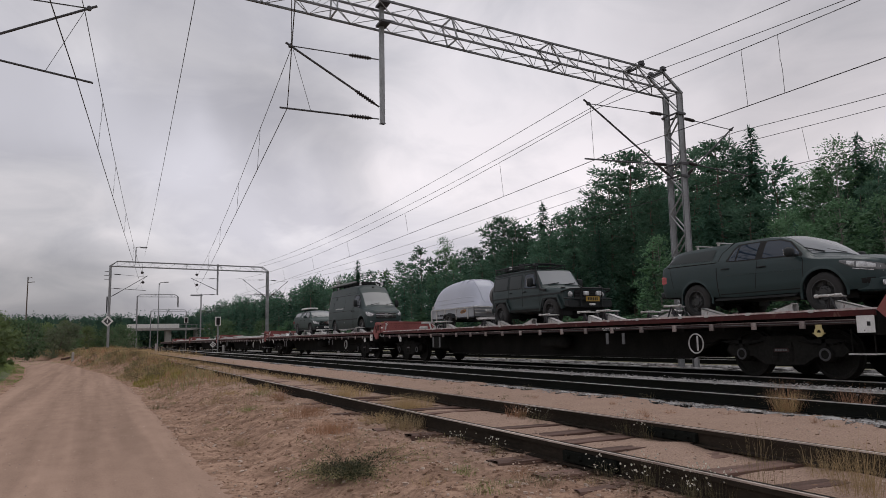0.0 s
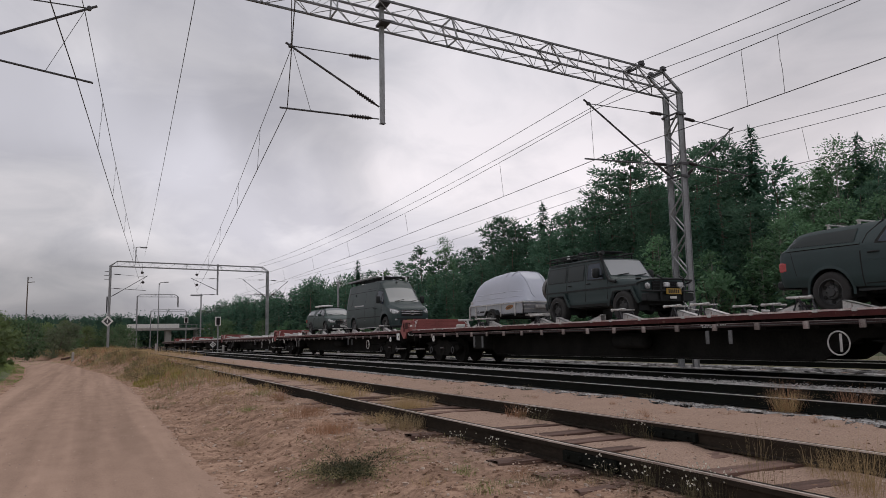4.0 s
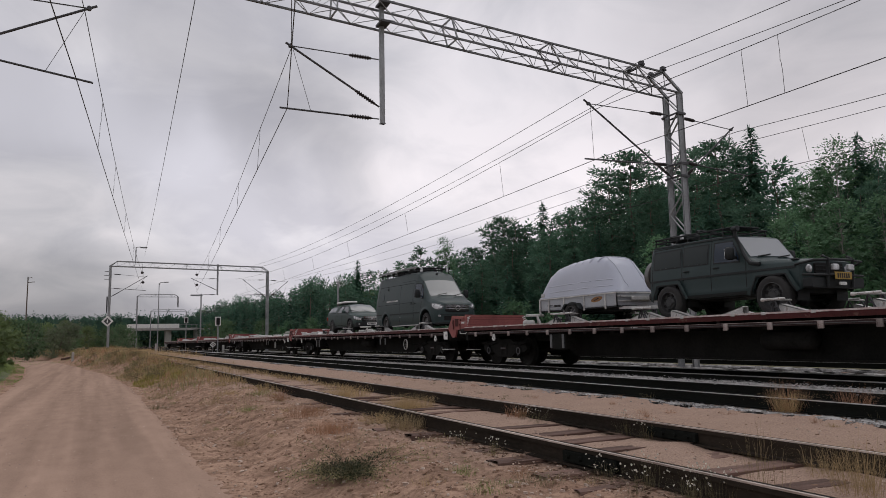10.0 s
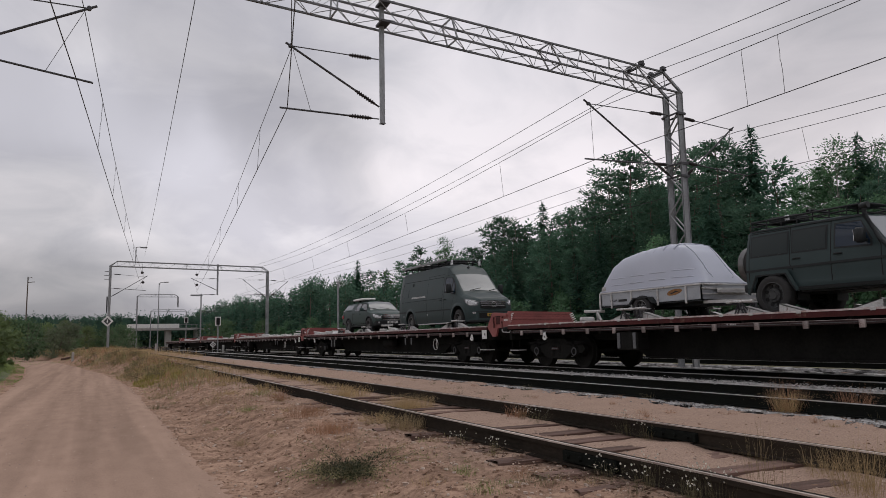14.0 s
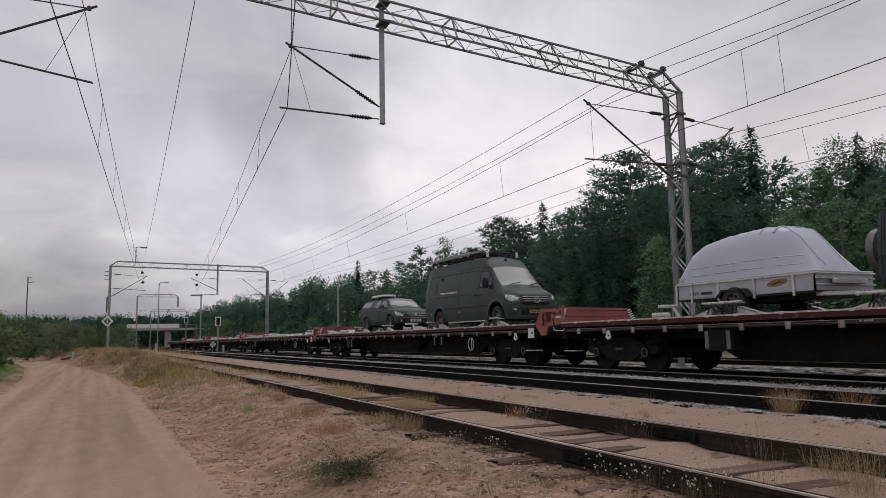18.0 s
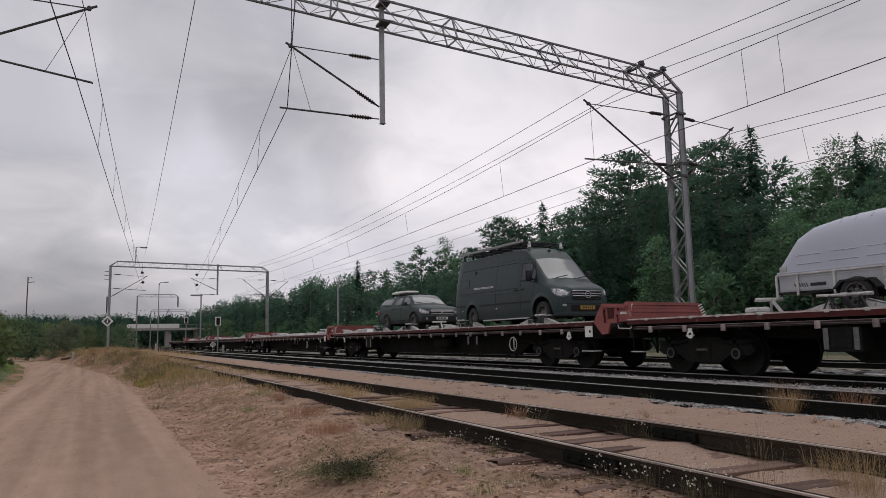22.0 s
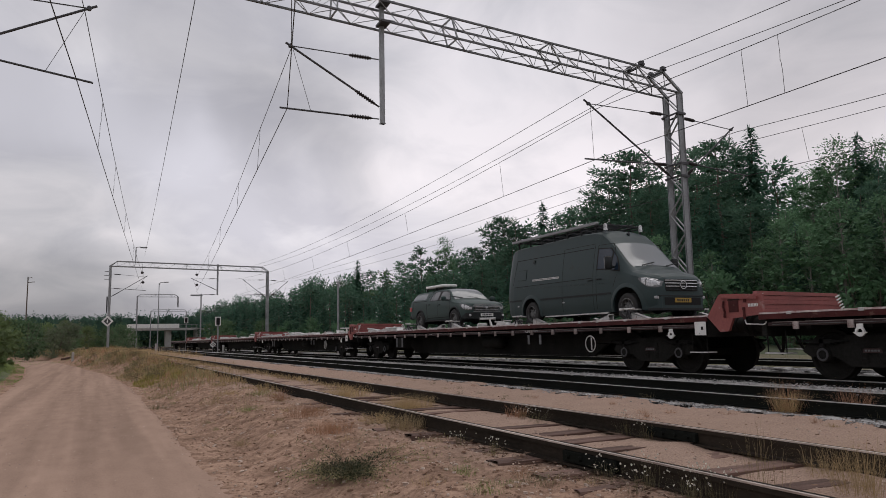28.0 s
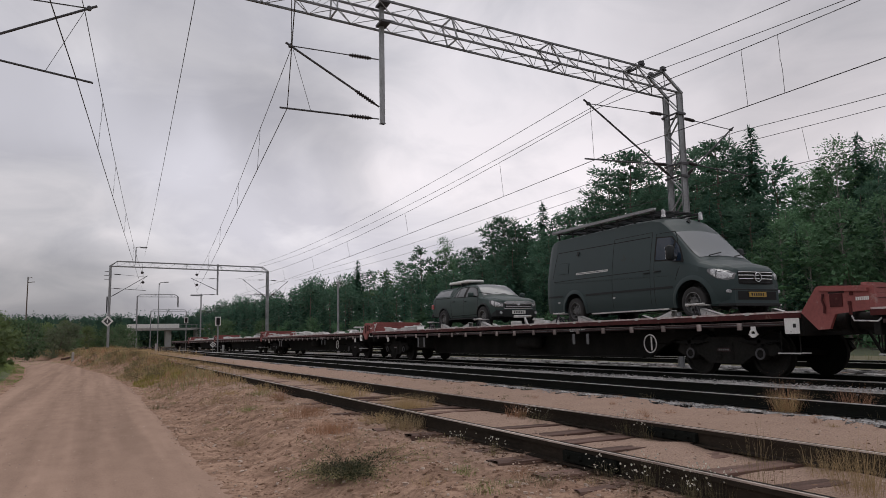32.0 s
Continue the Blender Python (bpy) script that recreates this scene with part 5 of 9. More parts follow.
def loose_gear(parent, spots):
    """Folded lashing gear and turned-down wheel chocks lying on a deck, each one as it was dropped."""
    rng = random.Random(8)
    for y, s in spots:
        g = new("lashing_gear")
        k = rng.uniform(0.8, 1.25)
        g.parent, g.matrix_basis = parent, pose(s * (1.02 + rng.uniform(-0.12, 0.2)), y + rng.uniform(-0.25, 0.25), FLOOR, 0, 0, rng.uniform(-28, 28) + (180 if rng.random() < 0.5 else 0)) @ Matrix.Scale(k, 4)
        kind = rng.randrange(3)
        m = Mesh().box(-0.2, 0.2, -0.3, 0.3, 0.005, 0.06, 0.02)
        if kind == 0:
            m.side([(-0.36, 0.05), (-0.30, 0.19), (0.08, 0.16), (0.38, 0.06)], -0.16, 0.12)
            m.tube([(-0.22, -0.3, 0.19), (0.2, -0.3, 0.20)], 0.028, 8)
        elif kind == 1:
            m.beam((-0.18, -0.22, 0.04), (-0.12, 0.0, 0.26), 0.04).beam((-0.18, 0.22, 0.04), (-0.12, 0.0, 0.26), 0.04)
            m.tube([(-0.30, 0.0, 0.27), (0.16, 0.0, 0.27)], 0.032, 8).box(-0.05, 0.22, -0.34, 0.1, 0.05, 0.15, 0.03)
        else:
            m.side([(-0.42, 0.05), (-0.38, 0.13), (0.30, 0.14), (0.42, 0.05)], -0.2, 0.2)
            m.tube([(0.0, -0.45, 0.15), (0.05, 0.4, 0.18)], 0.026, 8).tube([(0.1, -0.3, 0.04), (0.15, 0.0, 0.22), (0.1, 0.3, 0.04)], 0.02, 6)
        m.done("folded_bar", PALE_STEEL, g, "pale folded lashing bar")


WHEEL = wheelset_data()
wagons = []
W1 = 7.42           # front end of the first loaded wagon at the start
wagon_1 = build_wagon("long red flat wagon loaded with two off-road vehicles and a trailer", marks=(YELLOW, WHITE))
wagon_2 = build_wagon("long red flat wagon loaded with a van and a pickup")
wagon_3 = build_wagon("long red flat wagon with an empty deck")
wagon_0 = build_wagon("long red flat wagon with an empty deck")
wagon_4 = build_wagon("dark flat wagon with an empty deck far back", far=True)
wagon_5 = build_wagon("dark empty flat wagon at the tail of the train", far=True)
wagon_6 = build_wagon("dark empty flat wagon at the tail of the train", flap=False, far=True)
for k, w in ((0, wagon_1), (1, wagon_2), (2, wagon_3), (-1, wagon_0), (3, wagon_4), (4, wagon_5), (5, wagon_6)):
    MOVERS.append((w, TX, W1 + PITCH * k, 0.0))


def chocks_for(wagon, start, front, base, extra=0.0):
    """Four chocks round the wheels of a vehicle whose front axle stands at front."""
    for s in (-1, 1):
        wheel_chock(wagon, front - start - 0.42, s, -1)
        wheel_chock(wagon, front + base - start + 0.42, s, 1)
        wheel_chock(wagon, front - start + 0.42, s, 1, stand=False)
        wheel_chock(wagon, front + base - start - 0.42, s, -1, stand=False)
# ---------------------------------------------------------------- vehicles
# local space of a vehicle: front axle at y = 0, nose towards -y, wheels on z = 0
GREEN_PAINT = material("matt_dark_green_paint", (0.02925, 0.04892, 0.04991), (0.02289, 0.03894, 0.03961), scale=1.2, fine=60, rough=0.45, bump=0.02, coat=0.0, wear=(0.028, 0.036, 0.033), wear_amount=0.02)
BLUE_PAINT = material("matt_blue_grey_paint", (0.02102, 0.04157, 0.04382), (0.0167, 0.0336, 0.03511), scale=1.2, fine=60, rough=0.4, bump=0.02, coat=0.05, wear=(0.028, 0.034, 0.035), wear_amount=0.02)
GREY_PAINT = material("grey_green_paint", (0.03222, 0.05791, 0.05351), (0.02628, 0.04692, 0.04321), scale=1.2, fine=60, rough=0.5, bump=0.02, coat=0.0, wear=(0.045, 0.05, 0.045), wear_amount=0.03)
TRIM = material("black_plastic_trim", (0.019, 0.0221, 0.0231), (0.0123, 0.0147, 0.0158), scale=8, rough=0.6, bump=0.05)
GAP = material("panel_gap", (0.008, 0.008, 0.008), (0.005, 0.005, 0.005), scale=8, rough=0.9, bump=0)
TYRE = material("dusty_tyre_rubber", (0.030, 0.029, 0.028), (0.017, 0.017, 0.017), scale=8, rough=0.85, bump=0.15)
RIM_GREY = material("grey_steel_rim", (0.17, 0.17, 0.168), (0.09, 0.09, 0.09), scale=8, rough=0.45, metal=0.6, bump=0.03)
RIM_DARK = material("dark_steel_rim", (0.05, 0.052, 0.052), (0.035, 0.035, 0.036), scale=8, rough=0.5, metal=0.3, bump=0.03)
CHROME = material("chrome_trim", (0.62, 0.63, 0.64), (0.5, 0.5, 0.5), scale=8, rough=0.16, metal=1.0, bump=0, rough_vary=0.05)
LAMP_GLASS = material("clear_lamp_glass", (0.70, 0.71, 0.72), (0.16, 0.165, 0.17), scale=11, rough=0.1, metal=0.2, bump=0.1, coat=1.0, rough_vary=0.05)
HOUSING = material("smoked_lamp_housing", (0.10, 0.105, 0.11), (0.05, 0.052, 0.055), scale=12, rough=0.2, bump=0, coat=1.0)
RED_LENS = material("red_lens", (0.42, 0.02, 0.02), (0.28, 0.012, 0.012), scale=20, rough=0.15, bump=0.05, coat=0.8)
BADGE_BROWN = material("orange_brown_emblem", (0.34, 0.15, 0.03), (0.14, 0.06, 0.02), scale=12, rough=0.5, bump=0)
PLATE_YELLOW = material("yellow_plate", (0.3844, 0.24, 0.035), (0.3224, 0.198, 0.028), scale=20, rough=0.5, bump=0)
DARK_GLASS = plain_glass("tinted_side_glass", (0.018, 0.026, 0.026), 0.3, 0.25)
# SIDE_GLASS, BRIGHT_SCREEN and SCREEN: reflected sky is put into the base colour.
SIDE_GLASS = plain_glass("side_glass", (0.014, 0.025, 0.042), 0.03, 0.4)
PALE_GLASS = plain_glass("pale_side_glass", (0.07, 0.075, 0.078), 0.06)
BRIGHT_SCREEN = plain_glass("sky_bright_flat_windscreen", (0.30, 0.315, 0.325), 0.12)
SCREEN = plain_glass("sky_pale_pane", (0.15, 0.162, 0.168), 0.12)
for mt, lv in ((GREEN_PAINT, 0.3), (BLUE_PAINT, 0.35), (GREY_PAINT, 0.35), (TRIM, 0.3)):
    mt.node_tree.nodes["Principled BSDF"].inputs["Specular IOR Level"].default_value = lv
TRAILER_GREY = material("galvanised_trailer_panel", (0.42, 0.44, 0.47), (0.31, 0.325, 0.35), scale=2, fine=30, rough=0.45, metal=0.3, bump=0.04)
HOOD_PLASTIC = material("silver_grey_moulded_plastic", (0.455, 0.48, 0.565), (0.405, 0.43, 0.50), scale=1.0, fine=50, rough=0.34, bump=0.02, coat=0.15)


class Shell:
    """A vehicle body lofted over stations (y, sill z, sill x, mid z, mid x, belt z, belt x, top z, top x, crown)."""

    def __init__(self, keys, arches=(), step=0.075):
        self.keys, self.arches, self.step = keys, arches, step

    def at(self, y):
        k = self.keys
        if y <= k[0][0]:
            return k[0]
        for a, b in zip(k, k[1:]):
            if y <= b[0]:
                t = (y - a[0]) / (b[0] - a[0])
                return tuple(p + (q - p) * t for p, q in zip(a, b))
        return k[-1]

    def side_x(self, y, z):
        _, zs, xs, zm, xm, zb, xb, zr, xr, cr = self.at(y)
        for (z0, x0), (z1, x1) in (((zs, xs), (zm, xm)), ((zm, xm), (zb, xb)), ((zb, xb), (zr, xr))):
            if z <= z1:
                t = min(max((z - z0) / max(z1 - z0, 1e-4), 0), 1)
                return x0 + (x1 - x0) * t + 0.048 * t * (1 - t)
        return xr

    def top_z(self, y, x):
        _, zs, xs, zm, xm, zb, xb, zr, xr, cr = self.at(y)
        return zr + cr * (1 - (x / xr) ** 2)

    def ring(self, y):
        _, zs, xs, zm, xm, zb, xb, zr, xr, cr = self.at(y)
        pts = []
        for a, b, n in (((xs, zs), (xm, zm), 6), ((xm, zm), (xb, zb), 4), ((xb, zb), (xr, zr), 5)):
            for i in range(n):
                t = i / n
                bow = 0.012 * 4 * t * (1 - t)
                pts.append((a[0] + (b[0] - a[0]) * t + bow, a[1] + (b[1] - a[1]) * t))
        rad = min(0.05, xr * 0.2)
        pts.append((xr + 0.004, zr - 0.3 * rad))
        pts.append((xr - 0.3 * rad, zr + 0.02 * cr))
        for f in (0.88, 0.65, 0.4, 0.2, 0.0):
            pts.append((xr * f, zr + cr * (1 - f * f)))
        return [(x, y, z) for x, z in pts]

    def build(self, parent, mat, name="body", label=""):
        y0, y1 = self.keys[0][0], self.keys[-1][0]
        ys = sorted(set([round(k[0], 4) for k in self.keys] + [round(y0 + (y1 - y0) * i / int((y1 - y0) / self.step), 4) for i in range(int((y1 - y0) / self.step) + 1)]))
        ys = [y for i, y in enumerate(ys) if i == 0 or y - ys[i - 1] > 0.004]
        m = Mesh()
        rows = []
        for y in ys:
            r = self.ring(y)
            rows.append([(-x, yy, z) for x, yy, z in r] + [r[i] for i in range(len(r) - 2, -1, -1)])
        m.grid(rows)
        k = len(rows[0])
        for r, base in ((0, 0), (len(rows) - 1, (len(rows) - 1) * k)):
            for i in range(k // 2):
                q = (base + i, base + i + 1, base + k - 2 - i, base + k - 1 - i)
                m.f.append(q if r else q[::-1])
        for wy, wz, R in self.arches:
            keep = []
            for f in m.f:
                c = [sum(m.v[i][j] for i in f) / len(f) for j in range(3)]
                if abs(c[0]) > 0.6 and math.hypot(c[1] - wy, c[2] - wz) < R and c[2] < wz + R:
                    continue
                keep.append(f)
            m.f = keep
            for i, v in enumerate(m.v):
                d = math.hypot(v[1] - wy, v[2] - wz)
                if abs(v[0]) > 0.6 and d < R * 1.0 and d > 1e-4:
                    m.v[i] = (v[0], wy + (v[1] - wy) * R / d, wz + (v[2] - wz) * R / d)
        body = m.done(name, mat, parent, label, smooth=32)
        return body

    def panel(self, parent, outline, mat, name, lift=0.005, sides=(-1, 1), label=""):
        """A flush panel on the flanks with the given (y, z) outline, slightly proud."""
        obs = []
        for s in sides:
            m = Mesh()
            pts = []
            n = len(outline)
            for i in range(n):
                (ya, za), (yb, zb) = outline[i], outline[(i + 1) % n]
                for t in (0, 0.5):
                    y, z = ya + (yb - ya) * t, za + (zb - za) * t
                    pts.append((s * (self.side_x(y, z) + lift), y, z))
            inner = [(p[0] - s * 0.02, p[1], p[2]) for p in pts]
            c = Vector((0, 0, 0))
            for p in pts:
                c += Vector(p) / len(pts)
            c.x = s * (self.side_x(c.y, c.z) + lift)
            k = len(pts)
            m.v = pts + inner + [tuple(c)]
            for i in range(k):
                j = (i + 1) % k
                m.f.append((i, j, 2 * k) if s < 0 else (j, i, 2 * k))
                m.f.append((j, i, k + i, k + j) if s < 0 else (i, j, k + j, k + i))
            obs.append(m.done(name, mat, parent, label))
        return obs

    def patch(self, parent, cols, mat, name, lift=0.012, sides=(-1, 1), label=""):
        """A shaped pane that follows the flank: columns of (y, lower z, upper z)."""
        dense = []
        for a, b in zip(cols, cols[1:]):
            for i in range(4):
                dense.append(tuple(p + (q - p) * i / 4 for p, q in zip(a, b)))
        dense.append(cols[-1])
        for s in sides:
            rows = []
            for y, z0, z1 in dense:
                r = [(s * (self.side_x(y, z0 + (z1 - z0) * k / 4) + (lift if 0 < k < 4 else lift * 0.6)), y, z0 + (z1 - z0) * k / 4) for k in range(5)]
                rows.append([(r[0][0] - s * 0.03, y, z0)] + r + [(r[-1][0] - s * 0.03, y, z1)])
            Mesh().grid(rows).done(name, mat, parent, label, smooth=50)

    def seam(self, parent, line, width=0.012, name="door_gap", mat=None, sides=(-1, 1), lift=0.002, closed=False, label=""):
        """A narrow strip along a (y, z) line on the flanks."""
        pts = []
        for a, b in zip(line, line[1:] + (line[:1] if closed else [])):
            n = max(2, int(math.hypot(b[0] - a[0], b[1] - a[1]) / 0.12))
            for i in range(n):
                pts.append((a[0] + (b[0] - a[0]) * i / n, a[1] + (b[1] - a[1]) * i / n))
        pts.append(line[0] if closed else line[-1])
        for s in sides:
            rows = []
            for i, (y, z) in enumerate(pts):
                a, b = pts[max(i - 1, 0)], pts[min(i + 1, len(pts) - 1)]
                d = math.hypot(b[0] - a[0], b[1] - a[1]) or 1
                ny, nz = -(b[1] - a[1]) / d * width / 2, (b[0] - a[0]) / d * width / 2
                rows.append([(s * (self.side_x(y + q * ny, z + q * nz) + lift), y + q * ny, z + q * nz) for q in (-1, 1)])
                rows[-1] += [(p[0] - s * 0.012, p[1], p[2]) for p in reversed(rows[-1])]
            Mesh().grid(rows, closed=True).done(name, mat or GAP, parent, label)

    def screen(self, parent, y0, y1, f, mat, name, lift=0.008, n=8):
        """A pane on the top surface between two stations: windscreen or rear window."""
        rows = []
        for i in range(n + 1):
            y = y0 + (y1 - y0) * i / n
            w = self.at(y)[8] * f
            rows.append([(x * w, y - 0.6 * lift * (1 if y0 < y1 else -1), self.top_z(y, x * w) + lift) for x in (-1, -0.75, -0.5, -0.25, 0, 0.25, 0.5, 0.75, 1)])
        return Mesh().grid(rows).done(name, mat, parent, smooth=50)


def wheel(parent, x, y, r, w, s, rim, spokes=5, label=""):
    """A road wheel whose outer face looks along s."""
    e = new("wheel")
    e.parent, e.matrix_basis = parent, pose(x, y, r)
    ty = Mesh().turned((-s * w / 2, 0, 0), (s, 0, 0), [(0, r * 0.62), (0.0, r * 0.86), (w * 0.08, r * 0.955), (w * 0.2, r * 0.995), (w * 0.5, r), (w * 0.8, r * 0.995), (w * 0.92, r * 0.955), (w, r * 0.86), (w * 0.99, r * 0.70), (w * 0.95, r * 0.63)], 36, close=True)
    for k in range(30):
        a = 2 * math.pi * k / 30
        for q in (0.16, 0.62):
            b = a + (0.1 if q > 0.5 else 0)
            c, sn = math.cos(b), math.sin(b)
            ty.beam((-s * w / 2 + s * w * q, c * r, sn * r), (-s * w / 2 + s * w * (q + 0.24), c * r, sn * r), 0.03, 0.007)
    ty.done("tyre", TYRE, e, "dusty black tyre with a coarse tread", smooth=35)
    ri = Mesh().turned((-s * w / 2, 0, 0), (s, 0, 0), [(w * 0.97, r * 0.655), (w * 0.99, r * 0.62), (w * 0.86, r * 0.59), (w * 0.70, r * 0.57), (w * 0.66, r * 0.40), (w * 0.80, r * 0.34), (w * 0.82, r * 0.22), (w * 0.9, r * 0.18), (w * 0.9, 0.0)], 28, caps=False)
    ri.done("rim", rim, e, label or "ventilated steel rim", smooth=35)
    for k in range(6):
        nut = Mesh()
        a = 2 * math.pi * k / 6
        nut.turned((s * w * 0.31, math.cos(a) * r * 0.28, math.sin(a) * r * 0.28), (s, 0, 0), [(0, 0.014), (0.02, 0.012)], 6)
        nut.done("wheel_nut", RIM_DARK, e)
    for k in range(spokes):
        hole = Mesh()
        a = 2 * math.pi * (k + 0.5) / spokes
        hole.turned((s * w * 0.185, math.cos(a) * r * 0.47, math.sin(a) * r * 0.47), (s, 0, 0), [(0, r * 0.105), (0.012, r * 0.1)], 10)
        hole.done("vent_hole", GAP, e)
    return e


def under_body(parent, w, y0, y1, z0, z1, arches):
    """Dark floor, wheel wells and axles."""
    a, b = sorted(p[0] for p in arches)
    r = arches[0][2]
    m = Mesh().box(-w + 0.3, w - 0.3, y0 + 0.25, y1 - 0.2, z0 + 0.02, z1 - 0.05)
    m.box(-w + 0.08, w - 0.08, a + r + 0.02, b - r - 0.02, z0 + 0.03, z1 - 0.1)
    for yy in (a, b):
        m.tube([(-0.7, yy, 0.34), (0.7, yy, 0.34)], 0.06, 8).turned((-0.13, yy, 0.34), (1, 0, 0), [(0, 0.1), (0.1, 0.15), (0.2, 0.15), (0.26, 0.1)], 12)
    m.done("underbody", TRIM, parent)
    for wy, wz, R in arches:
        for s in (-1, 1):
            rows = []
            for k in range(15):
                t = math.pi * (-0.08 + 1.16 * k / 14)
                rows.append([(s * x, wy + math.cos(t) * R * 0.995, wz + math.sin(t) * R * 0.995) for x in (w - 0.02, w - 0.36)])
            Mesh().grid(rows).done("wheel_well", TRIM, parent)


def arch_flare(parent, shell, wy, wz, R, width, mat, lift=0.03, spread_=1.1):
    for s in (-1, 1):
        rows = []
        for k in range(19):
            t = math.pi * (-0.06 + spread_ * k / 18)
            c, n = math.cos(t), math.sin(t)
            row = []
            for rr, up in ((R - 0.004, -0.03), (R - 0.004, lift), (R + width * 0.6, lift * 0.9), (R + width, 0.002)):
                y, z = wy + c * rr, wz + n * rr
                row.append((s * (shell.side_x(y, max(z, shell.at(y)[1])) + up), y, z))
            rows.append(row)
        Mesh().grid(rows).done("arch_flare", mat, parent, smooth=40)


def mirror(parent, x, y, z, s, mat, h=0.2, w=0.19, arm=0.1):
    e = new("door_mirror")
    e.parent, e.matrix_basis = parent, pose(s * x, y, z)
    a, b = sorted((s * arm, s * (arm + w)))
    Mesh().box(a, b, -0.06, 0.07, -h / 2, h / 2, 0.035).done("housing", mat, e, smooth=50)
    Mesh().box(a + 0.02, b - 0.02, 0.068, 0.075, -h / 2 + 0.03, h / 2 - 0.03).done("mirror_glass", CHROME, e)
    Mesh().tube([(0, 0, -h * 0.3), (s * (arm + 0.03), 0, -h * 0.3)], 0.03, 8).done("stalk", TRIM, e)


def plate(parent, x0, x1, y, z0, z1, mat, bars=True):
    p = Mesh().box(x0, x1, y - 0.01, y, z0, z1).done("number_plate", mat, parent, "plate with dark bars")
    if bars:
        wd = (x1 - x0) / 8
        for i in range(6):
            xx = x0 + wd * (1 + i * 1.03)
            Mesh().box(xx, xx + wd * 0.62, y - 0.013, y - 0.011, z0 + 0.025, z1 - 0.025).done("plate_bar", BLACK, p)


def handle(parent, shell, y, z, w=0.2):
    for s in (-1, 1):
        x = shell.side_x(y, z)
        m = Mesh()
        m.tube([(s * (x - 0.005), y - w / 2, z), (s * (x + 0.035), y - w / 2 + 0.03, z), (s * (x + 0.035), y + w / 2 - 0.03, z), (s * (x - 0.005), y + w / 2, z)], 0.016, 6)
        m.done("door_handle", TRIM, parent, smooth=60)


def pickup(modern):
    """A double-cab pickup with a hard canopy over the bed; the older one has a rounder nose and lighter paint."""
    paint = BLUE_PAINT if modern else GREY_PAINT
    v = thing("pickup_truck", "dark blue-green pickup with a hard canopy, on a wagon" if modern else
              "grey-green older pickup with canopy and pale roof box", "pickup truck", "vehicles on the train")
    wb, r = 3.085, 0.376
    hz = -0.085
    ar = [(0, r, 0.445), (wb, r, 0.435)]
    keys = [  # y, sill z x, mid z x, belt z x, top z x, crown
        (-0.98, 0.52, 0.50, 0.62, 0.56, 0.82, 0.52, 0.88, 0.44, 0.02),
        (-0.93, 0.46, 0.66, 0.62, 0.72, 0.85, 0.70, 0.92, 0.60, 0.03),
        (-0.80, 0.42, 0.80, 0.64, 0.85, 0.90, 0.82, 0.955, 0.70, 0.045),
        (-0.55, 0.40, 0.87, 0.66, 0.905, 0.95, 0.885, 1.00, 0.76, 0.05),
        (0.0, 0.42, 0.88, 0.68, 0.925, 1.00, 0.90, 1.05, 0.79, 0.045),
        (0.16, 0.42, 0.88, 0.70, 0.925, 1.02, 0.905, 1.07, 0.80, 0.045),
        (0.26, 0.42, 0.88, 0.70, 0.925, 1.04, 0.905, 1.105, 0.79, 0.055),
        (0.52, 0.42, 0.88, 0.70, 0.92, 1.08, 0.905, 1.31, 0.735, 0.045),
        (0.76, 0.42, 0.88, 0.70, 0.92, 1.10, 0.905, 1.465, 0.685, 0.04),
        (0.98, 0.42, 0.88, 0.70, 0.92, 1.12, 0.905, 1.545, 0.655, 0.045),
        (1.32, 0.42, 0.88, 0.70, 0.92, 1.13, 0.905, 1.58, 0.645, 0.04),
        (2.05, 0.42, 0.88, 0.70, 0.92, 1.15, 0.905, 1.58, 0.645, 0.04),
        (2.32, 0.44, 0.88, 0.70, 0.92, 1.16, 0.905, 1.57, 0.655, 0.04),
        (2.50, 0.44, 0.88, 0.70, 0.92, 1.17, 0.905, 1.565, 0.665, 0.04),
        (3.30, 0.48, 0.88, 0.72, 0.915, 1.19, 0.90, 1.55, 0.695, 0.04),
        (3.58, 0.50, 0.87, 0.74, 0.91, 1.195, 0.895, 1.54, 0.70, 0.04),
        (3.80, 0.51, 0.86, 0.75, 0.905, 1.20, 0.885, 1.50, 0.71, 0.04),
        (3.90, 0.515, 0.86, 0.755, 0.90, 1.20, 0.885, 1.43, 0.725, 0.04),
        (4.00, 0.52, 0.86, 0.76, 0.90, 1.20, 0.88, 1.30, 0.755, 0.04),
        (4.08, 0.53, 0.85, 0.76, 0.89, 1.19, 0.87, 1.23, 0.77, 0.03),
        (4.13, 0.58, 0.83, 0.80, 0.87, 1.15, 0.85, 1.195, 0.75, 0.02),
    ]
    n = 0.0 if modern else 0.12
    if not modern:
        keys = [(k[0] * 0.88 if k[0] < 0 else k[0], k[1], k[2] * 0.955, k[3], k[4] * 0.955, k[5], k[6] * 0.955, k[7], k[8] * 0.955, k[9]) for k in keys]
    sh = Shell(keys, ar)
    sh.build(v, paint)
    under_body(v, 0.90, -0.9, 4.1, 0.34, 1.0, ar)
    for wy, wz, R in ar:
        arch_flare(v, sh, wy, wz, R, 0.05, paint if modern else TRIM, 0.008 if modern else 0.03)
    for x in (-1, 1):
        for y in (0, wb):
            wheel(v, x * 0.79, y, r, 0.255, x, RIM_DARK if modern else RIM_GREY, 6)
    # glass in dark frames
    sh.screen(v, 0.29, 0.95, 0.93, SCREEN, "windscreen")
    side, back = (SIDE_GLASS, DARK_GLASS) if modern else (PALE_GLASS, SCREEN)
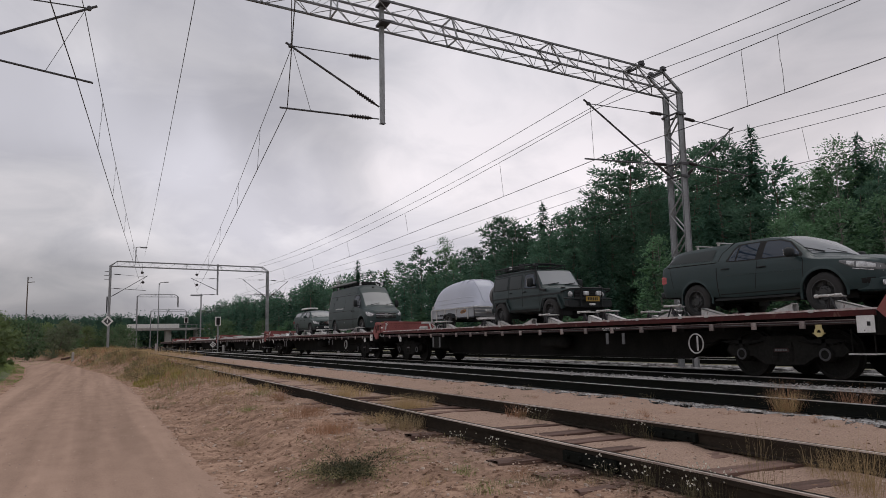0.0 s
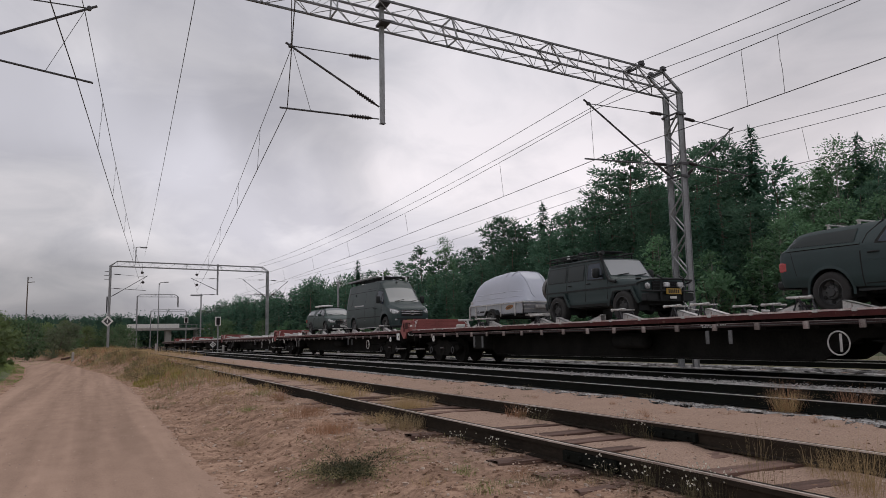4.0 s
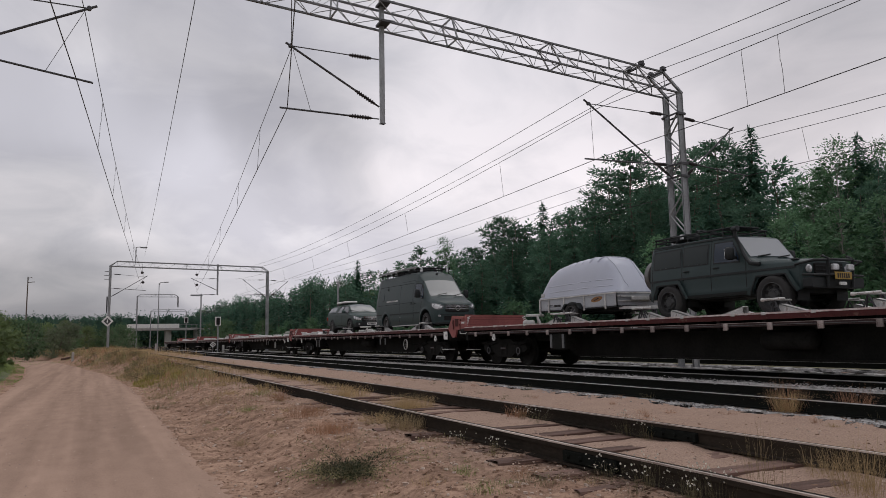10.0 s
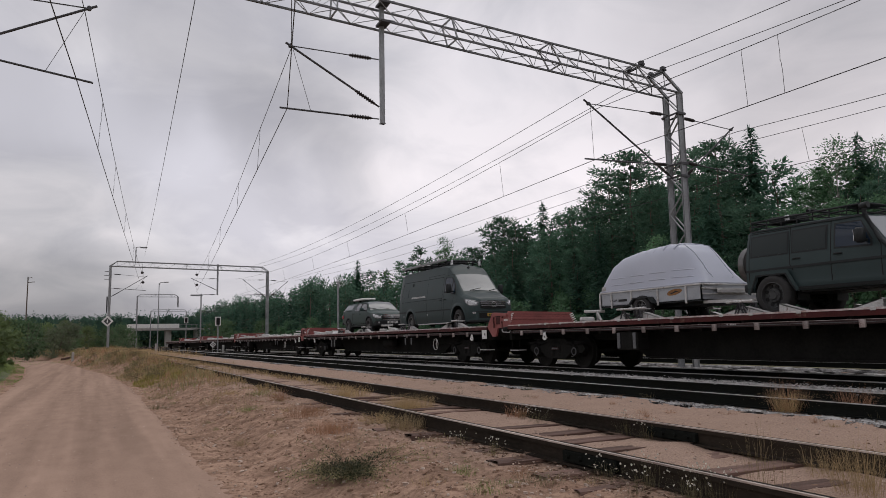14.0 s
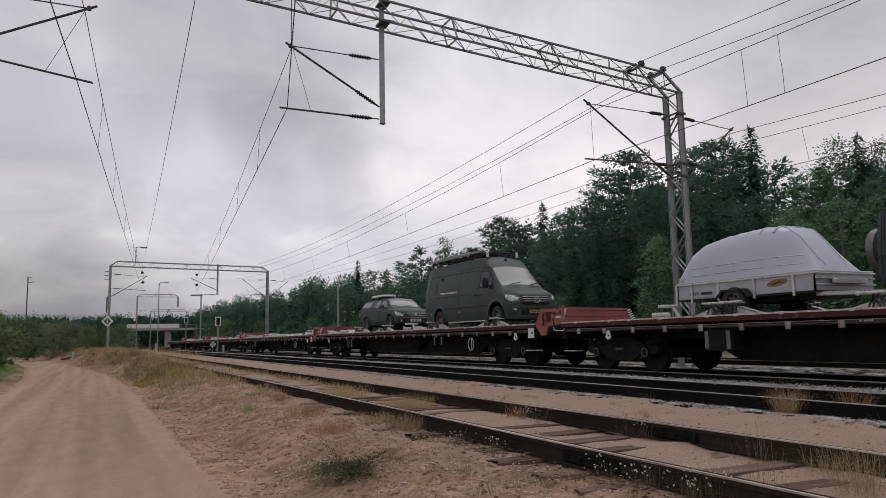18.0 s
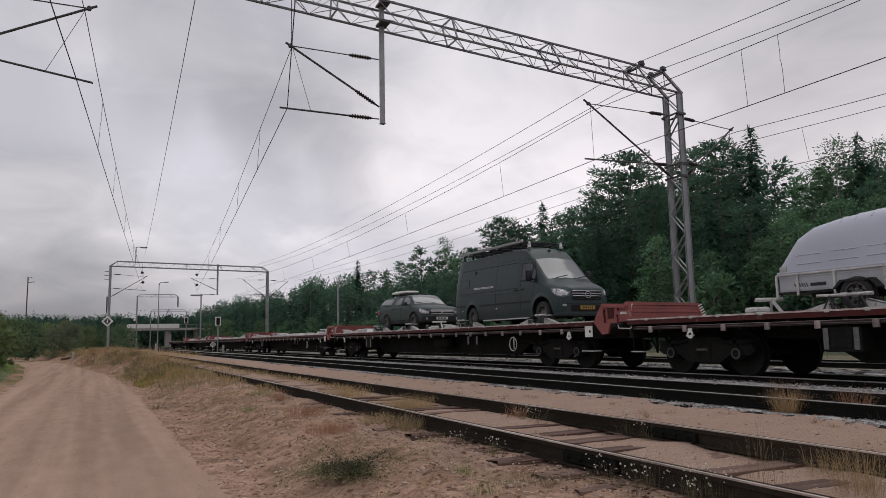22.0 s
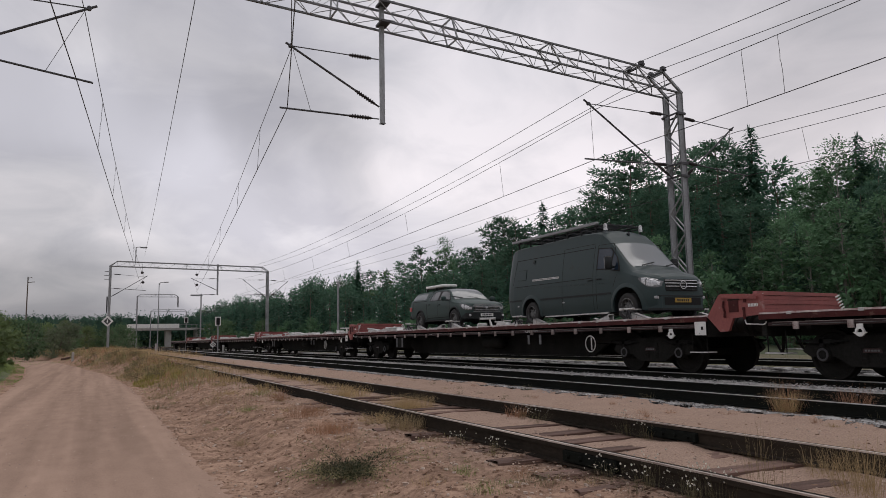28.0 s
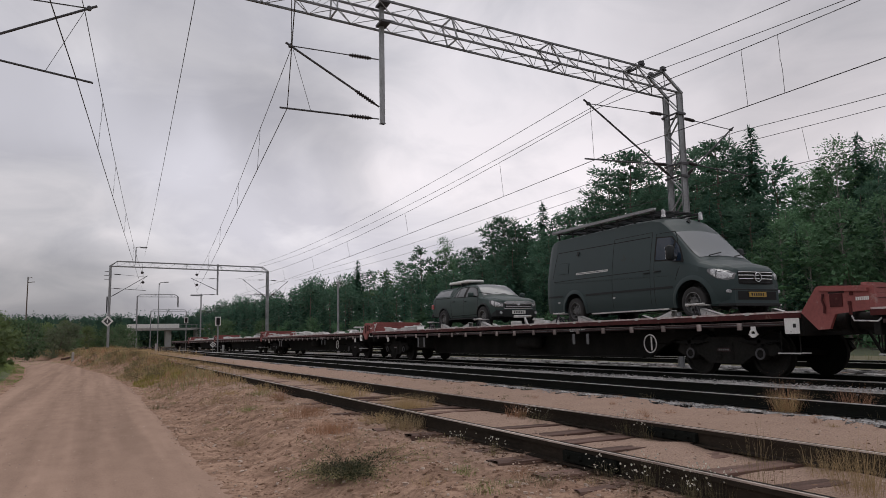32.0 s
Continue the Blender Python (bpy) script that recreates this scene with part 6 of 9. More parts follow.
    sh.patch(v, [(0.40, 1.105, 1.14), (0.72, 1.115, 1.425), (0.98, 1.125, 1.505), (1.47, 1.135, 1.525), (2.0, 1.15, 1.52), (2.09, 1.155, 1.45), (2.20, 1.165, 1.21)], GAP, "window_frame", 0.004, label="black window surround")
    sh.patch(v, [(0.47, 1.135, 1.165), (0.74, 1.14, 1.41), (0.99, 1.15, 1.48), (1.29, 1.155, 1.495)], side, "front_window", 0.010)
    sh.patch(v, [(1.45, 1.16, 1.50), (1.93, 1.17, 1.495)], side, "rear_window", 0.010)
    sh.patch(v, [(1.97, 1.172, 1.485), (2.04, 1.175, 1.43), (2.13, 1.185, 1.22)], side, "quarter_window", 0.010)
    sh.patch(v, [(2.58, 1.235, 1.485), (3.30, 1.255, 1.48), (3.66, 1.262, 1.465), (3.90, 1.27, 1.33)], back, "canopy_window", 0.010)
    sh.seam(v, [(2.16, 1.585), (2.38, 1.36), (2.46, 1.04), (2.44, 0.62), (2.43, 0.44)], 0.022)
    sh.seam(v, [(2.47, 1.175), (4.03, 1.20)], 0.016, "canopy_joint")
    # rim strip in lighter paint puts the canopy edge's highlight into colour
    sh.seam(v, [(2.47, 1.198), (4.00, 1.222)], 0.026, "canopy_rim", GREY_PAINT, lift=0.014)
    sh.seam(v, [(1.40, 1.14), (1.41, 1.03), (1.50, 0.44)], 0.013)
    sh.seam(v, [(0.38, 0.46), (0.37, 1.02), (0.42, 1.10)], 0.013)
    sh.seam(v, [(0.42, 0.49), (2.40, 0.49)], 0.02, "sill_gap")
    sh.seam(v, [(0.42, 0.86), (2.40, 0.90)], 0.03, "body_crease", paint, lift=0.006)
    sh.seam(v, [(3.72, 0.60), (3.86, 1.17)], 0.010, "bed_gap")
    handle(v, sh, 1.30, 0.98)
    handle(v, sh, 2.22, 1.02)
    for s in (-1, 1):
        mirror(v, 0.86, 0.52, 1.18, s, TRIM if modern else paint, 0.17, 0.2)
        Mesh().box(s * 0.87 - 0.05, s * 0.87 + 0.05, 0.55, 2.55, 0.36, 0.40, 0.015).done("side_step", TRIM, v)
    # nose
    Mesh().prism([(-0.80, n - 0.86), (-0.6, n - 1.02), (0.6, n - 1.02), (0.80, n - 0.86), (0.84, n - 0.62), (-0.84, n - 0.62)], 0.36, 0.60, 0.03).done("front_bumper", TRIM if not modern else paint, v)
    g = Mesh().box(-0.52, 0.52, n - 1.005, n - 0.96, 0.64, 0.90 + hz, 0.02)
    gr = g.done("grille", GAP, v)
    sl = Mesh()
    for z in (0.70, 0.78, 0.86):
        sl.box(-0.5, 0.5, n - 1.018, n - 1.0, z, z + 0.022, 0.006)
    sl.done("grille_bars", TRIM if modern else CHROME, gr)
    fr = Mesh().box(-0.56, 0.56, n - 1.02, n - 0.985, 0.895 + hz, 0.925 + hz, 0.01).box(-0.56, 0.56, n - 1.02, n - 0.985, 0.63, 0.65, 0.008)
    fr.done("grille_surround", CHROME if not modern else TRIM, gr)
    Mesh().turned((0, n - 1.015, 0.79), (0, -1, 0), [(0, 0.06), (0.012, 0.055), (0.012, 0.035)], 16).done("nose_badge", CHROME, gr)
    plate(v, -0.26, 0.26, n - 1.025, 0.46, 0.57, WHITE if not modern else PLATE_YELLOW)
    for s in (-1, 1):
        Mesh().turned((s * 0.68, n - 1.0, 0.50), (0, -1, 0), [(0, 0.05), (0.02, 0.045)], 12).done("fog_light", LAMP_GLASS, v)
        rl = Mesh().box(min(s * 0.80, s * 0.905), max(s * 0.80, s * 0.905), 3.95, 4.14, 0.82, 1.0, 0.02)
        rl.done("tail_light", RED_LENS, v, "red tail light")
    lamp = [(-0.975, 0.73, 0.82), (-0.93, 0.72, 0.845), (-0.80, 0.74, 0.885), (-0.58, 0.79, 0.925), (-0.36, 0.895, 0.94)] if modern else [(-0.858, 0.68, 0.81), (-0.82, 0.67, 0.85), (-0.70, 0.69, 0.90), (-0.55, 0.76, 0.93), (-0.44, 0.84, 0.935)]
    sh.patch(v, lamp, HOUSING, "headlight", label="headlight in a dark housing")
    if modern:
        sh.patch(v, [(-0.95, 0.755, 0.815), (-0.80, 0.765, 0.868), (-0.66, 0.79, 0.892)], LAMP_GLASS, "main_beam", 0.016, label="clear lens")
        sh.patch(v, [(-0.63, 0.80, 0.895), (-0.50, 0.845, 0.915)], LAMP_GLASS, "dipped_beam", 0.016, label="clear lens")
        sh.patch(v, [(-0.965, 0.70, 0.712), (-0.60, 0.765, 0.777)], CHROME, "lamp_strip", 0.014)
        sh.patch(v, [(-0.90, 0.48, 0.60), (-0.72, 0.50, 0.585)], GAP, "bumper_recess", 0.006)
    else:
        sh.patch(v, [(-0.85, 0.70, 0.80), (-0.72, 0.71, 0.88), (-0.55, 0.79, 0.92)], LAMP_GLASS, "main_beam", 0.016, label="clear lens")
    Mesh().box(-0.85, 0.85, 4.05, 4.26, 0.50, 0.66, 0.04).done("rear_bumper", TRIM, v)
    for x0 in (-0.35, 0.3):
        Mesh().tube([(x0, 0.30, 1.20), (x0 - 0.45, 0.40, 1.265)], 0.012, 5).done("wiper", TRIM, v)
    if modern:
        for y in (2.62, 3.22):
            Mesh().beam((-0.66, y, 1.635), (0.66, y, 1.635), 0.06, 0.025).beam((-0.62, y, 1.54), (-0.62, y, 1.635), 0.04).beam((0.62, y, 1.54), (0.62, y, 1.635), 0.04).done("roof_bar", PALE_STEEL, v, "pale roof bar")
    else:
        for y in (2.0, 2.9):
            Mesh().beam((-0.66, y, 1.68), (0.66, y, 1.68), 0.05, 0.03).beam((-0.62, y, 1.56), (-0.62, y, 1.68), 0.04).beam((0.62, y, 1.56), (0.62, y, 1.68), 0.04).done("roof_bar", TRIM, v)
        Mesh().box(-0.62, 0.05, 1.5, 3.1, 1.695, 1.80, 0.035).done("roof_box", WHITE, v, "flat pale box on the roof", smooth=50)
    return v


def panel_van():
    v = thing("panel_van", "dark green high-roof panel van with roof rack, on a wagon", "van", "vehicles on the train")
    wb, r = 4.325, 0.36
    ar = [(0, r + 0.01, 0.50), (wb, r + 0.01, 0.47)]
    keys = [
        (-0.88, 0.42, 0.50, 0.56, 0.58, 0.86, 0.52, 0.98, 0.42, 0.03),
        (-0.82, 0.34, 0.70, 0.56, 0.76, 0.92, 0.72, 1.05, 0.56, 0.04),
        (-0.67, 0.30, 0.84, 0.58, 0.89, 1.00, 0.85, 1.13, 0.68, 0.05),
        (-0.43, 0.28, 0.92, 0.60, 0.955, 1.08, 0.915, 1.19, 0.77, 0.05),
        (-0.14, 0.28, 0.94, 0.62, 0.98, 1.16, 0.94, 1.27, 0.81, 0.055),
        (0.18, 0.28, 0.95, 0.62, 0.995, 1.24, 0.96, 1.52, 0.80, 0.065),
        (0.65, 0.28, 0.95, 0.64, 0.995, 1.32, 0.965, 2.0, 0.765, 0.07),
        (0.89, 0.28, 0.95, 0.64, 0.995, 1.34, 0.965, 2.21, 0.75, 0.08),
        (1.10, 0.28, 0.95, 0.64, 0.995, 1.34, 0.965, 2.36, 0.755, 0.10),
        (1.42, 0.28, 0.95, 0.64, 0.995, 1.34, 0.965, 2.42, 0.76, 0.11),
        (2.20, 0.28, 0.95, 0.64, 0.995, 1.34, 0.965, 2.45, 0.77, 0.11),
        (5.30, 0.30, 0.95, 0.64, 0.99, 1.34, 0.96, 2.43, 0.77, 0.10),
        (5.55, 0.32, 0.93, 0.64, 0.97, 1.34, 0.94, 2.38, 0.75, 0.09),
        (5.70, 0.36, 0.88, 0.64, 0.92, 1.34, 0.90, 2.28, 0.72, 0.06),
    ]
    sh = Shell(keys, ar)
    sh.build(v, GREEN_PAINT)
    under_body(v, 0.96, -0.9, 5.6, 0.26, 1.0, ar)
    for wy, wz, R in ar:
        arch_flare(v, sh, wy, wz, R, 0.10, GREEN_PAINT, 0.02, 1.12)
    for x in (-1, 1):
        for y in (0, wb):
            wheel(v, x * 0.865, y, r, 0.235, x, RIM_GREY, 8)
    sh.screen(v, -0.02, 0.68, 0.90, SCREEN, "windscreen")
    sh.patch(v, [(0.24, 1.28, 1.33), (0.42, 1.31, 1.67), (0.68, 1.36, 1.95), (1.16, 1.40, 1.985)], GAP, "window_frame", 0.004, label="black window surround")
    sh.patch(v, [(0.32, 1.33, 1.40), (0.45, 1.345, 1.67), (0.56, 1.36, 1.80)], SIDE_GLASS, "quarter_window", 0.010)
    sh.patch(v, [(0.61, 1.385, 1.84), (0.72, 1.40, 1.93), (1.12, 1.43, 1.95)], SIDE_GLASS, "door_window", 0.010)
    sh.seam(v, [(1.16, 0.36), (1.17, 2.06), (0.62, 2.06)], 0.014)
    sh.seam(v, [(0.48, 0.9), (0.30, 1.30), (0.38, 1.42), (0.62, 2.06)], 0.012)
    sh.seam(v, [(1.30, 0.36), (1.30, 2.12), (2.70, 2.12)], 0.012)
    sh.seam(v, [(2.70, 2.12), (2.70, 0.36)], 0.012)
    sh.seam(v, [(1.36, 2.01), (5.22, 2.05), (5.36, 1.30)], 0.02, "pressed_line")
    sh.seam(v, [(0.60, 1.03), (1.37, 1.06), (5.46, 1.20)], 0.03, "crease", lift=0.010, mat=GREEN_PAINT)
    sh.seam(v, [(0.56, 0.75), (3.80, 0.77)], 0.05, "side_moulding", TRIM, lift=0.012)
    sh.seam(v, [(4.85, 0.79), (5.6, 0.80)], 0.05, "side_moulding", TRIM, lift=0.012)
    sh.seam(v, [(1.32, 1.20), (5.3, 1.22)], 0.016, "slide_rail")
    sh.seam(v, [(2.87, 1.35), (4.25, 1.37)], 0.055, "side_stripe", PALE_STEEL, lift=0.006, label="pale bar along the flank")
    sh.seam(v, [(2.92, 1.35), (4.20, 1.37)], 0.012, "side_stripe_line", GREEN_PAINT, lift=0.009)
    sh.panel(v, [(4.62, 1.42), (5.05, 1.42), (5.05, 1.72), (4.62, 1.72)], GREEN_PAINT, "side_hatch", 0.012)
    sh.seam(v, [(4.62, 1.42), (5.05, 1.42), (5.05, 1.72), (4.62, 1.72)], 0.016, "hatch_gap", closed=True, lift=0.006)
    sh.panel(v, [(4.18, 1.86), (4.27, 1.88), (4.24, 1.99), (4.16, 1.97)], TRIM, "side_lamp", 0.03)
    for y in (2.6, 5.0):
        sh.panel(v, [(y, 0.60), (y + 0.08, 0.60), (y + 0.08, 0.64), (y, 0.64)], LAMP_GLASS, "marker_light", 0.012)
    handle(v, sh, 1.05, 1.15, 0.22)
    handle(v, sh, 1.42, 1.14, 0.22)
    for s in (-1, 1):
        mirror(v, 0.93, 0.46, 1.52, s, TRIM, 0.34, 0.2, 0.08)
        Mesh().box(s * 0.93 - 0.06, s * 0.93 + 0.06, 0.75, 3.6, 0.24, 0.275, 0.012).done("side_step", PALE_STEEL, v, "pale step bar under the sill")
        a, b = sorted((s * 0.80, s * 0.90))
        Mesh().box(a, b, 5.60, 5.73, 0.80, 1.30, 0.025).done("tail_light", RED_LENS, v, "upright tail light")
        Mesh().box(min(s * 0.66, s * 0.8), max(s * 0.66, s * 0.8), -0.845, -0.78, 0.53, 0.60, 0.015).done("fog_light", LAMP_GLASS, v)
    sh.patch(v, [(-0.86, 0.83, 0.95), (-0.80, 0.80, 1.0), (-0.67, 0.83, 1.045), (-0.50, 0.93, 1.075), (-0.42, 1.01, 1.07)], HOUSING, "headlight", label="headlight in a dark housing")
    sh.patch(v, [(-0.845, 0.855, 0.94), (-0.74, 0.835, 1.0), (-0.64, 0.865, 1.03)], LAMP_GLASS, "main_beam", 0.017, label="clear lens")
    sh.patch(v, [(-0.61, 0.885, 1.035), (-0.50, 0.95, 1.06)], LAMP_GLASS, "side_beam", 0.017, label="clear lens")
    gr = Mesh().prism([(-0.52, -0.88), (-0.3, -0.92), (0.3, -0.92), (0.52, -0.88), (0.52, -0.82), (-0.52, -0.82)], 0.72, 1.0, 0.02).done("grille", GAP, v)
    for z, w in ((0.755, 0.46), (0.83, 0.50), (0.905, 0.52), (0.975, 0.52)):
        Mesh().prism([(-w, -0.885), (-0.3, -0.932), (0.3, -0.932), (w, -0.885), (w, -0.85), (-w, -0.85)], z - 0.010, z + 0.010, 0.004).done("grille_bar", CHROME if z > 0.8 else TRIM, gr)
    Mesh().turned((0, -0.935, 0.865), (0, -1, 0), [(0, 0.108), (0.02, 0.104), (0.02, 0.088), (0, 0.084)], 28, close=True).done("nose_badge", CHROME, gr, smooth=40)
    Mesh().prism([(-0.86, -0.66), (-0.66, -0.89), (0.66, -0.89), (0.86, -0.66), (0.93, -0.50), (-0.93, -0.50)], 0.27, 0.62, 0.03).done("front_bumper", GREEN_PAINT, v, "dark moulded bumper")
    Mesh().prism([(-0.87, -0.67), (-0.67, -0.90), (0.67, -0.90), (0.87, -0.67), (0.85, -0.60), (-0.85, -0.60)], 0.585, 0.615, 0.008).done("bumper_strip", TRIM, v)
    Mesh().prism([(-0.89, -0.66), (-0.67, -0.915), (0.67, -0.915), (0.89, -0.66), (0.85, -0.60), (-0.85, -0.60)], 0.25, 0.31, 0.008).done("lower_lip", TRIM, v)
    Mesh().prism([(-0.58, -0.90), (0.58, -0.90), (0.54, -0.88), (-0.54, -0.88)], 0.38, 0.56).done("air_intake", GAP, v)
    plate(v, -0.26, 0.26, -0.905, 0.44, 0.55, PLATE_YELLOW)
    Mesh().box(-0.86, 0.86, 5.60, 5.80, 0.34, 0.56, 0.03).done("rear_bumper", TRIM, v)
    Mesh().turned((0.02, 1.0, 2.36), (0, -0.8, 0.4), [(0, 0.05), (0.06, 0.045)], 10).done("roof_sensor", TRIM, v)
    for x0 in (-0.5, 0.3):
        Mesh().tube([(x0, -0.10, 1.42), (x0 + 0.5, 0.02, 1.52)], 0.014, 5).done("wiper", TRIM, v)
    # rack: side rails on posts, cross bars, an awning box along the near side
    for s in (-1, 1):
        Mesh().tube([(s * 0.78, 1.25, 2.68), (s * 0.78, 5.35, 2.68)], 0.028, 8).done("rack_rail", TRIM, v)
        Mesh().tube([(s * 0.76, 1.25, 2.60), (s * 0.76, 5.35, 2.60)], 0.018, 8).done("rack_rail", TRIM, v)
    for k in range(7):
        y = 1.35 + k * 0.65
        b = Mesh().beam((-0.8, y, 2.64), (0.8, y, 2.64), 0.05, 0.035)
        for s in (-1, 1):
            b.beam((s * 0.75, y, 2.44), (s * 0.77, y, 2.66), 0.04)
        b.done("rack_bar", TRIM, v)
    Mesh().box(-0.90, -0.80, 1.15, 5.45, 2.63, 2.70, 0.02).done("awning_box", GALV, v, "long pale awning box")
    for k in range(5):
        Mesh().box(-0.45 + 0.2 * k, -0.33 + 0.2 * k, 1.3, 5.3, 2.665, 2.69).done("rack_slat", DARK_STEEL, v)
    for x in (-0.6, 0.6):
        Mesh().turned((x, 1.15, 2.48), (0, 0, 1), [(0, 0.06), (0.05, 0.06), (0.06, 0.05), (0.16, 0.05), (0.2, 0.02)], 12).done("beacon", LAMP_GLASS, v)
    return v


def boxy_offroader():
    v = thing("off_road_vehicle", "dark green boxy off-road vehicle with roof rack and bull bar", "off-road car", "vehicles on the train")
    wb, r = 2.85, 0.40
    ar = [(0, r, 0.49), (wb, r, 0.49)]
    keys = [
        (-0.62, 0.52, 0.70, 0.66, 0.72, 0.99, 0.70, 1.03, 0.64, 0.02),
        (-0.57, 0.48, 0.74, 0.66, 0.76, 1.00, 0.74, 1.05, 0.66, 0.03),
        (-0.38, 0.46, 0.75, 0.66, 0.77, 1.01, 0.75, 1.08, 0.66, 0.035),
        (0.50, 0.46, 0.75, 0.66, 0.77, 1.04, 0.75, 1.14, 0.68, 0.035),
        (0.60, 0.46, 0.76, 0.66, 0.775, 1.06, 0.76, 1.20, 0.72, 0.04),
        (0.96, 0.46, 0.76, 0.66, 0.775, 1.10, 0.765, 1.69, 0.675, 0.015),
        (1.03, 0.46, 0.76, 0.66, 0.775, 1.10, 0.765, 1.74, 0.66, 0.015),
        (1.40, 0.46, 0.76, 0.66, 0.775, 1.10, 0.765, 1.765, 0.655, 0.025),
        (3.22, 0.46, 0.76, 0.66, 0.775, 1.10, 0.765, 1.765, 0.655, 0.025),
        (3.44, 0.50, 0.75, 0.66, 0.765, 1.10, 0.755, 1.75, 0.645, 0.03),
        (3.52, 0.52, 0.74, 0.66, 0.755, 1.10, 0.745, 1.70, 0.625, 0.02),
    ]
    sh = Shell(keys, ar)
    sh.build(v, GREEN_PAINT)
    under_body(v, 0.76, -0.7, 3.4, 0.40, 1.0, ar)
    for wy in (0, wb):
        # angular flares
        sh.seam(v, [(wy + 0.60, 0.45), (wy + 0.40, 0.85), (wy - 0.34, 0.85), (wy - 0.55, 0.47)], 0.085, "arch_flare", GREEN_PAINT, lift=0.06)
        sh.seam(v, [(wy + 0.56, 0.45), (wy + 0.37, 0.81), (wy - 0.31, 0.81), (wy - 0.51, 0.47)], 0.03, "flare_lip", TRIM, lift=0.066)
    for x in (-1, 1):
        for y in (0, wb):
            wheel(v, x * 0.735, y, r, 0.26, x, RIM_DARK, 8, "dark steel rim")
    sh.screen(v, 0.625, 0.96, 0.92, BRIGHT_SCREEN, "windscreen", n=6)
    for cols, nm, gl in (([(0.84, 1.17, 1.24), (1.02, 1.18, 1.61), (1.50, 1.20, 1.615)], "front_window", SIDE_GLASS), ([(1.70, 1.21, 1.615), (2.40, 1.215, 1.615)], "rear_window", DARK_GLASS),
                         ([(2.53, 1.215, 1.61), (3.37, 1.22, 1.60)], "cargo_window", DARK_GLASS)):
        e = [(y + (-0.035 if i == 0 else 0.035 if i == len(cols) - 1 else 0), a - 0.03, b + 0.03) for i, (y, a, b) in enumerate(cols)]
        sh.patch(v, e, TRIM, "window_seal", 0.005, label="black rubber window seal")
        sh.patch(v, cols, gl, nm, 0.010)
    for lines in ([(1.60, 0.5), (1.60, 1.70)], [(0.66, 0.5), (0.66, 1.15), (0.96, 1.69)], [(2.465, 1.70), (2.465, 0.98), (2.40, 0.86)], [(3.44, 0.6), (3.44, 1.69)], [(2.46, 1.68), (3.40, 1.68)]):
        sh.seam(v, list(lines), 0.016)
    sh.seam(v, [(-0.5, 0.93), (3.50, 0.92)], 0.045, "rub_strip", TRIM, lift=0.02)
    sh.seam(v, [(0.5, 0.50), (2.35, 0.50)], 0.06, "side_step", TRIM, lift=0.05)
    sh.seam(v, [(0.99, 1.715), (3.42, 1.735)], 0.03, "drip_rail", TRIM, lift=0.025)
    handle(v, sh, 1.46, 1.08, 0.16)
    handle(v, sh, 2.32, 1.08, 0.16)
    for s in (-1, 1):
        mirror(v, 0.76, 0.90, 1.33, s, TRIM, 0.26, 0.2, 0.07)
        hood_lamp = Mesh().turned((s * 0.56, -0.625, 0.88), (0, -1, 0), [(0, 0.085), (0.02, 0.082), (0.035, 0.065), (0.04, 0.0)], 20)
        hood_lamp.done("headlight", LAMP_GLASS, v, "round headlight", smooth=50)
        a, b = sorted((s * 0.60, s * 0.72))
        Mesh().box(a, b, -0.50, -0.36, 1.06, 1.10, 0.02).done("indicator", TRIM, v)
        Mesh().box(min(s * 0.62, s * 0.74), max(s * 0.62, s * 0.74), 3.46, 3.54, 0.66, 0.82, 0.02).done("tail_light", RED_LENS, v)
    gr = Mesh().box(-0.42, 0.42, -0.655, -0.61, 0.74, 1.0, 0.02).done("grille", GAP, v)
    for z in (0.79, 0.86, 0.93):
        Mesh().box(-0.40, 0.40, -0.665, -0.65, z, z + 0.02).done("grille_bar", TRIM, gr)
    Mesh().box(-0.78, 0.78, -0.83, -0.62, 0.50, 0.70, 0.03).done("front_bumper", TRIM, v)
    Mesh().box(-0.76, 0.76, 3.46, 3.62, 0.50, 0.66, 0.03).done("rear_bumper", TRIM, v)
    # bull bar with two work lamps
    bb = Mesh()
    for s in (-1, 1):
        bb.tube([(s * 0.36, -0.86, 0.52), (s * 0.36, -0.90, 1.06), (s * 0.36, -0.79, 1.12)], 0.028, 8)
        bb.tube([(s * 0.36, -0.89, 1.03), (s * 0.70, -0.84, 1.02), (s * 0.80, -0.66, 0.98), (s * 0.80, -0.52, 0.96)], 0.024, 8)
        bb.tube([(s * 0.36, -0.88, 0.74), (s * 0.72, -0.84, 0.74), (s * 0.80, -0.66, 0.76)], 0.024, 8)
    bb.tube([(-0.36, -0.89, 1.04), (0.36, -0.89, 1.04)], 0.028, 8).tube([(-0.36, -0.88, 0.74), (0.36, -0.88, 0.74)], 0.024, 8)
    bar = bb.done("bull_bar", TRIM, v, "black tubular bull bar", smooth=50)
    for s in (-1, 1):
        Mesh().box(s * 0.22 - 0.09, s * 0.22 + 0.09, -0.97, -0.89, 0.83, 0.95, 0.02).done("work_lamp", LAMP_GLASS, bar, "square auxiliary lamp")
    plate(v, -0.24, 0.24, -0.93, 0.66, 0.80, PLATE_YELLOW)
    Mesh().box(-0.1, 0.1, -0.93, -0.89, 0.55, 0.61, 0.01).done("small_plate", WHITE, v)
    for x0 in (-0.45, 0.15):
        Mesh().tube([(x0, 0.60, 1.26), (x0 + 0.4, 0.63, 1.32)], 0.013, 5).done("wiper", TRIM, v)
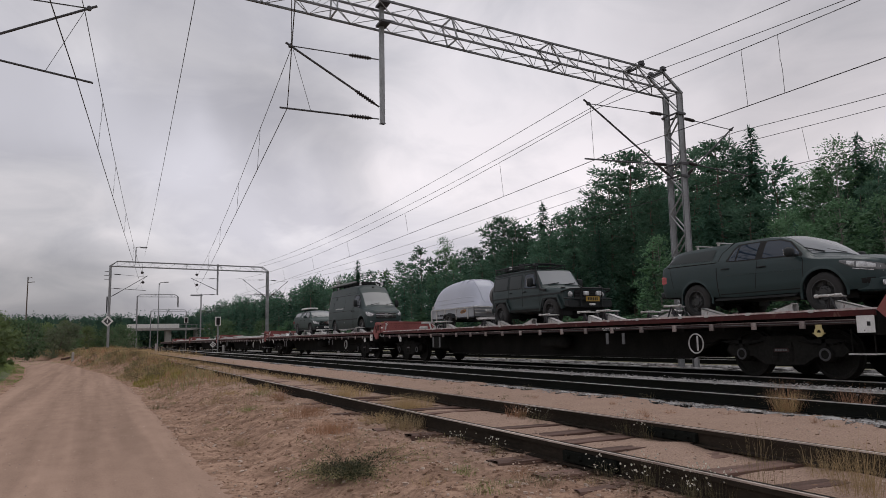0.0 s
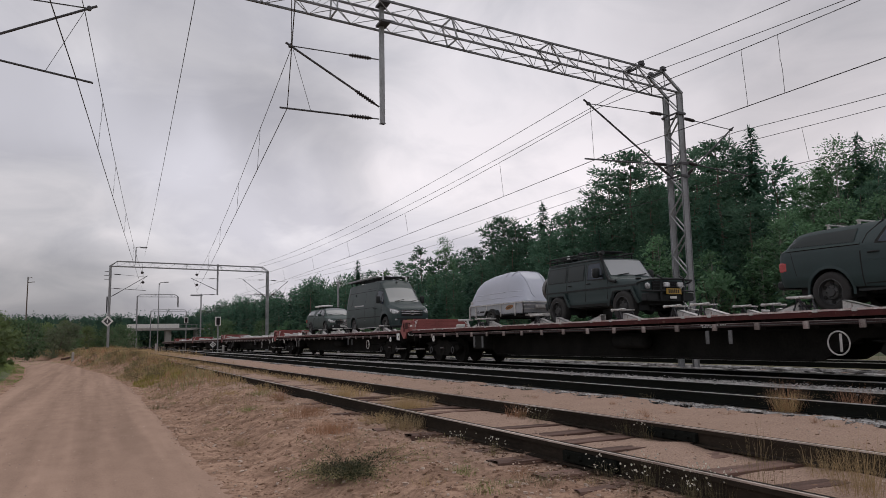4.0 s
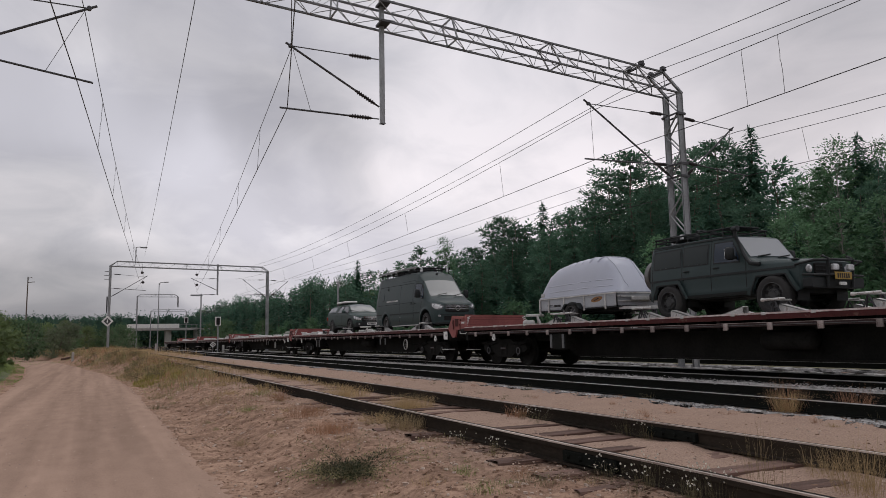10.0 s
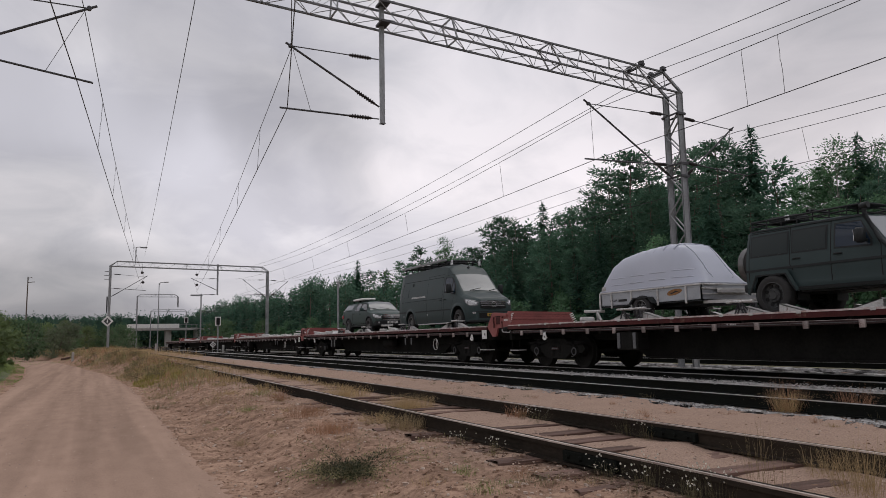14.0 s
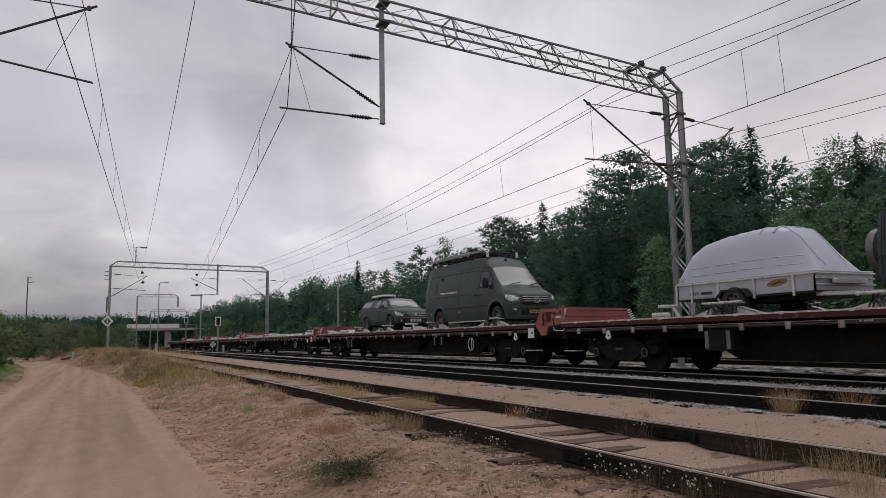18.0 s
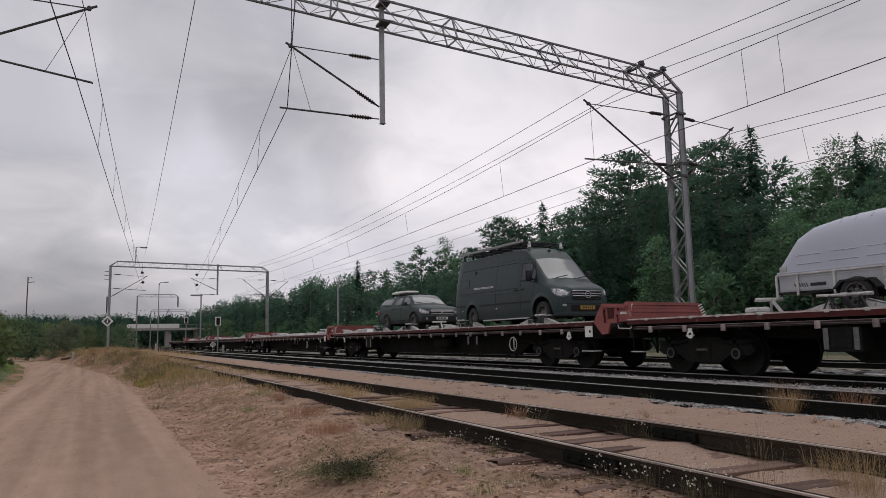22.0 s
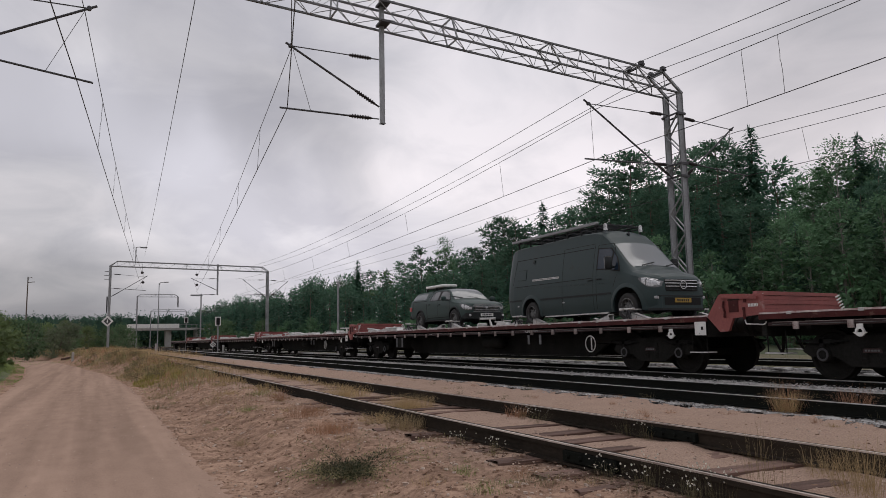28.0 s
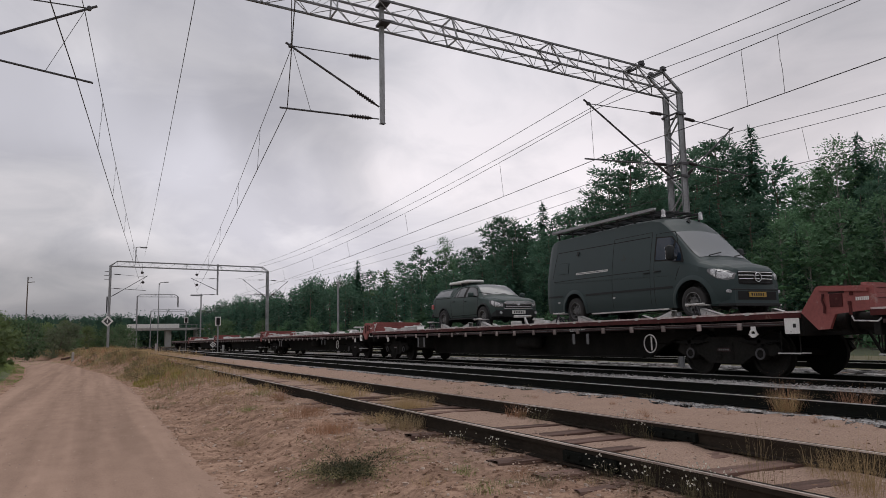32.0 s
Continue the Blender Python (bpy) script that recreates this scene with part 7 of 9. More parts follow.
    # snorkel
    Mesh().tube([(-0.78, 0.30, 1.06), (-0.80, 0.52, 1.10), (-0.76, 0.68, 1.28), (-0.70, 0.94, 1.72), (-0.70, 0.94, 1.84)], 0.04, 8).tube([(-0.70, 1.0, 1.86), (-0.70, 0.86, 1.88)], 0.06, 8).done("snorkel", TRIM, v, smooth=50)
    # roof rack with loads
    for s in (-1, 1):
        for z, r in ((1.93, 0.02), (1.85, 0.016)):
            Mesh().tube([(s * 0.64, 1.25, z), (s * 0.64, 3.4, z)], r, 6).done("rack_rail", TRIM, v)
    for y in (1.25, 3.4):
        Mesh().tube([(-0.64, y, 1.93), (0.64, y, 1.93)], 0.02, 6).done("rack_end_bar", TRIM, v)
    for k in range(7):
        y = 1.3 + k * 0.345
        Mesh().tube([(-0.66, y, 1.77), (-0.64, y, 1.93)], 0.014, 6).tube([(0.66, y, 1.77), (0.64, y, 1.93)], 0.014, 6).beam((-0.64, y, 1.85), (0.64, y, 1.85), 0.04, 0.02).done("rack_bar", TRIM, v)
    Mesh().box(-0.52, -0.1, 2.45, 3.1, 1.865, 1.99, 0.03).tube([(-0.5, 2.2, 2.0), (-0.3, 2.3, 2.04), (0.1, 2.2, 2.0)], 0.03, 6).done("rack_load", TRIM, v, "dark gear on the roof rack")
    Mesh().box(-0.62, 0.1, 0.98, 1.48, 1.92, 1.95, 0.01).tube([(-0.4, 1.25, 1.78), (-0.4, 1.25, 1.92)], 0.02, 6).done("roof_panel", TRIM, v, "thin dark panel above the roof")
    Mesh().turned((-0.55, 2.62, 1.865), (0, 0, 1), [(0, 0.05), (0.1, 0.05), (0.12, 0.03)], 10).done("roof_lamp", LAMP_GLASS, v)
    # spare wheel under a pale cover
    sp = Mesh().turned((-0.36, 3.52, 1.08), (0, 1, 0), [(0, 0.30), (0.02, 0.37), (0.10, 0.385), (0.18, 0.385), (0.22, 0.36), (0.23, 0.0)], 32)
    sp.done("spare_wheel", TYRE, v, smooth=40)
    cv = Mesh().turned((-0.36, 3.60, 1.08), (0, 1, 0), [(0, 0.39), (0.14, 0.39), (0.16, 0.36), (0.165, 0.30)], 32)
    cv.done("spare_cover", RIM_GREY, v, "grey cover ring round the spare wheel", smooth=40)
    return v


def covered_trailer():
    v = thing("covered_trailer", "galvanised box trailer under a tall grey moulded hood, on a wagon", "trailer", "vehicles on the train")
    # local y = 0 at the axle, drawbar towards -y
    r = 0.31
    y0, y1, w = -1.85, 1.64, 0.86
    lo, hi = 0.42, 0.75
    t = 0.03
    Mesh().box(-w, w, y0, y1, lo - 0.02, lo + 0.02).done("floor", TRIM, v)
    for s in (-1, 1):
        a, b = sorted((s * w, s * (w - t)))
        body = Mesh().side([(y0, lo), (-0.46, lo), (-0.32, lo + 0.14), (0.26, lo + 0.14), (0.42, lo), (y1, lo), (y1, hi), (y0, hi)], a, b)
        panel = body.done("side_panel", TRAILER_GREY, v, "galvanised side panel")
        for yy in (-1.4, -0.49, 0.44, 1.2):
            p, q = sorted((s * w, s * (w + 0.03)))
            Mesh().box(p, q, yy - 0.025, yy + 0.025, lo - 0.06, hi, 0.005).done("stanchion", PALE_STEEL, panel)
        for z in (lo + 0.05, hi - 0.04):
            p, q = sorted((s * w, s * (w + 0.012)))
            Mesh().box(p, q, 0.55 if z < 0.6 else y0, y1, z, z + 0.018).done("pressed_rib", TRAILER_GREY, panel)
        p, q = sorted((s * (w + 0.002), s * (w + 0.006)))
        for k in range(6):
            mk = Mesh()
            mk.side([(0.98 + k * 0.05, lo + 0.10), (1.0 + k * 0.05, lo + 0.10), (1.04 + k * 0.05, lo + 0.17), (1.02 + k * 0.05, lo + 0.17)], p, q)
            mk.done("side_stripe", BLACK, panel)
        Mesh().box(p, q, 0.62, 0.94, lo + 0.10, lo + 0.16).done("side_bar", BLACK, panel, "dark bar")
        oval = Mesh()
        oval.side([(-1.03 + 0.24 * math.cos(2 * math.pi * k / 20), lo + 0.22 + 0.07 * math.sin(2 * math.pi * k / 20) - 0.03 * math.cos(2 * math.pi * k / 20)) for k in range(20)], p, q)
        badge = oval.done("side_badge", BADGE_BROWN, panel, "dark orange-brown oval emblem")
        p2, q2 = sorted((s * (w + 0.007), s * (w + 0.010)))
        sw = Mesh().side([(-1.21, lo + 0.20), (-1.09, lo + 0.25), (-0.94, lo + 0.20), (-0.84, lo + 0.24), (-0.94, lo + 0.175), (-1.09, lo + 0.22)], p2, q2)
        sw.done("badge_swoosh", BLACK, badge)
        # mudguard and wheel
        mg = Mesh().side([(-0.46, lo), (-0.32, lo + 0.16), (0.26, lo + 0.16), (0.42, lo), (0.36, lo), (0.22, lo + 0.125), (-0.28, lo + 0.125), (-0.40, lo)], *sorted((s * 0.74, s * 1.0)))
        mg.done("mudguard", TRIM, v)
        wheel(v, s * 0.88, 0, r, 0.19, s, RIM_GREY, 8)
    for y, nm in ((y0, "front_panel"), (y1 - t, "tailgate")):
        m = Mesh().box(-w, w, y, y + t, lo, hi)
        m.done(nm, TRAILER_GREY, v, "galvanised end panel")
    rim = Mesh().box(-w - 0.03, w + 0.03, y0 - 0.03, y1 + 0.03, hi, hi + 0.035, 0.01)
    rim.done("top_rim", PALE_STEEL, v)
    for s in (-1, 1):
        Mesh().box(s * w - 0.03, s * w + 0.03, y1, y1 + 0.05, lo - 0.1, hi + 0.02, 0.008).done("corner_post", PALE_STEEL, v)
        Mesh().beam((s * 0.7, y0 + 0.1, lo - 0.04), (0, y0 - 1.3, lo - 0.06), 0.07).done("drawbar", PALE_STEEL, v)
    Mesh().box(-0.06, 0.06, y0 - 1.55, y0 - 1.2, lo - 0.09, lo + 0.0, 0.02).tube([(0, y0 - 1.0, lo - 0.38), (0, y0 - 1.0, lo + 0.2)], 0.03, 8).turned((-0.04, y0 - 1.0, 0.12), (1, 0, 0), [(0, 0.11), (0.08, 0.11)], 14).done("hitch", TRIM, v)
    for z in (0.54, 0.66):
        Mesh().box(-w, w, y0 - 0.04, y0 - 0.005, z, z + 0.03, 0.006).done("front_rib", PALE_STEEL, v)
    Mesh().box(-0.45, 0.45, y0 - 0.16, y0 - 0.04, 0.57, 0.66, 0.02).done("tool_box", PALE_STEEL, v)
    Mesh().tube([(-0.85, 0, r), (0.85, 0, r)], 0.03, 8).box(-0.5, 0.5, -1.8, 1.2, lo - 0.1, lo - 0.02).done("chassis", TRIM, v)
    # moulded hood: stations along y with width, height and shoulder
    st = [(1.62, 0.86, 0.8, 0.1), (1.56, 0.85, 1.03, 0.1), (1.44, 0.82, 1.27, 0.1), (1.28, 0.79, 1.52, 0.1), (1.0, 0.765, 1.68, 0.1), (0.55, 0.75, 1.76, 0.1), (0.0, 0.735, 1.81, 0.1), (-0.4, 0.7, 1.835, 0.1), (-0.78, 0.62, 1.82, 0.1), (-1.02, 0.55, 1.76, 0.1), (-1.22, 0.5, 1.58, 0.1), (-1.46, 0.5, 1.28, 0.1), (-1.68, 0.56, 0.99, 0.1), (-1.82, 0.62, 0.79, 0.1)]
    base = hi + 0.035

    def ring(y, wd, top, rd):
        out, n = [], 26
        bw = 0.87 - 0.22 * ease(-0.6, -1.82, y)
        for k in range(n + 1):
            a = math.pi * k / n
            c, sn = math.cos(a), math.sin(a)
            e = 0.36
            x = abs(c) ** e * (1 if c > 0 else -1)
            z = sn ** 0.5 if sn > 0 else 0
            xx = x * (bw + (wd - bw) * z)
            out.append((xx, y, base + (top - base) * z))
        return out
    ys = []
    for (a, b) in zip(st, st[1:]):
        for i in range(4):
            q = i / 4
            ys.append(tuple(p + (r_ - p) * q for p, r_ in zip(a, b)))
    ys.append(st[-1])
    hd = Mesh().grid([ring(*q) for q in ys])
    hood = hd.done("moulded_hood", HOOD_PLASTIC, v, "tall silver-grey moulded hood", smooth=50)
    # raised dashes, ridges over the top, a skirt round the foot

    def hood_x(y, z):
        q = None
        for a, b in zip(st[::-1], st[::-1][1:]):
            if a[0] <= y <= b[0]:
                f = (y - a[0]) / (b[0] - a[0])
                q = tuple(p + (r_ - p) * f for p, r_ in zip(a, b))
        f = min(max((z - base) / (q[2] - base), 0), 1)
        sn = f ** 2
        c = math.sqrt(max(1 - sn * sn, 0))
        bw = 0.87 - 0.22 * ease(-0.6, -1.82, y)
        return (c ** 0.36) * (bw + (q[1] - bw) * f)
    for s in (-1, 1):
        for z in (0.95, 1.12):
            for k in range(4):
                ya = 1.22 - k * 0.70
                rows = []
                for i in range(7):
                    y = ya - 0.55 * i / 6
                    zz = z + 0.012 * k
                    rows.append([(s * (hood_x(y, zz - 0.014) - 0.004), y, zz - 0.014), (s * (hood_x(y, zz) + 0.012), y, zz), (s * (hood_x(y, zz + 0.014) - 0.004), y, zz + 0.014)])
                Mesh().grid(rows).done("raised_dash", HOOD_PLASTIC, hood, smooth=60)
        Mesh().box(s * 0.86 - 0.02, s * 0.86 + 0.02, 1.42, 1.58, 0.83, 0.93, 0.01).done("latch", PALE_STEEL, hood)
    for k in range(7):
        y = 1.0 - k * 0.30
        q = [p for p in ys if abs(p[0] - y) < 0.12][0]
        top = [p for p in ring(y, q[1], q[2], 0) if p[2] > base + 0.84 * (q[2] - base)]
        Mesh().tube([(x, y, z - 0.004) for x, _, z in top], 0.018, 6).done("top_ridge", HOOD_PLASTIC, hood, smooth=60)
    for x in (-0.36, 0.30):
        pts = []
        for q in ys[34:50]:
            rg = ring(*q)
            c = min(rg[6:20], key=lambda p: abs(p[0] - x))
            pts.append((c[0], c[1], c[2] + 0.004))
        Mesh().tube(pts, 0.014, 6).done("front_ridge", HOOD_PLASTIC, hood, smooth=60)
    Mesh().box(-w - 0.02, w + 0.02, y0, y1 + 0.01, base, base + 0.04, 0.012).done("skirt", HOOD_PLASTIC, hood)
    return v


def place_vehicles():
    for make, u, wagon, start, base, dx in ((lambda: pickup(True), 8.747, wagon_1, W1, 3.085, 0.0), (boxy_offroader, 17.61, wagon_1, W1, 2.85, 0.0),
                                             (panel_van, 33.884, wagon_2, W1 + PITCH, 4.325, 0.0), (lambda: pickup(False), 43.62, wagon_2, W1 + PITCH, 3.085, 0.0)):
        MOVERS.append((make(), TX + dx, u, FLOOR + 0.002))
        chocks_for(wagon, start, u, base)
    MOVERS.append((covered_trailer(), TX, 24.14, FLOOR + 0.002))
    for s in (-1, 1):
        wheel_chock(wagon_1, 24.14 - W1 - 0.32, s, -1)
        wheel_chock(wagon_1, 24.14 - W1 + 0.32, s, 1)
        wheel_chock(wagon_1, 20.9 - W1, s, -1)
    for s in (-1, 1):
        wheel_chock(wagon_1, 7.93, s, -1)
        wheel_chock(wagon_1, 7.12, s, -1)
    loose_gear(wagon_1, [(14.9 - W1, 1), (26.0 - W1, -1)])
    loose_gear(wagon_2, [(39.6 - W1 - PITCH, -1), (41.0 - W1 - PITCH, -1), (48.6 - W1 - PITCH, -1), (49.4 - W1 - PITCH, -1), (50.3 - W1 - PITCH, 1), (51.0 - W1 - PITCH, -1), (52.0 - W1 - PITCH, -1)])
    loose_gear(wagon_3, [(1.2 + k * 0.86, -1 if k % 3 else 1) for k in range(24)])
    loose_gear(wagon_4, [(1.5 + k * 1.3, -1 if k % 3 else 1) for k in range(15)])
    loose_gear(wagon_5, [(1.5 + k * 1.3, -1 if k % 2 else 1) for k in range(15)])


place_vehicles()
# ---------------------------------------------------------------- trees
def card(m, p, d, up, length, width):
    """A narrow leaf-shaped card from p along d."""
    d = d.normalized()
    a = d.cross(up)
    a = a.normalized() if a.length > 1e-3 else Vector((1, 0, 0))
    q = p + d * length
    mid = p + d * length * 0.45
    n = len(m.v)
    m.v += [tuple(p), tuple(mid + a * width / 2), tuple(q), tuple(mid - a * width / 2)]
    m.f.append((n, n + 1, n + 2, n + 3))


def rand_dir(rng):
    while True:
        v = Vector((rng.uniform(-1, 1), rng.uniform(-1, 1), rng.uniform(-1, 1)))
        if 0.05 < v.length < 1:
            return v.normalized()


def trunk_mesh(h, r, rng, bend=0.03):
    pts = [(noise.noise((i * 0.7, rng.random(), 1)) * bend * i, noise.noise((i * 0.7, 4, rng.random())) * bend * i, h * i / 9) for i in range(10)]
    return Mesh().tube(pts, r, 7, r * 0.12), pts


def puff(m, c, rx, rz, rng, n=6):
    """A rough dark heart of a clump of foliage: a lumpy closed shell."""
    k = len(m.v)
    a0 = rng.random() * 6.283
    m.v.append((c.x, c.y, c.z - rz * rng.uniform(0.5, 0.9)))
    for f, q in ((-0.45, 0.75), (0.1, 1.0), (0.6, 0.65)):
        for i in range(n):
            a = a0 + 6.283 * (i + 0.5 * (f > 0)) / n
            r = rx * q * rng.uniform(0.55, 1.3)
            m.v.append((c.x + math.cos(a) * r, c.y + math.sin(a) * r, c.z + rz * (f + rng.uniform(-0.28, 0.28))))
    m.v.append((c.x, c.y, c.z + rz * rng.uniform(0.8, 1.15)))
    for i in range(n):
        j = (i + 1) % n
        m.f.append((k, k + 1 + j, k + 1 + i))
        for r in (0, 1):
            m.f.append((k + 1 + r * n + i, k + 1 + r * n + j, k + 1 + (r + 1) * n + j, k + 1 + (r + 1) * n + i))
        m.f.append((k + 1 + 2 * n + i, k + 1 + 2 * n + j, k + 1 + 3 * n))


def pad(m, c, rx, rz, rng, n, size, out=None, thin=0.36):
    """A flattened clump of leaves or needle tufts round c, facing outwards and up."""
    for i in range(n):
        o = rand_dir(rng)
        q = rng.random() ** 0.45
        p = c + Vector((o.x * rx * q, o.y * rx * q, o.z * rz * q))
        face = o * 0.9 + Vector((rng.uniform(-0.55, 0.55), rng.uniform(-0.55, 0.55), 0.75 + rng.uniform(-0.4, 0.4)))
        d = rand_dir(rng) + o * 0.6
        if out is not None:
            d += out * 0.9
        ln = rng.uniform(*size)
        card(m, p, d, face, ln, ln * thin * rng.uniform(0.75, 1.25))


def spruce(h, rng, label, broad=1.0, coarse=1.0):
    """A spruce: whorls of drooping boughs hung with needle sprays round a straight trunk, with a pointed top."""
    t = thing("spruce_tree", label, "spruce", "trees behind the railway")
    far, mid = coarse > 2, 1 < coarse <= 2
    tr, _ = trunk_mesh(h * 0.95, 0.011 * h, rng)
    crown = Mesh()
    z = 0.04 * h
    while z < h * 0.985:
        f = 1 - z / h
        R = 0.162 * h * broad * f ** 0.78 * rng.uniform(0.85, 1.12) + 0.08
        nb = max(5, int((7 if far else 9 if mid else 11) * (0.45 + 0.55 * min(1, f / 0.6))))
        a0 = rng.random() * 6.283
        for i in range(nb):
            a = a0 + 6.283 * (i + rng.uniform(-0.3, 0.3)) / nb
            L = R * rng.uniform(0.55, 1.12)
            d = Vector((math.cos(a), math.sin(a), 0))
            s = Vector((-d.y, d.x, 0))
            droop = rng.uniform(0.15, 0.42)
            nc = max(4, int((7 if far else 9 if mid else 14) * min(1.0, 0.35 + L / 1.6)))
            for k in range(nc):
                q = (k + 0.6 * rng.random() + 0.25) / nc
                p = Vector((d.x * L * q, d.y * L * q, z + 0.12 * L * (1 - q) - droop * L * q * q + 0.10 * L * max(0, q - 0.7)))
                e = 1 if k % 2 else -1
                dd = d * rng.uniform(0.35, 1.1) + s * e * rng.uniform(0.1, 1.0) * (1.15 - q) + Vector((0, 0, rng.uniform(-0.75, 0.1)))
                ln = rng.uniform(0.22, 0.42) * (1.6 if far else 1.28 if mid else 1.0) * (0.5 + 0.5 * min(1, R))
                card(crown, p, dd, d * 0.7 + Vector((rng.uniform(-0.5, 0.5), rng.uniform(-0.5, 0.5), 0.8)), ln, ln * rng.uniform(0.34, 0.52))
        if f > 0.2:
            puff(crown, Vector((rng.uniform(-0.1, 0.1) * R, rng.uniform(-0.1, 0.1) * R, z)), R * 0.30, 0.36, rng, 6)
        z += rng.uniform(0.26, 0.40) * (0.45 + 0.55 * min(1, f / 0.4)) * (2.2 if far else 1.45 if mid else 1.0)
    for k in range(4):
        a = rng.random() * 6.283
        card(crown, Vector((0, 0, h * 0.955)), Vector((math.cos(a) * 0.16, math.sin(a) * 0.16, 1)), rand_dir(rng), 0.05 * h, 0.10)
    tr.done("trunk", BARK, t)
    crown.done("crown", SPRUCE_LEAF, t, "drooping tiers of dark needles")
    return t


def far_tree(m, x, y, z, h, rng, wide):
    """A small distant tree: an uneven crown of leaf masses, pointed or round."""
    point = rng.random() < 0.45
    n = 64
    for k in range(n):
        f = (k + rng.random()) / n
        R = wide * h * ((1 - f) ** 0.8 if point else math.sin(math.pi * min(0.96, 0.25 + 0.72 * f)) ** 0.6) * rng.uniform(0.55, 1.1)
        a = rng.random() * 6.283
        o = Vector((math.cos(a), math.sin(a), rng.uniform(-0.3, 0.7)))
        p = Vector((x + o.x * R, y + o.y * R, z + h * (0.03 + 0.93 * f)))
        ln = rng.uniform(0.55, 1.1) * (1.15 - 0.5 * f)
        card(m, p, o * 0.6 + rand_dir(rng), o + Vector((rng.uniform(-0.4, 0.4), rng.uniform(-0.4, 0.4), 0.6)), ln, ln * rng.uniform(0.45, 0.7))
    puff(m, Vector((x, y, z + h * 0.42)), wide * h * 0.6, h * 0.44, rng, 6)


def pine(h, rng, label, coarse=False):
    """A pine: bare lower trunk, then uneven layered clouds of needles on rising limbs."""
    t = thing("pine_tree", label, "pine", "trees behind the railway")
    tr, pts = trunk_mesh(h, 0.012 * h, rng, 0.05)
    crown = Mesh()
    z0 = h * rng.uniform(0.18, 0.26)
    nl, big = (34, 1.5) if coarse else (50, 1.0)
    for k in range(nl):
        f = (k + rng.random()) / nl
        z = z0 + (h * 0.97 - z0) * f
        L = h * (0.012 + 0.165 * math.sin(math.pi * min(0.10 + 0.88 * (1 - f), 1)) ** 0.85) * rng.uniform(0.45, 1.15)
        a = k * 2.4 + rng.uniform(-0.5, 0.5)
        d = Vector((math.cos(a), math.sin(a), rng.uniform(0.05, 0.4)))
        c = Vector(pts[min(9, int(9 * z / h))])
        base = Vector((c.x, c.y, z))
        tip = base + d * L
        tr.tube([tuple(base), tuple(along(base, tip, 0.6) + Vector((0, 0, -0.06 * L))), tuple(tip)], 0.022, 3, 0.006, cap=False)
        r = rng.uniform(0.50, 0.85) * (1.15 - 0.45 * f)
        puff(crown, along(base, tip, 0.3) + Vector((0, 0, -0.1)), r * 0.42, r * 0.32, rng, 5)
        out = Vector((d.x, d.y, 0.35))
        pad(crown, along(base, tip, 0.9), r * 0.95, r * 0.62, rng, 30 if coarse else 60, (0.14 * big, 0.29 * big), out, 0.42)
        side = Vector((-d.y, d.x, 0))
        for e in (-1, 1):
            pad(crown, along(base, tip, rng.uniform(0.35, 0.75)) + side * e * r * rng.uniform(0.3, 0.9), r * 0.8, r * 0.58, rng, 18 if coarse else 35, (0.14 * big, 0.29 * big), out, 0.42)
    for k in range(9):
        z = h * rng.uniform(0.08, 0.3)
        a = rng.random() * 6.283
        tr.tube([(0, 0, z), (math.cos(a) * 0.9, math.sin(a) * 0.9, z - 0.15)], 0.014, 3, 0.005, cap=False)
    tr.done("trunk", BARK, t, "reddish bare pine trunk")
    crown.done("crown", PINE_LEAF, t, "clumps of dark green needles")
    return t


def leafy(name, label, category, group, h, width, rng, leaf, bark, n=2600, low=0.15, size=(0.12, 0.24), stems=1, clumps=60, core=0.0):
    """A broad-leaved tree or bush: forked stems and many leaves in uneven clumps."""
    t = thing(name, label, category, group)
    tr, crown = Mesh(), Mesh()
    for s in range(stems):
        a = rng.random() * 6.283
        off = 0.0 if stems == 1 else 0.25 * width
        tip = Vector((math.cos(a) * off, math.sin(a) * off, h * rng.uniform(0.8, 0.95)))
        b = Vector((math.cos(a) * 0.12 * (stems > 1), math.sin(a) * 0.12 * (stems > 1), -0.1))
        tr.tube([tuple(b), tuple(along(b, tip, 0.5) + Vector((rng.uniform(-0.1, 0.1), rng.uniform(-0.1, 0.1), 0))), tuple(tip)], 0.012 * h / max(1, stems * 0.5), 6, 0.01)
    per = max(4, n // clumps)
    for k in range(clumps):
        f = low + (1 - low) * rng.random() ** 0.85
        R = width * 0.5 * max(0.12, math.sin(math.pi * min(0.97, 0.08 + 0.9 * (f - low) / (1 - low))) ** 0.7) * rng.uniform(0.35, 1.05)
        a = rng.random() * 6.283
        c = Vector((math.cos(a) * R, math.sin(a) * R, f * h))
        r = rng.uniform(0.10, 0.20) * width
        tr.tube([(0, 0, max(0.1 * h, c.z - 0.25 * h * rng.random() - 0.05 * h)), tuple(c)], 0.011, 3, 0.004, cap=False)
        if core and f < 0.9:
            puff(crown, c - Vector((0, 0, 0.1 * r)), r * core, r * core * 0.8, rng, 5)
        pad(crown, c, r, r * 0.78, rng, per, size, Vector((0, 0, -0.3)), 0.5)
    tr.done("trunk", bark, t)
    crown.done("crown", leaf, t)
    return t


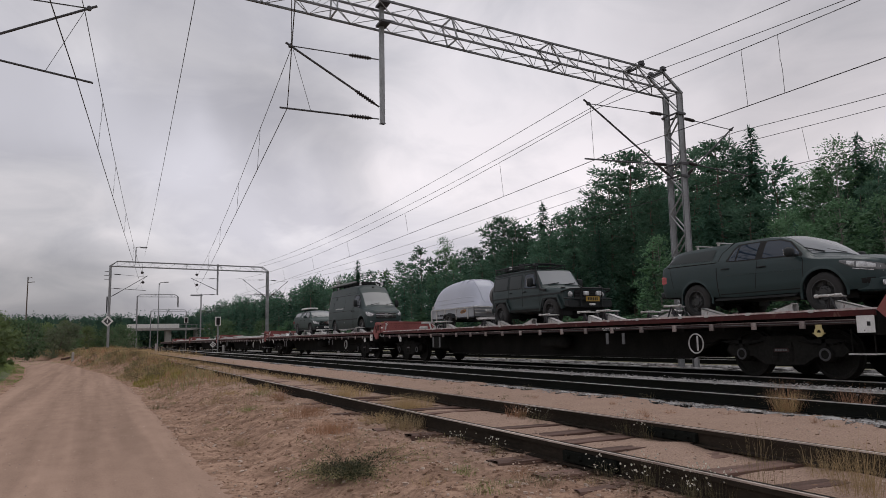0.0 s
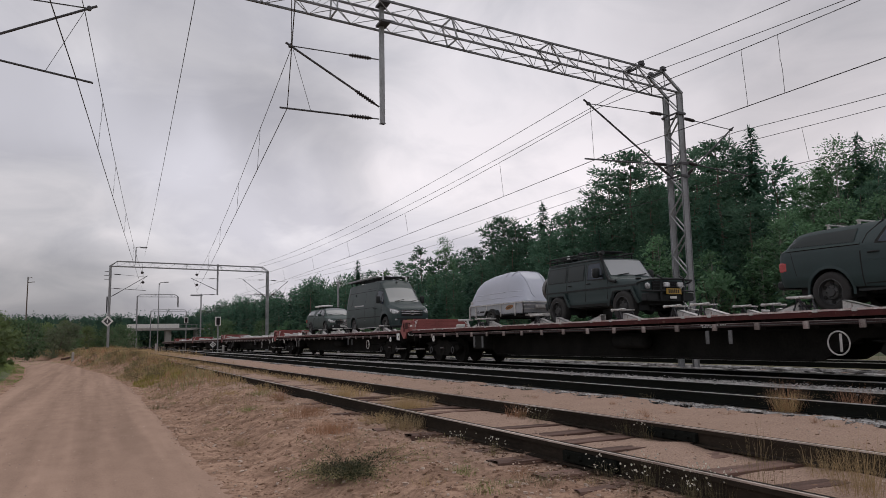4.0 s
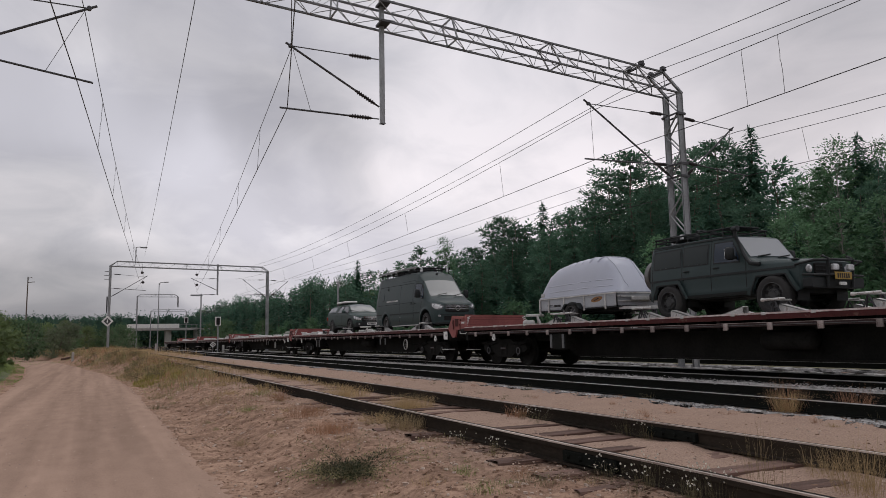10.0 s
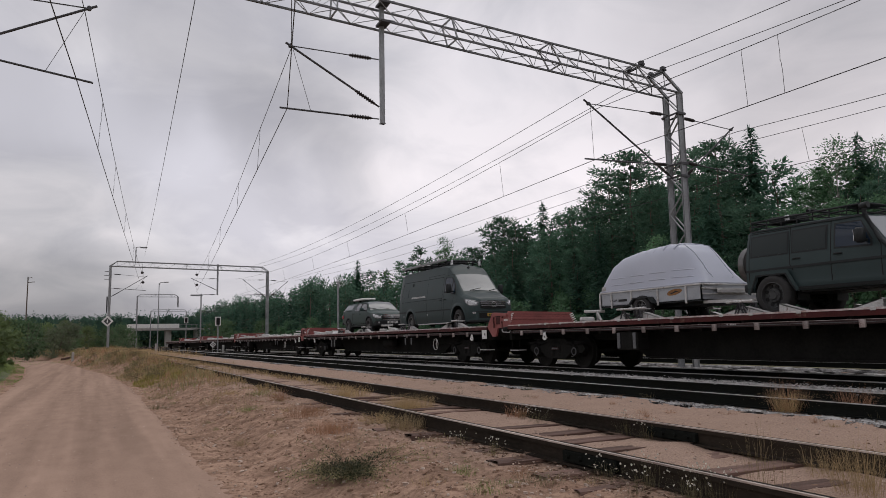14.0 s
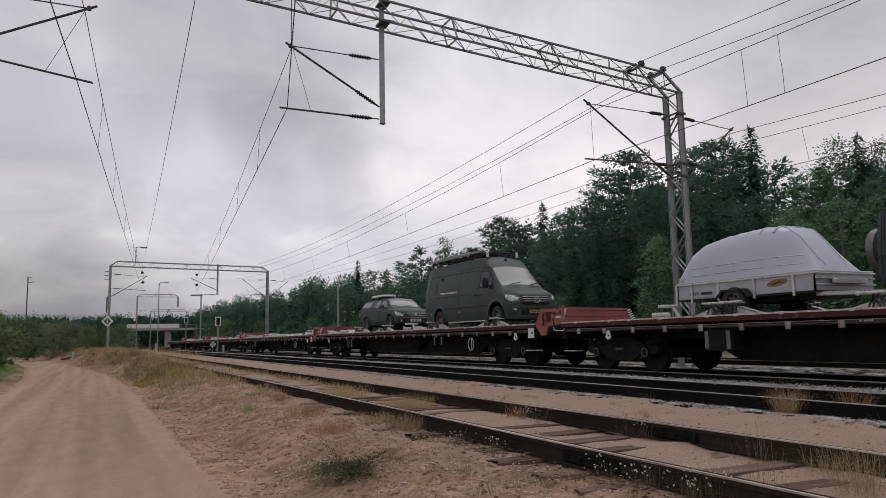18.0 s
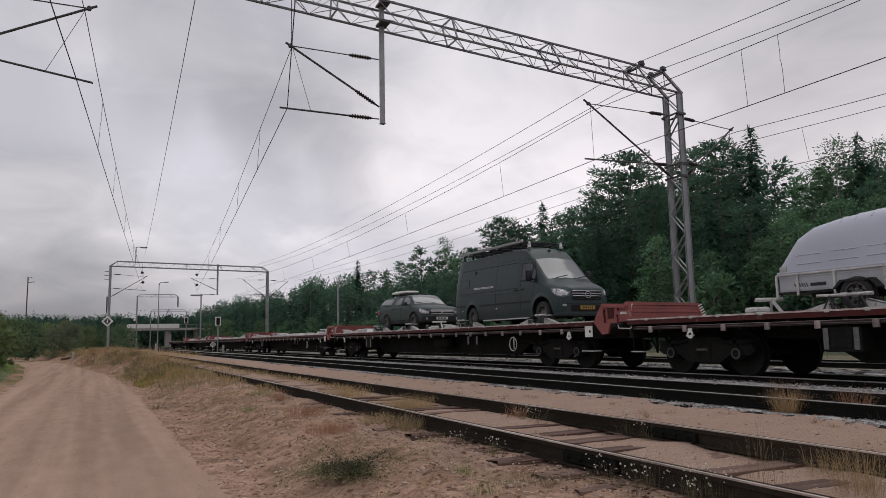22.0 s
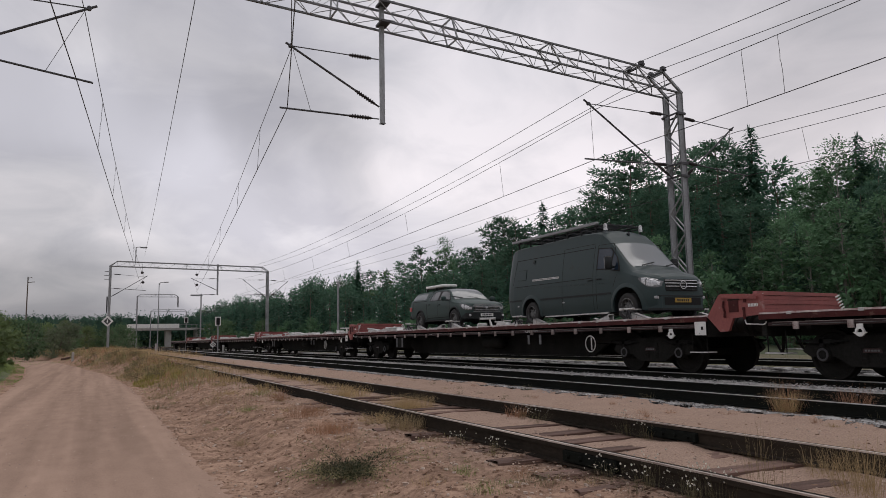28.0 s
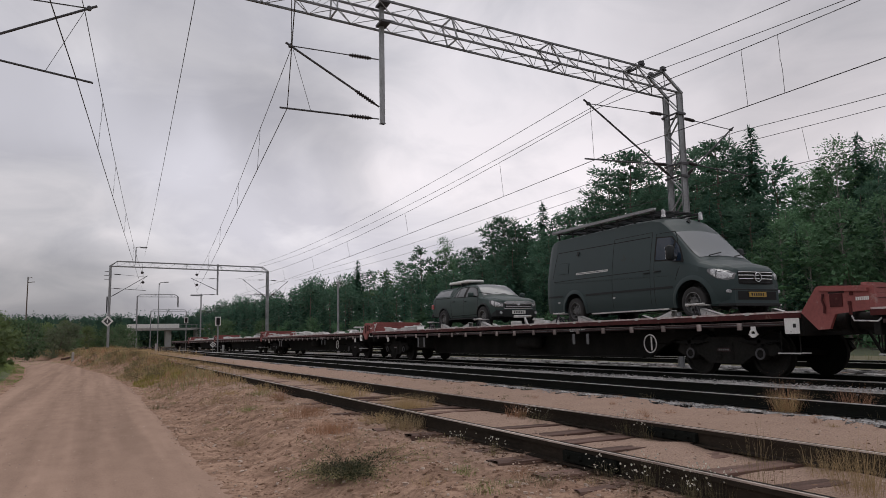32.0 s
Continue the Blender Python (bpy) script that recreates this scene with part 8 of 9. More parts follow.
def tree_heights(r):
    """How high the wood's outline stands, as a slope seen from the road, by the ratio along : across."""
    return lerp([(0.4, 0.26), (0.615, 0.263), (0.66, 0.286), (0.72, 0.26), (0.745, 0.248), (0.774, 0.206), (0.79, 0.25), (0.82, 0.297), (0.846, 0.345), (0.88, 0.32), (0.92, 0.35), (1.07, 0.325),
                 (1.11, 0.37), (1.15, 0.37), (1.225, 0.345), (1.29, 0.288), (1.42, 0.278), (1.49, 0.325), (1.55, 0.272), (1.66, 0.32), (1.756, 0.32), (1.844, 0.252), (1.92, 0.243), (2.04, 0.305),
                 (2.32, 0.288), (2.44, 0.217), (2.52, 0.262), (2.675, 0.244), (2.88, 0.33), (3.05, 0.268), (3.37, 0.35), (3.63, 0.31), (4.26, 0.282), (5.5, 0.343), (9, 0.36)], r)


def wood_top(x, y):
    """The tallest tree that may stand here without rising over the wood's outline beside it."""
    w = 2.0 * (x + y) / x ** 2
    return min(tree_heights(y / x + d) for d in (-w, -w / 2, 0, w / 2, w)) * x + 0.9


def build_woods():
    rng = random.Random(21)
    protos = [spruce(13.0, rng, "tall dark spruce at the edge of the wood", 1.3), spruce(13.0, rng, "dark pointed spruce in the wood", 1.15), pine(13.0, rng, "tall pine with a bare reddish trunk"),
              pine(13.0, rng, "pine with an open ragged crown"), leafy("birch_tree", "leafy birch among the conifers", "birch", "trees behind the railway", 13.0, 5.4, rng, BIRCH_LEAF, BIRCH, 9000, 0.06, (0.12, 0.21), 1, 125, 0.3),
              spruce(13.0, rng, "bushy dark spruce in the wood", 1.55), leafy("birch_tree", "slim pale-stemmed birch in the wood", "birch", "trees behind the railway", 13.0, 4.2, rng, BIRCH_LEAF, BIRCH, 8000, 0.08, (0.12, 0.21), 1, 115, 0.3)]
    mids = [spruce(13.0, rng, "dark spruce inside the wood", 1.3, 1.5), spruce(13.0, rng, "dark pointed spruce inside the wood", 1.15, 1.5), pine(13.0, rng, "dark pine inside the wood", True), pine(13.0, rng, "ragged pine inside the wood", True),
            leafy("birch_tree", "leafy birch inside the wood", "birch", "trees behind the railway", 13.0, 5.2, rng, BIRCH_LEAF, BIRCH, 2500, 0.06, (0.20, 0.35), 1, 95, 0.36)]
    mids += [mids[0], mids[4]]
    for i, t in enumerate(mids[:5]):
        t.matrix_basis = pose(41 + 1.5 * i, 20 + 9 * i, 0.3) @ Matrix.Diagonal((0.8, 0.8, 0.7, 1))
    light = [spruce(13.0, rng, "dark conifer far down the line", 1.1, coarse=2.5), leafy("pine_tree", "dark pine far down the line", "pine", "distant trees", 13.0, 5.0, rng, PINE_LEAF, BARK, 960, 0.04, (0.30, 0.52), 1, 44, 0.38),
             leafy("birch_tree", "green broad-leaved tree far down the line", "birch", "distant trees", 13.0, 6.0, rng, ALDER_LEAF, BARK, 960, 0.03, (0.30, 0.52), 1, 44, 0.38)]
    for i, t in enumerate(light):
        t.matrix_basis = pose(60 + 7 * i, 70 + 12 * i, 0.2) @ Matrix.Diagonal((1, 1, 1, 1))
    # the trees that stand out of the wood's edge: place, height, kind
    for x, y, h, k in ((36, 30.4, 13.6, 1), (35, 32.2, 13.1, 2), (38, 36.9, 14.0, 3), (36, 41.6, 14.8, 2), (38, 46.3, 14.5, 3), (37, 47.4, 12.5, 2), (38, 51.7, 12.3, 3),
                       (39, 57.8, 13.9, 0), (38, 63.4, 13.5, 2), (41, 64.3, 12.5, 3), (40, 44.0, 14.2, 3), (42, 43.9, 13.1, 1), (37, 24.3, 11.6, 0), (36, 25.0, 11.1, 6),
                       (38, 23.9, 10.9, 6), (36, 26.6, 9.9, 4), (40, 32.1, 12.0, 2), (39, 34.5, 13.5, 3),
                       (38, 77.7, 12.8, 6), (40, 89.2, 13.3, 3), (38, 70.0, 11.1, 2), (38, 109.9, 13.8, 0), (40, 109.6, 12.1, 3), (39, 123.0, 12.2, 6), (40, 69.8, 13.5, 3), (40, 64.5, 12.8, 3), (42, 58.3, 12.8, 3), (41, 54.2, 12.6, 2), (41, 104.6, 12.0, 5), (42, 100.1, 12.7, 2), (43, 83.7, 11.5, 3)):
        m = pose(x, y, ground_z(x, y) - 0.05, 0, 0, rng.uniform(0, 360))
        c = copy_thing((protos if x < 39.5 else mids)[k], m)
        f = (h - 0.25) / 13.0
        c.matrix_basis = m @ Matrix.Diagonal((f * 1.12, f * 1.12, f, 1))
    spots = []
    for row, (x0, y0, y1, gap) in enumerate(((33, 12, 230, 3.0), (37, 14, 260, 2.6), (42, 16, 330, 2.9), (48, 20, 420, 3.4), (55, 25, 480, 4.6), (64, 30, 520, 6.5))):
        y = y0
        while y < y1:
            spots.append((row, x0 + rng.uniform(-1.6, 1.6), y + rng.uniform(-1.0, 1.0)))
            y += gap * rng.uniform(0.7, 1.35) * (1 + max(0, y - 60) / 90)
    used = set()
    for row, x, y in spots:
        pick = rng.choices(range(7), (1.6, 1.4, 2.0, 2.0, 4.2, 1.6, 3.6) if y < 0.80 * x else (2.4, 2.2, 4.6, 4.4, 0.6, 1.8, 0.6))[0]
        hgt = wood_top(x, y) * (rng.uniform(0.78, 0.98) if y < 0.8 * x else rng.uniform(0.66, 0.93) if y < 75 else rng.uniform(0.70, 1.05))
        m = pose(x, y, ground_z(x, y) - 0.05, 0, 0, rng.uniform(0, 360))
        k = hgt / 13.0
        wide = k * rng.uniform(0.9, 1.3)
        if y > 78 or row > 2:
            c = copy_thing(light[(0, 0, 1, 1, 1, 0, 2)[pick]], m)
            wide = k * rng.uniform(1.0, 1.4)
        else:
            near = row == 0 and y < 60
            c = protos[pick] if pick not in used else copy_thing((protos if near else mids)[pick], m)
            used.add(pick)
        c.matrix_basis = m @ Matrix.Diagonal((wide, wide, k, 1))
    # the wood closes up far down the line
    y = 118.0
    while y < 300:
        for x0 in (32, 36):
            x = x0 + rng.uniform(-1.2, 1.2)
            m = pose(x, y + rng.uniform(-1, 1), ground_z(x, y) - 0.05, 0, 0, rng.uniform(0, 360))
            c = copy_thing(light[0], m)
            k = wood_top(x, y) * rng.uniform(0.82, 1.02) / 13.0
            c.matrix_basis = m @ Matrix.Diagonal((k * 1.25, k * 1.25, k, 1))
            tagged(c, "dark conifer far down the line", group="distant trees")
        y += 4.2 * (1 + (y - 118) / 120)
    for i in range(60):
        x = rng.uniform(40, 72)
        y = x * rng.uniform(0.42, 1.25)
        m = pose(x, y, ground_z(x, y) - 0.05, 0, 0, rng.uniform(0, 360))
        c = copy_thing(light[rng.choice((0, 1, 1, 2))], m)
        k = wood_top(x, y) * rng.uniform(0.55, 0.85) / 13.0
        c.matrix_basis = m @ Matrix.Diagonal((k * 1.3, k * 1.3, k, 1))
        tagged(c, "tree deep in the wood", group="trees behind the railway")
    y = 9.0
    while y < 34:
        x = 30.5 + rng.uniform(-1.5, 1.5)
        m = pose(x, y, ground_z(x, y) - 0.05, 0, 0, rng.uniform(0, 360))
        c = copy_thing(mids[4], m)
        k = rng.uniform(0.34, 0.52)
        c.matrix_basis = m @ Matrix.Diagonal((k * 1.25, k * 1.25, k, 1))
        tagged(c, "young leafy birch at the edge of the wood", group="young birches")
        y += rng.uniform(1.5, 2.6)
    # low growth under the trees
    under = leafy("shrub", "dark green shrub under the trees", "shrub", "shrubs along the wood", 3.0, 3.2, rng, BIRCH_LEAF, BARK, 580, 0.03, (0.18, 0.34), 4, 24, 0.3)
    first = True
    y = 12.0
    while y < 200:
        for x in (29.5, 32):
            m = pose(x + rng.uniform(-1.2, 1.2), y + rng.uniform(-1, 1), 0.1, 0, 0, rng.uniform(0, 360))
            c = under if first else copy_thing(under, m)
            first = False
            k = rng.uniform(0.5, 1.3)
            c.matrix_basis = m @ Matrix.Diagonal((k, k, k * rng.uniform(0.7, 1.2), 1))
        y += 2.3 * (1 + max(0, y - 50) / 60)
    y = 11.0
    while y < 240:
        for x0 in ((31.5, 35, 39, 46) if y < 70 else (31.5, 36)):
            src = mids[rng.choice((0, 1))] if y < 70 and x0 < 33 else light[0]
            x = x0 + rng.uniform(-1.5, 1.5)
            m = pose(x, y + rng.uniform(-1, 1), ground_z(x, y) - 0.05, 0, 0, rng.uniform(0, 360))
            c = copy_thing(src, m)
            k = rng.uniform(3.5, 7.5) * (1 + (x0 - 31.5) / 30) / 13.0
            c.matrix_basis = m @ Matrix.Diagonal((k * 1.5, k * 1.5, k, 1))
            tagged(c, "young dark spruce at the foot of the wood", group="young spruces")
        y += 2.6 * rng.uniform(0.7, 1.4) * (1 + max(0, y - 50) / 60)
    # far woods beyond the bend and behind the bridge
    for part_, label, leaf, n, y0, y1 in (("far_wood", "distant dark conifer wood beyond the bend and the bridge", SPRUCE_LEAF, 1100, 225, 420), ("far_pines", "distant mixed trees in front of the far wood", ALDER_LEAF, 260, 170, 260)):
        m = Mesh()
        for i in range(n):
            y = rng.uniform(y0, y1)
            x = -0.44 * y + rng.random() * (0.44 * y + 0.28 * y)
            if x > 0.0:
                y = max(y, 268)
            far_tree(m, x, y, 0.1, (0.0405 * y + 0.9 + rng.uniform(-2.4, 0.2) + (1.5 if rng.random() < 0.04 else 0)) * (1 if n > 500 else 0.72), rng, rng.uniform(0.16, 0.34))
        tagged(m.done(part_, leaf), label, "trees", kind="stuff")
    for px, h, wd in ((-58, 11.2, 3.2), (-55, 9.6, 2.6), (-51.5, 10.6, 3.0), (-44.5, 9.4, 2.2)):
        c = copy_thing(light[2], pose(px, 150, 0))
        c.matrix_basis = pose(px, 150, 0.0, 0, 0, px * 31) @ Matrix.Diagonal((wd / 6, wd / 6, h / 13, 1))
        tagged(c, "thin open birch over the far skyline", group="distant trees")
    # bushes on the road side
    bush = leafy("bush", "bright green bush beside the gravel road", "bush", "bushes beside the road", 2.6, 3.0, rng, BUSH_LEAF, BARK, 4200, 0.03, (0.07, 0.13), 5, 80, 0.38)
    bush.matrix_basis = pose(-4.1, 32.5, -0.25) @ Matrix.Diagonal((0.85, 0.85, 0.95, 1))
    for x, y, k, h in ((-4.9, 28, 0.75, 0.85), (-4.7, 37, 0.95, 1.0), (-4.7, 44, 0.95, 1.1), (-6.8, 40, 1.1, 1.2), (-6.0, 52, 1.1, 1.1), (-8.2, 60, 1.4, 1.3)):
        c = copy_thing(bush, pose(x, y, -0.3))
        c.matrix_basis = pose(x, y, -0.3, 0, 0, x * 77) @ Matrix.Diagonal((k, k, h, 1))
    gw = leafy("willow_bush", "grey-green willow bush beyond the road's bend", "bush", "bushes beyond the bend", 4.0, 4.4, rng, GREY_LEAF, BARK, 1600, 0.04, (0.17, 0.31), 5, 50, 0.3)
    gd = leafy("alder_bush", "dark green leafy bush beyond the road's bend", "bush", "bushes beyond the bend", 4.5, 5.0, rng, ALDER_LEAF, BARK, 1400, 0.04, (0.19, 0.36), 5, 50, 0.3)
    gb = leafy("birch_bush", "fresh green birch scrub beyond the road's bend", "bush", "bushes beyond the bend", 4.6, 3.8, rng, BUSH_LEAF, BARK, 2400, 0.04, (0.14, 0.26), 4, 50, 0.3)
    gb.matrix_basis = pose(-13, 92, -0.3) @ Matrix.Diagonal((0.9, 0.9, 0.8, 1))
    gw.matrix_basis = pose(-2.2, 78, -0.2) @ Matrix.Diagonal((0.9, 0.9, 0.8, 1))
    gd.matrix_basis = pose(-8, 98, -0.3)
    for i in range(46):
        y = rng.uniform(76, 150)
        x = -0.30 * y + rng.random() * (0.30 * y + 0.5)
        if x > -0.045 * y + 1.0 and y < 100:
            x -= 4
        pick = rng.random()
        src = gw if pick < 0.3 else gb if pick < 0.42 else gd
        k = (0.036 * y + 0.6) * rng.uniform(0.65, 1.05) / 4.4
        m = pose(x, y, -0.3, 0, 0, rng.uniform(0, 360))
        c = copy_thing(src, m)
        c.matrix_basis = m @ Matrix.Diagonal((k, k, k * rng.uniform(0.8, 1.1), 1))
    for x, y, k in ((3.4, 120, 0.8), (5.5, 140, 0.9), (2.0, 150, 1.0), (4.5, 165, 1.2), (24, 150, 1.2), (27, 130, 1.1), (25, 170, 1.4), (2.5, 108, 0.6)):
        c = copy_thing(gd, pose(x, y, -0.3))
        c.matrix_basis = pose(x, y, -0.3, 0, 0, x * 50) @ Matrix.Diagonal((k, k, k, 1))


# ---------------------------------------------------------------- small plants
def blade(m, p, h, lean, w, rng, a=None):
    a = rng.random() * 6.283 if a is None else a
    d = Vector((math.cos(a), math.sin(a), 0))
    s = Vector((-d.y, d.x, 0)) * w / 2
    p = Vector(p)
    q = p + d * lean * h * 0.35 + Vector((0, 0, h * 0.6))
    t = p + d * lean * h + Vector((0, 0, h * (1 - 0.35 * lean)))
    n = len(m.v)
    m.v += [tuple(p - s), tuple(p + s), tuple(q + s * 0.8), tuple(q - s * 0.8), tuple(t)]
    m.f += [(n, n + 1, n + 2, n + 3), (n + 3, n + 2, n + 4)]


def tuft(name, label, x, y, z, r, h, n, mat, seed, w=0.006, lean=0.6, heads=None):
    rng = random.Random(seed)
    m = Mesh()
    for i in range(n):
        a, q = rng.random() * 6.283, rng.random() ** 0.7 * r
        hh = h * rng.uniform(0.35, 1.0)
        blade(m, (math.cos(a) * q, math.sin(a) * q, 0), hh, lean * rng.uniform(0.2, 1.6), w * rng.uniform(0.5, 1.0), rng, a + rng.uniform(-0.9, 0.9))
    t = thing(name, label, "plant" if heads else "grass tuft", "plants beside the tracks", at=pose(x, y, z))
    if heads:
        for f in range(heads):
            a, q = rng.random() * 6.283, rng.random() * r * 1.5
            p = Vector((math.cos(a) * q, math.sin(a) * q, h * rng.uniform(0.6, 1.15)))
            blade(m, (p.x * 0.5, p.y * 0.5, 0), p.z, 0.2, 0.0022, rng, a)
            hd = Mesh()
            for j in range(7):
                card(hd, p, rand_dir(rng), rand_dir(rng), 0.0095, 0.0085)
            hd.done("flower_head", FLOWER, t, "small white flower head")
    m.done("blade_clump", mat, t)
    return t


def weed_bush():
    """A low wiry sprawling weed: a dark leafy heart, pale wiry ends with tiny leaves."""
    rng = random.Random(77)
    t = thing("sprawling_weed", "low wiry weed with tiny leaves sprawling on the sand", "plant", "plants beside the tracks", at=pose(2.12, 6.2, ground_z(2.12, 6.2)))
    st, lf, tip = Mesh(), Mesh(), Mesh()
    for k in range(230):
        a = rng.uniform(-0.4, 6.0)
        L = rng.uniform(0.2, 0.68) * (1.5 if math.cos(a) > 0.5 else 1)
        p, d = Vector((rng.uniform(-0.16, 0.16), rng.uniform(-0.1, 0.1), 0.0)), Vector((math.cos(a), math.sin(a), rng.uniform(0.05, 0.5)))
        pts = [p]
        for i in range(7):
            d = (d + Vector((rng.uniform(-0.35, 0.35), rng.uniform(-0.35, 0.35), rng.uniform(-0.28, 0.12)))).normalized()
            p = p + d * L / 7
            p.z = max(p.z, 0.01)
            pts.append(p.copy())
            heart = math.hypot(p.x, p.y) < 0.34 and p.z < 0.2
            for j in range(6 if heart else 4):
                card(lf if heart or rng.random() < 0.2 else tip, p + rand_dir(rng) * 0.03, rand_dir(rng), rand_dir(rng), rng.uniform(0.012, 0.028), 0.009)
            if rng.random() < 0.7:
                st.tube([tuple(p), tuple(p + rand_dir(rng) * 0.07)], 0.0014, 3, 0.0008)
        st.tube([tuple(q) for q in pts], 0.0021, 4, 0.0009)
    st.done("stem_tangle", WEED, t)
    lf.done("leaf_tangle", WEED_LEAF, t)
    tip.done("pale_tip_tangle", OLIVE_GRASS, t, "paler yellowish leaf tips")


def meadow(name, label, mat, n, place, h, w, seed, lean=0.45, cut=-0.15):
    """Very many blades of grass as one mesh."""
    rng, m = random.Random(seed), Mesh()
    for i in range(n):
        x, y = place(rng)
        z = ground_z(x, y)
        lump = noise.noise((x * 0.8, y * 0.33, seed * 3.7)) + 0.5 * noise.noise((x * 2.1, y * 1.1, seed))
        if lump < cut and rng.random() < 0.93:
            continue
        side = min(1.0, 0.25 + 0.8 * abs(x - road_mid(y)) - 0.8 * road_half(y)) if x < 3.5 else 1.0
        patch = (0.5 + 0.9 * max(0, lump + 0.3)) * max(0.25, side)
        far = 1 + y / 45
        blade(m, (x, y, z - 0.02), h * patch * rng.uniform(0.5, 1.15), lean * rng.uniform(0.2, 1.3), w * far * rng.uniform(0.7, 1.3), rng)
    tagged(m.done(name, mat), label, "grass", kind="stuff")


def build_plants():
    def mound(rng):
        y = 18 + 80 * rng.random() ** 1.1
        while y < 30 and rng.random() > ((y - 18) / 12) ** 0.8:
            y = 18 + 80 * rng.random()
        r = road_mid(y) + road_half(y)
        return r - 0.1 + (3.5 - r) * rng.random(), y

    def edge_right(rng):
        y = 9 + 20 * rng.random()
        return 1.35 + 1.9 * rng.random() ** 0.8, y

    def far_field(rng):
        y = 55 + 70 * rng.random()
        return 2.5 + 5.2 * rng.random(), y

    def verge(rng):
        y = 16 + 50 * rng.random() ** 1.5
        r = road_mid(y) - road_half(y)
        return r + 0.1 - 2.4 * rng.random() ** 1.3, y

    def beyond(rng):
        y = 62 + 40 * rng.random()
        return road_mid(y) - 7 + 14 * rng.random() * (0.4 + 0.6 * rng.random()), y

    def beside_rail(rng):
        y = 15 + 55 * rng.random() ** 1.2
        return (3.1 + 0.45 * rng.random() if rng.random() < 0.6 else 4.75 + 0.4 * rng.random()), y

    def siding(rng):
        y = 24 + 60 * rng.random()
        return 3.0 + 2.8 * rng.random(), y

    def clump(rng):
        a = rng.random() * 6.283
        q = rng.random() ** 0.6
        return 1.95 + math.cos(a) * q * 0.75, 26 + math.sin(a) * q * 2.6

    def behind(rng):
        y = 5 + 90 * rng.random() ** 1.3
        return 20.0 + 11 * rng.random(), y
    meadow("dry_grass", "tall tan and russet dry grass on the mound by the road's bend", DRY_GRASS, 13000, mound, 0.38, 0.008, 1, 0.9, -0.12)
    meadow("russet_grass", "reddish dry weeds on the mound", RED_GRASS, 4200, mound, 0.44, 0.007, 2, 0.8, 0.0)
    meadow("fresh_grass", "patch of yellow-green grass beside the road", YELLOW_GRASS, 2600, clump, 0.44, 0.011, 3, 1.0, -0.5)
    meadow("mound_green_grass", "olive green weeds among the dry grass", OLIVE_GRASS, 16000, mound, 0.30, 0.010, 4, 1.0, -0.2)
    meadow("sparse_grass", "sparse dry grass on the sandy bank", PALE_GRASS, 1300, edge_right, 0.13, 0.004, 5, 0.8, 0.1)
    meadow("sparse_green_grass", "thin green shoots on the sandy bank", OLIVE_GRASS, 900, edge_right, 0.10, 0.004, 15, 0.8, 0.15)
    meadow("field_grass", "dry grass along the far end of the siding", DRY_GRASS, 4200, far_field, 0.5, 0.006, 6)
    meadow("siding_grass", "dry grass grown over the rusty siding", DRY_GRASS, 8500, siding, 0.26, 0.005, 7, 0.8, -0.3)
    meadow("rail_grass", "dry grass grown against the siding rails", DRY_GRASS, 9000, beside_rail, 0.22, 0.005, 17, 0.9, -0.2)
    meadow("verge_grass", "green grass verge along the gravel road", GREEN_GRASS, 12000, verge, 0.28, 0.008, 8, 0.7, -0.5)
    meadow("rough_grass", "rough green grass beyond the bend", GREEN_GRASS, 4500, beyond, 0.5, 0.007, 9)
    meadow("wood_edge_grass", "dull grass along the edge of the wood", OLIVE_GRASS, 3200, behind, 0.4, 0.007, 10)
    gz = ground_z
    # low leafy weeds that cover the mound and the bank
    rng = random.Random(66)
    clumps = [leafy("weed_clump", lab, "weed", "weeds on the mound", 0.5, 0.9, rng, mt, WEED, 260, 0.02, (0.035, 0.075), 5, 16) for lab, mt in (
        ("olive weeds on the mound beside the road", OLIVE_GRASS), ("russet dry weeds on the mound beside the road", RED_GRASS), ("tan dry weeds on the mound beside the road", DRY_GRASS), ("yellow-green leafy weeds on the bank", YELLOW_GRASS))]
    for i in range(80):
        y = 27 + 55 * rng.random() ** 1.2
        r = road_mid(y) + road_half(y)
        x = r + 0.3 + (3.0 - r) * rng.random()
        k = rng.choices(range(4), (4, 1.6, 4.5, 1))[0]
        if i < 4:
            k, x, y = i, 2.0 + 0.2 * i, 26.5 + 2 * i
        m = pose(x, y, gz(x, y) - 0.03, 0, 0, rng.uniform(0, 360)) @ Matrix.Diagonal((*([rng.uniform(0.6, 1.6)] * 2), rng.uniform(0.3, 0.85), 1))
        c = clumps[k] if i < 4 else copy_thing(clumps[k], m)
        c.matrix_basis = m
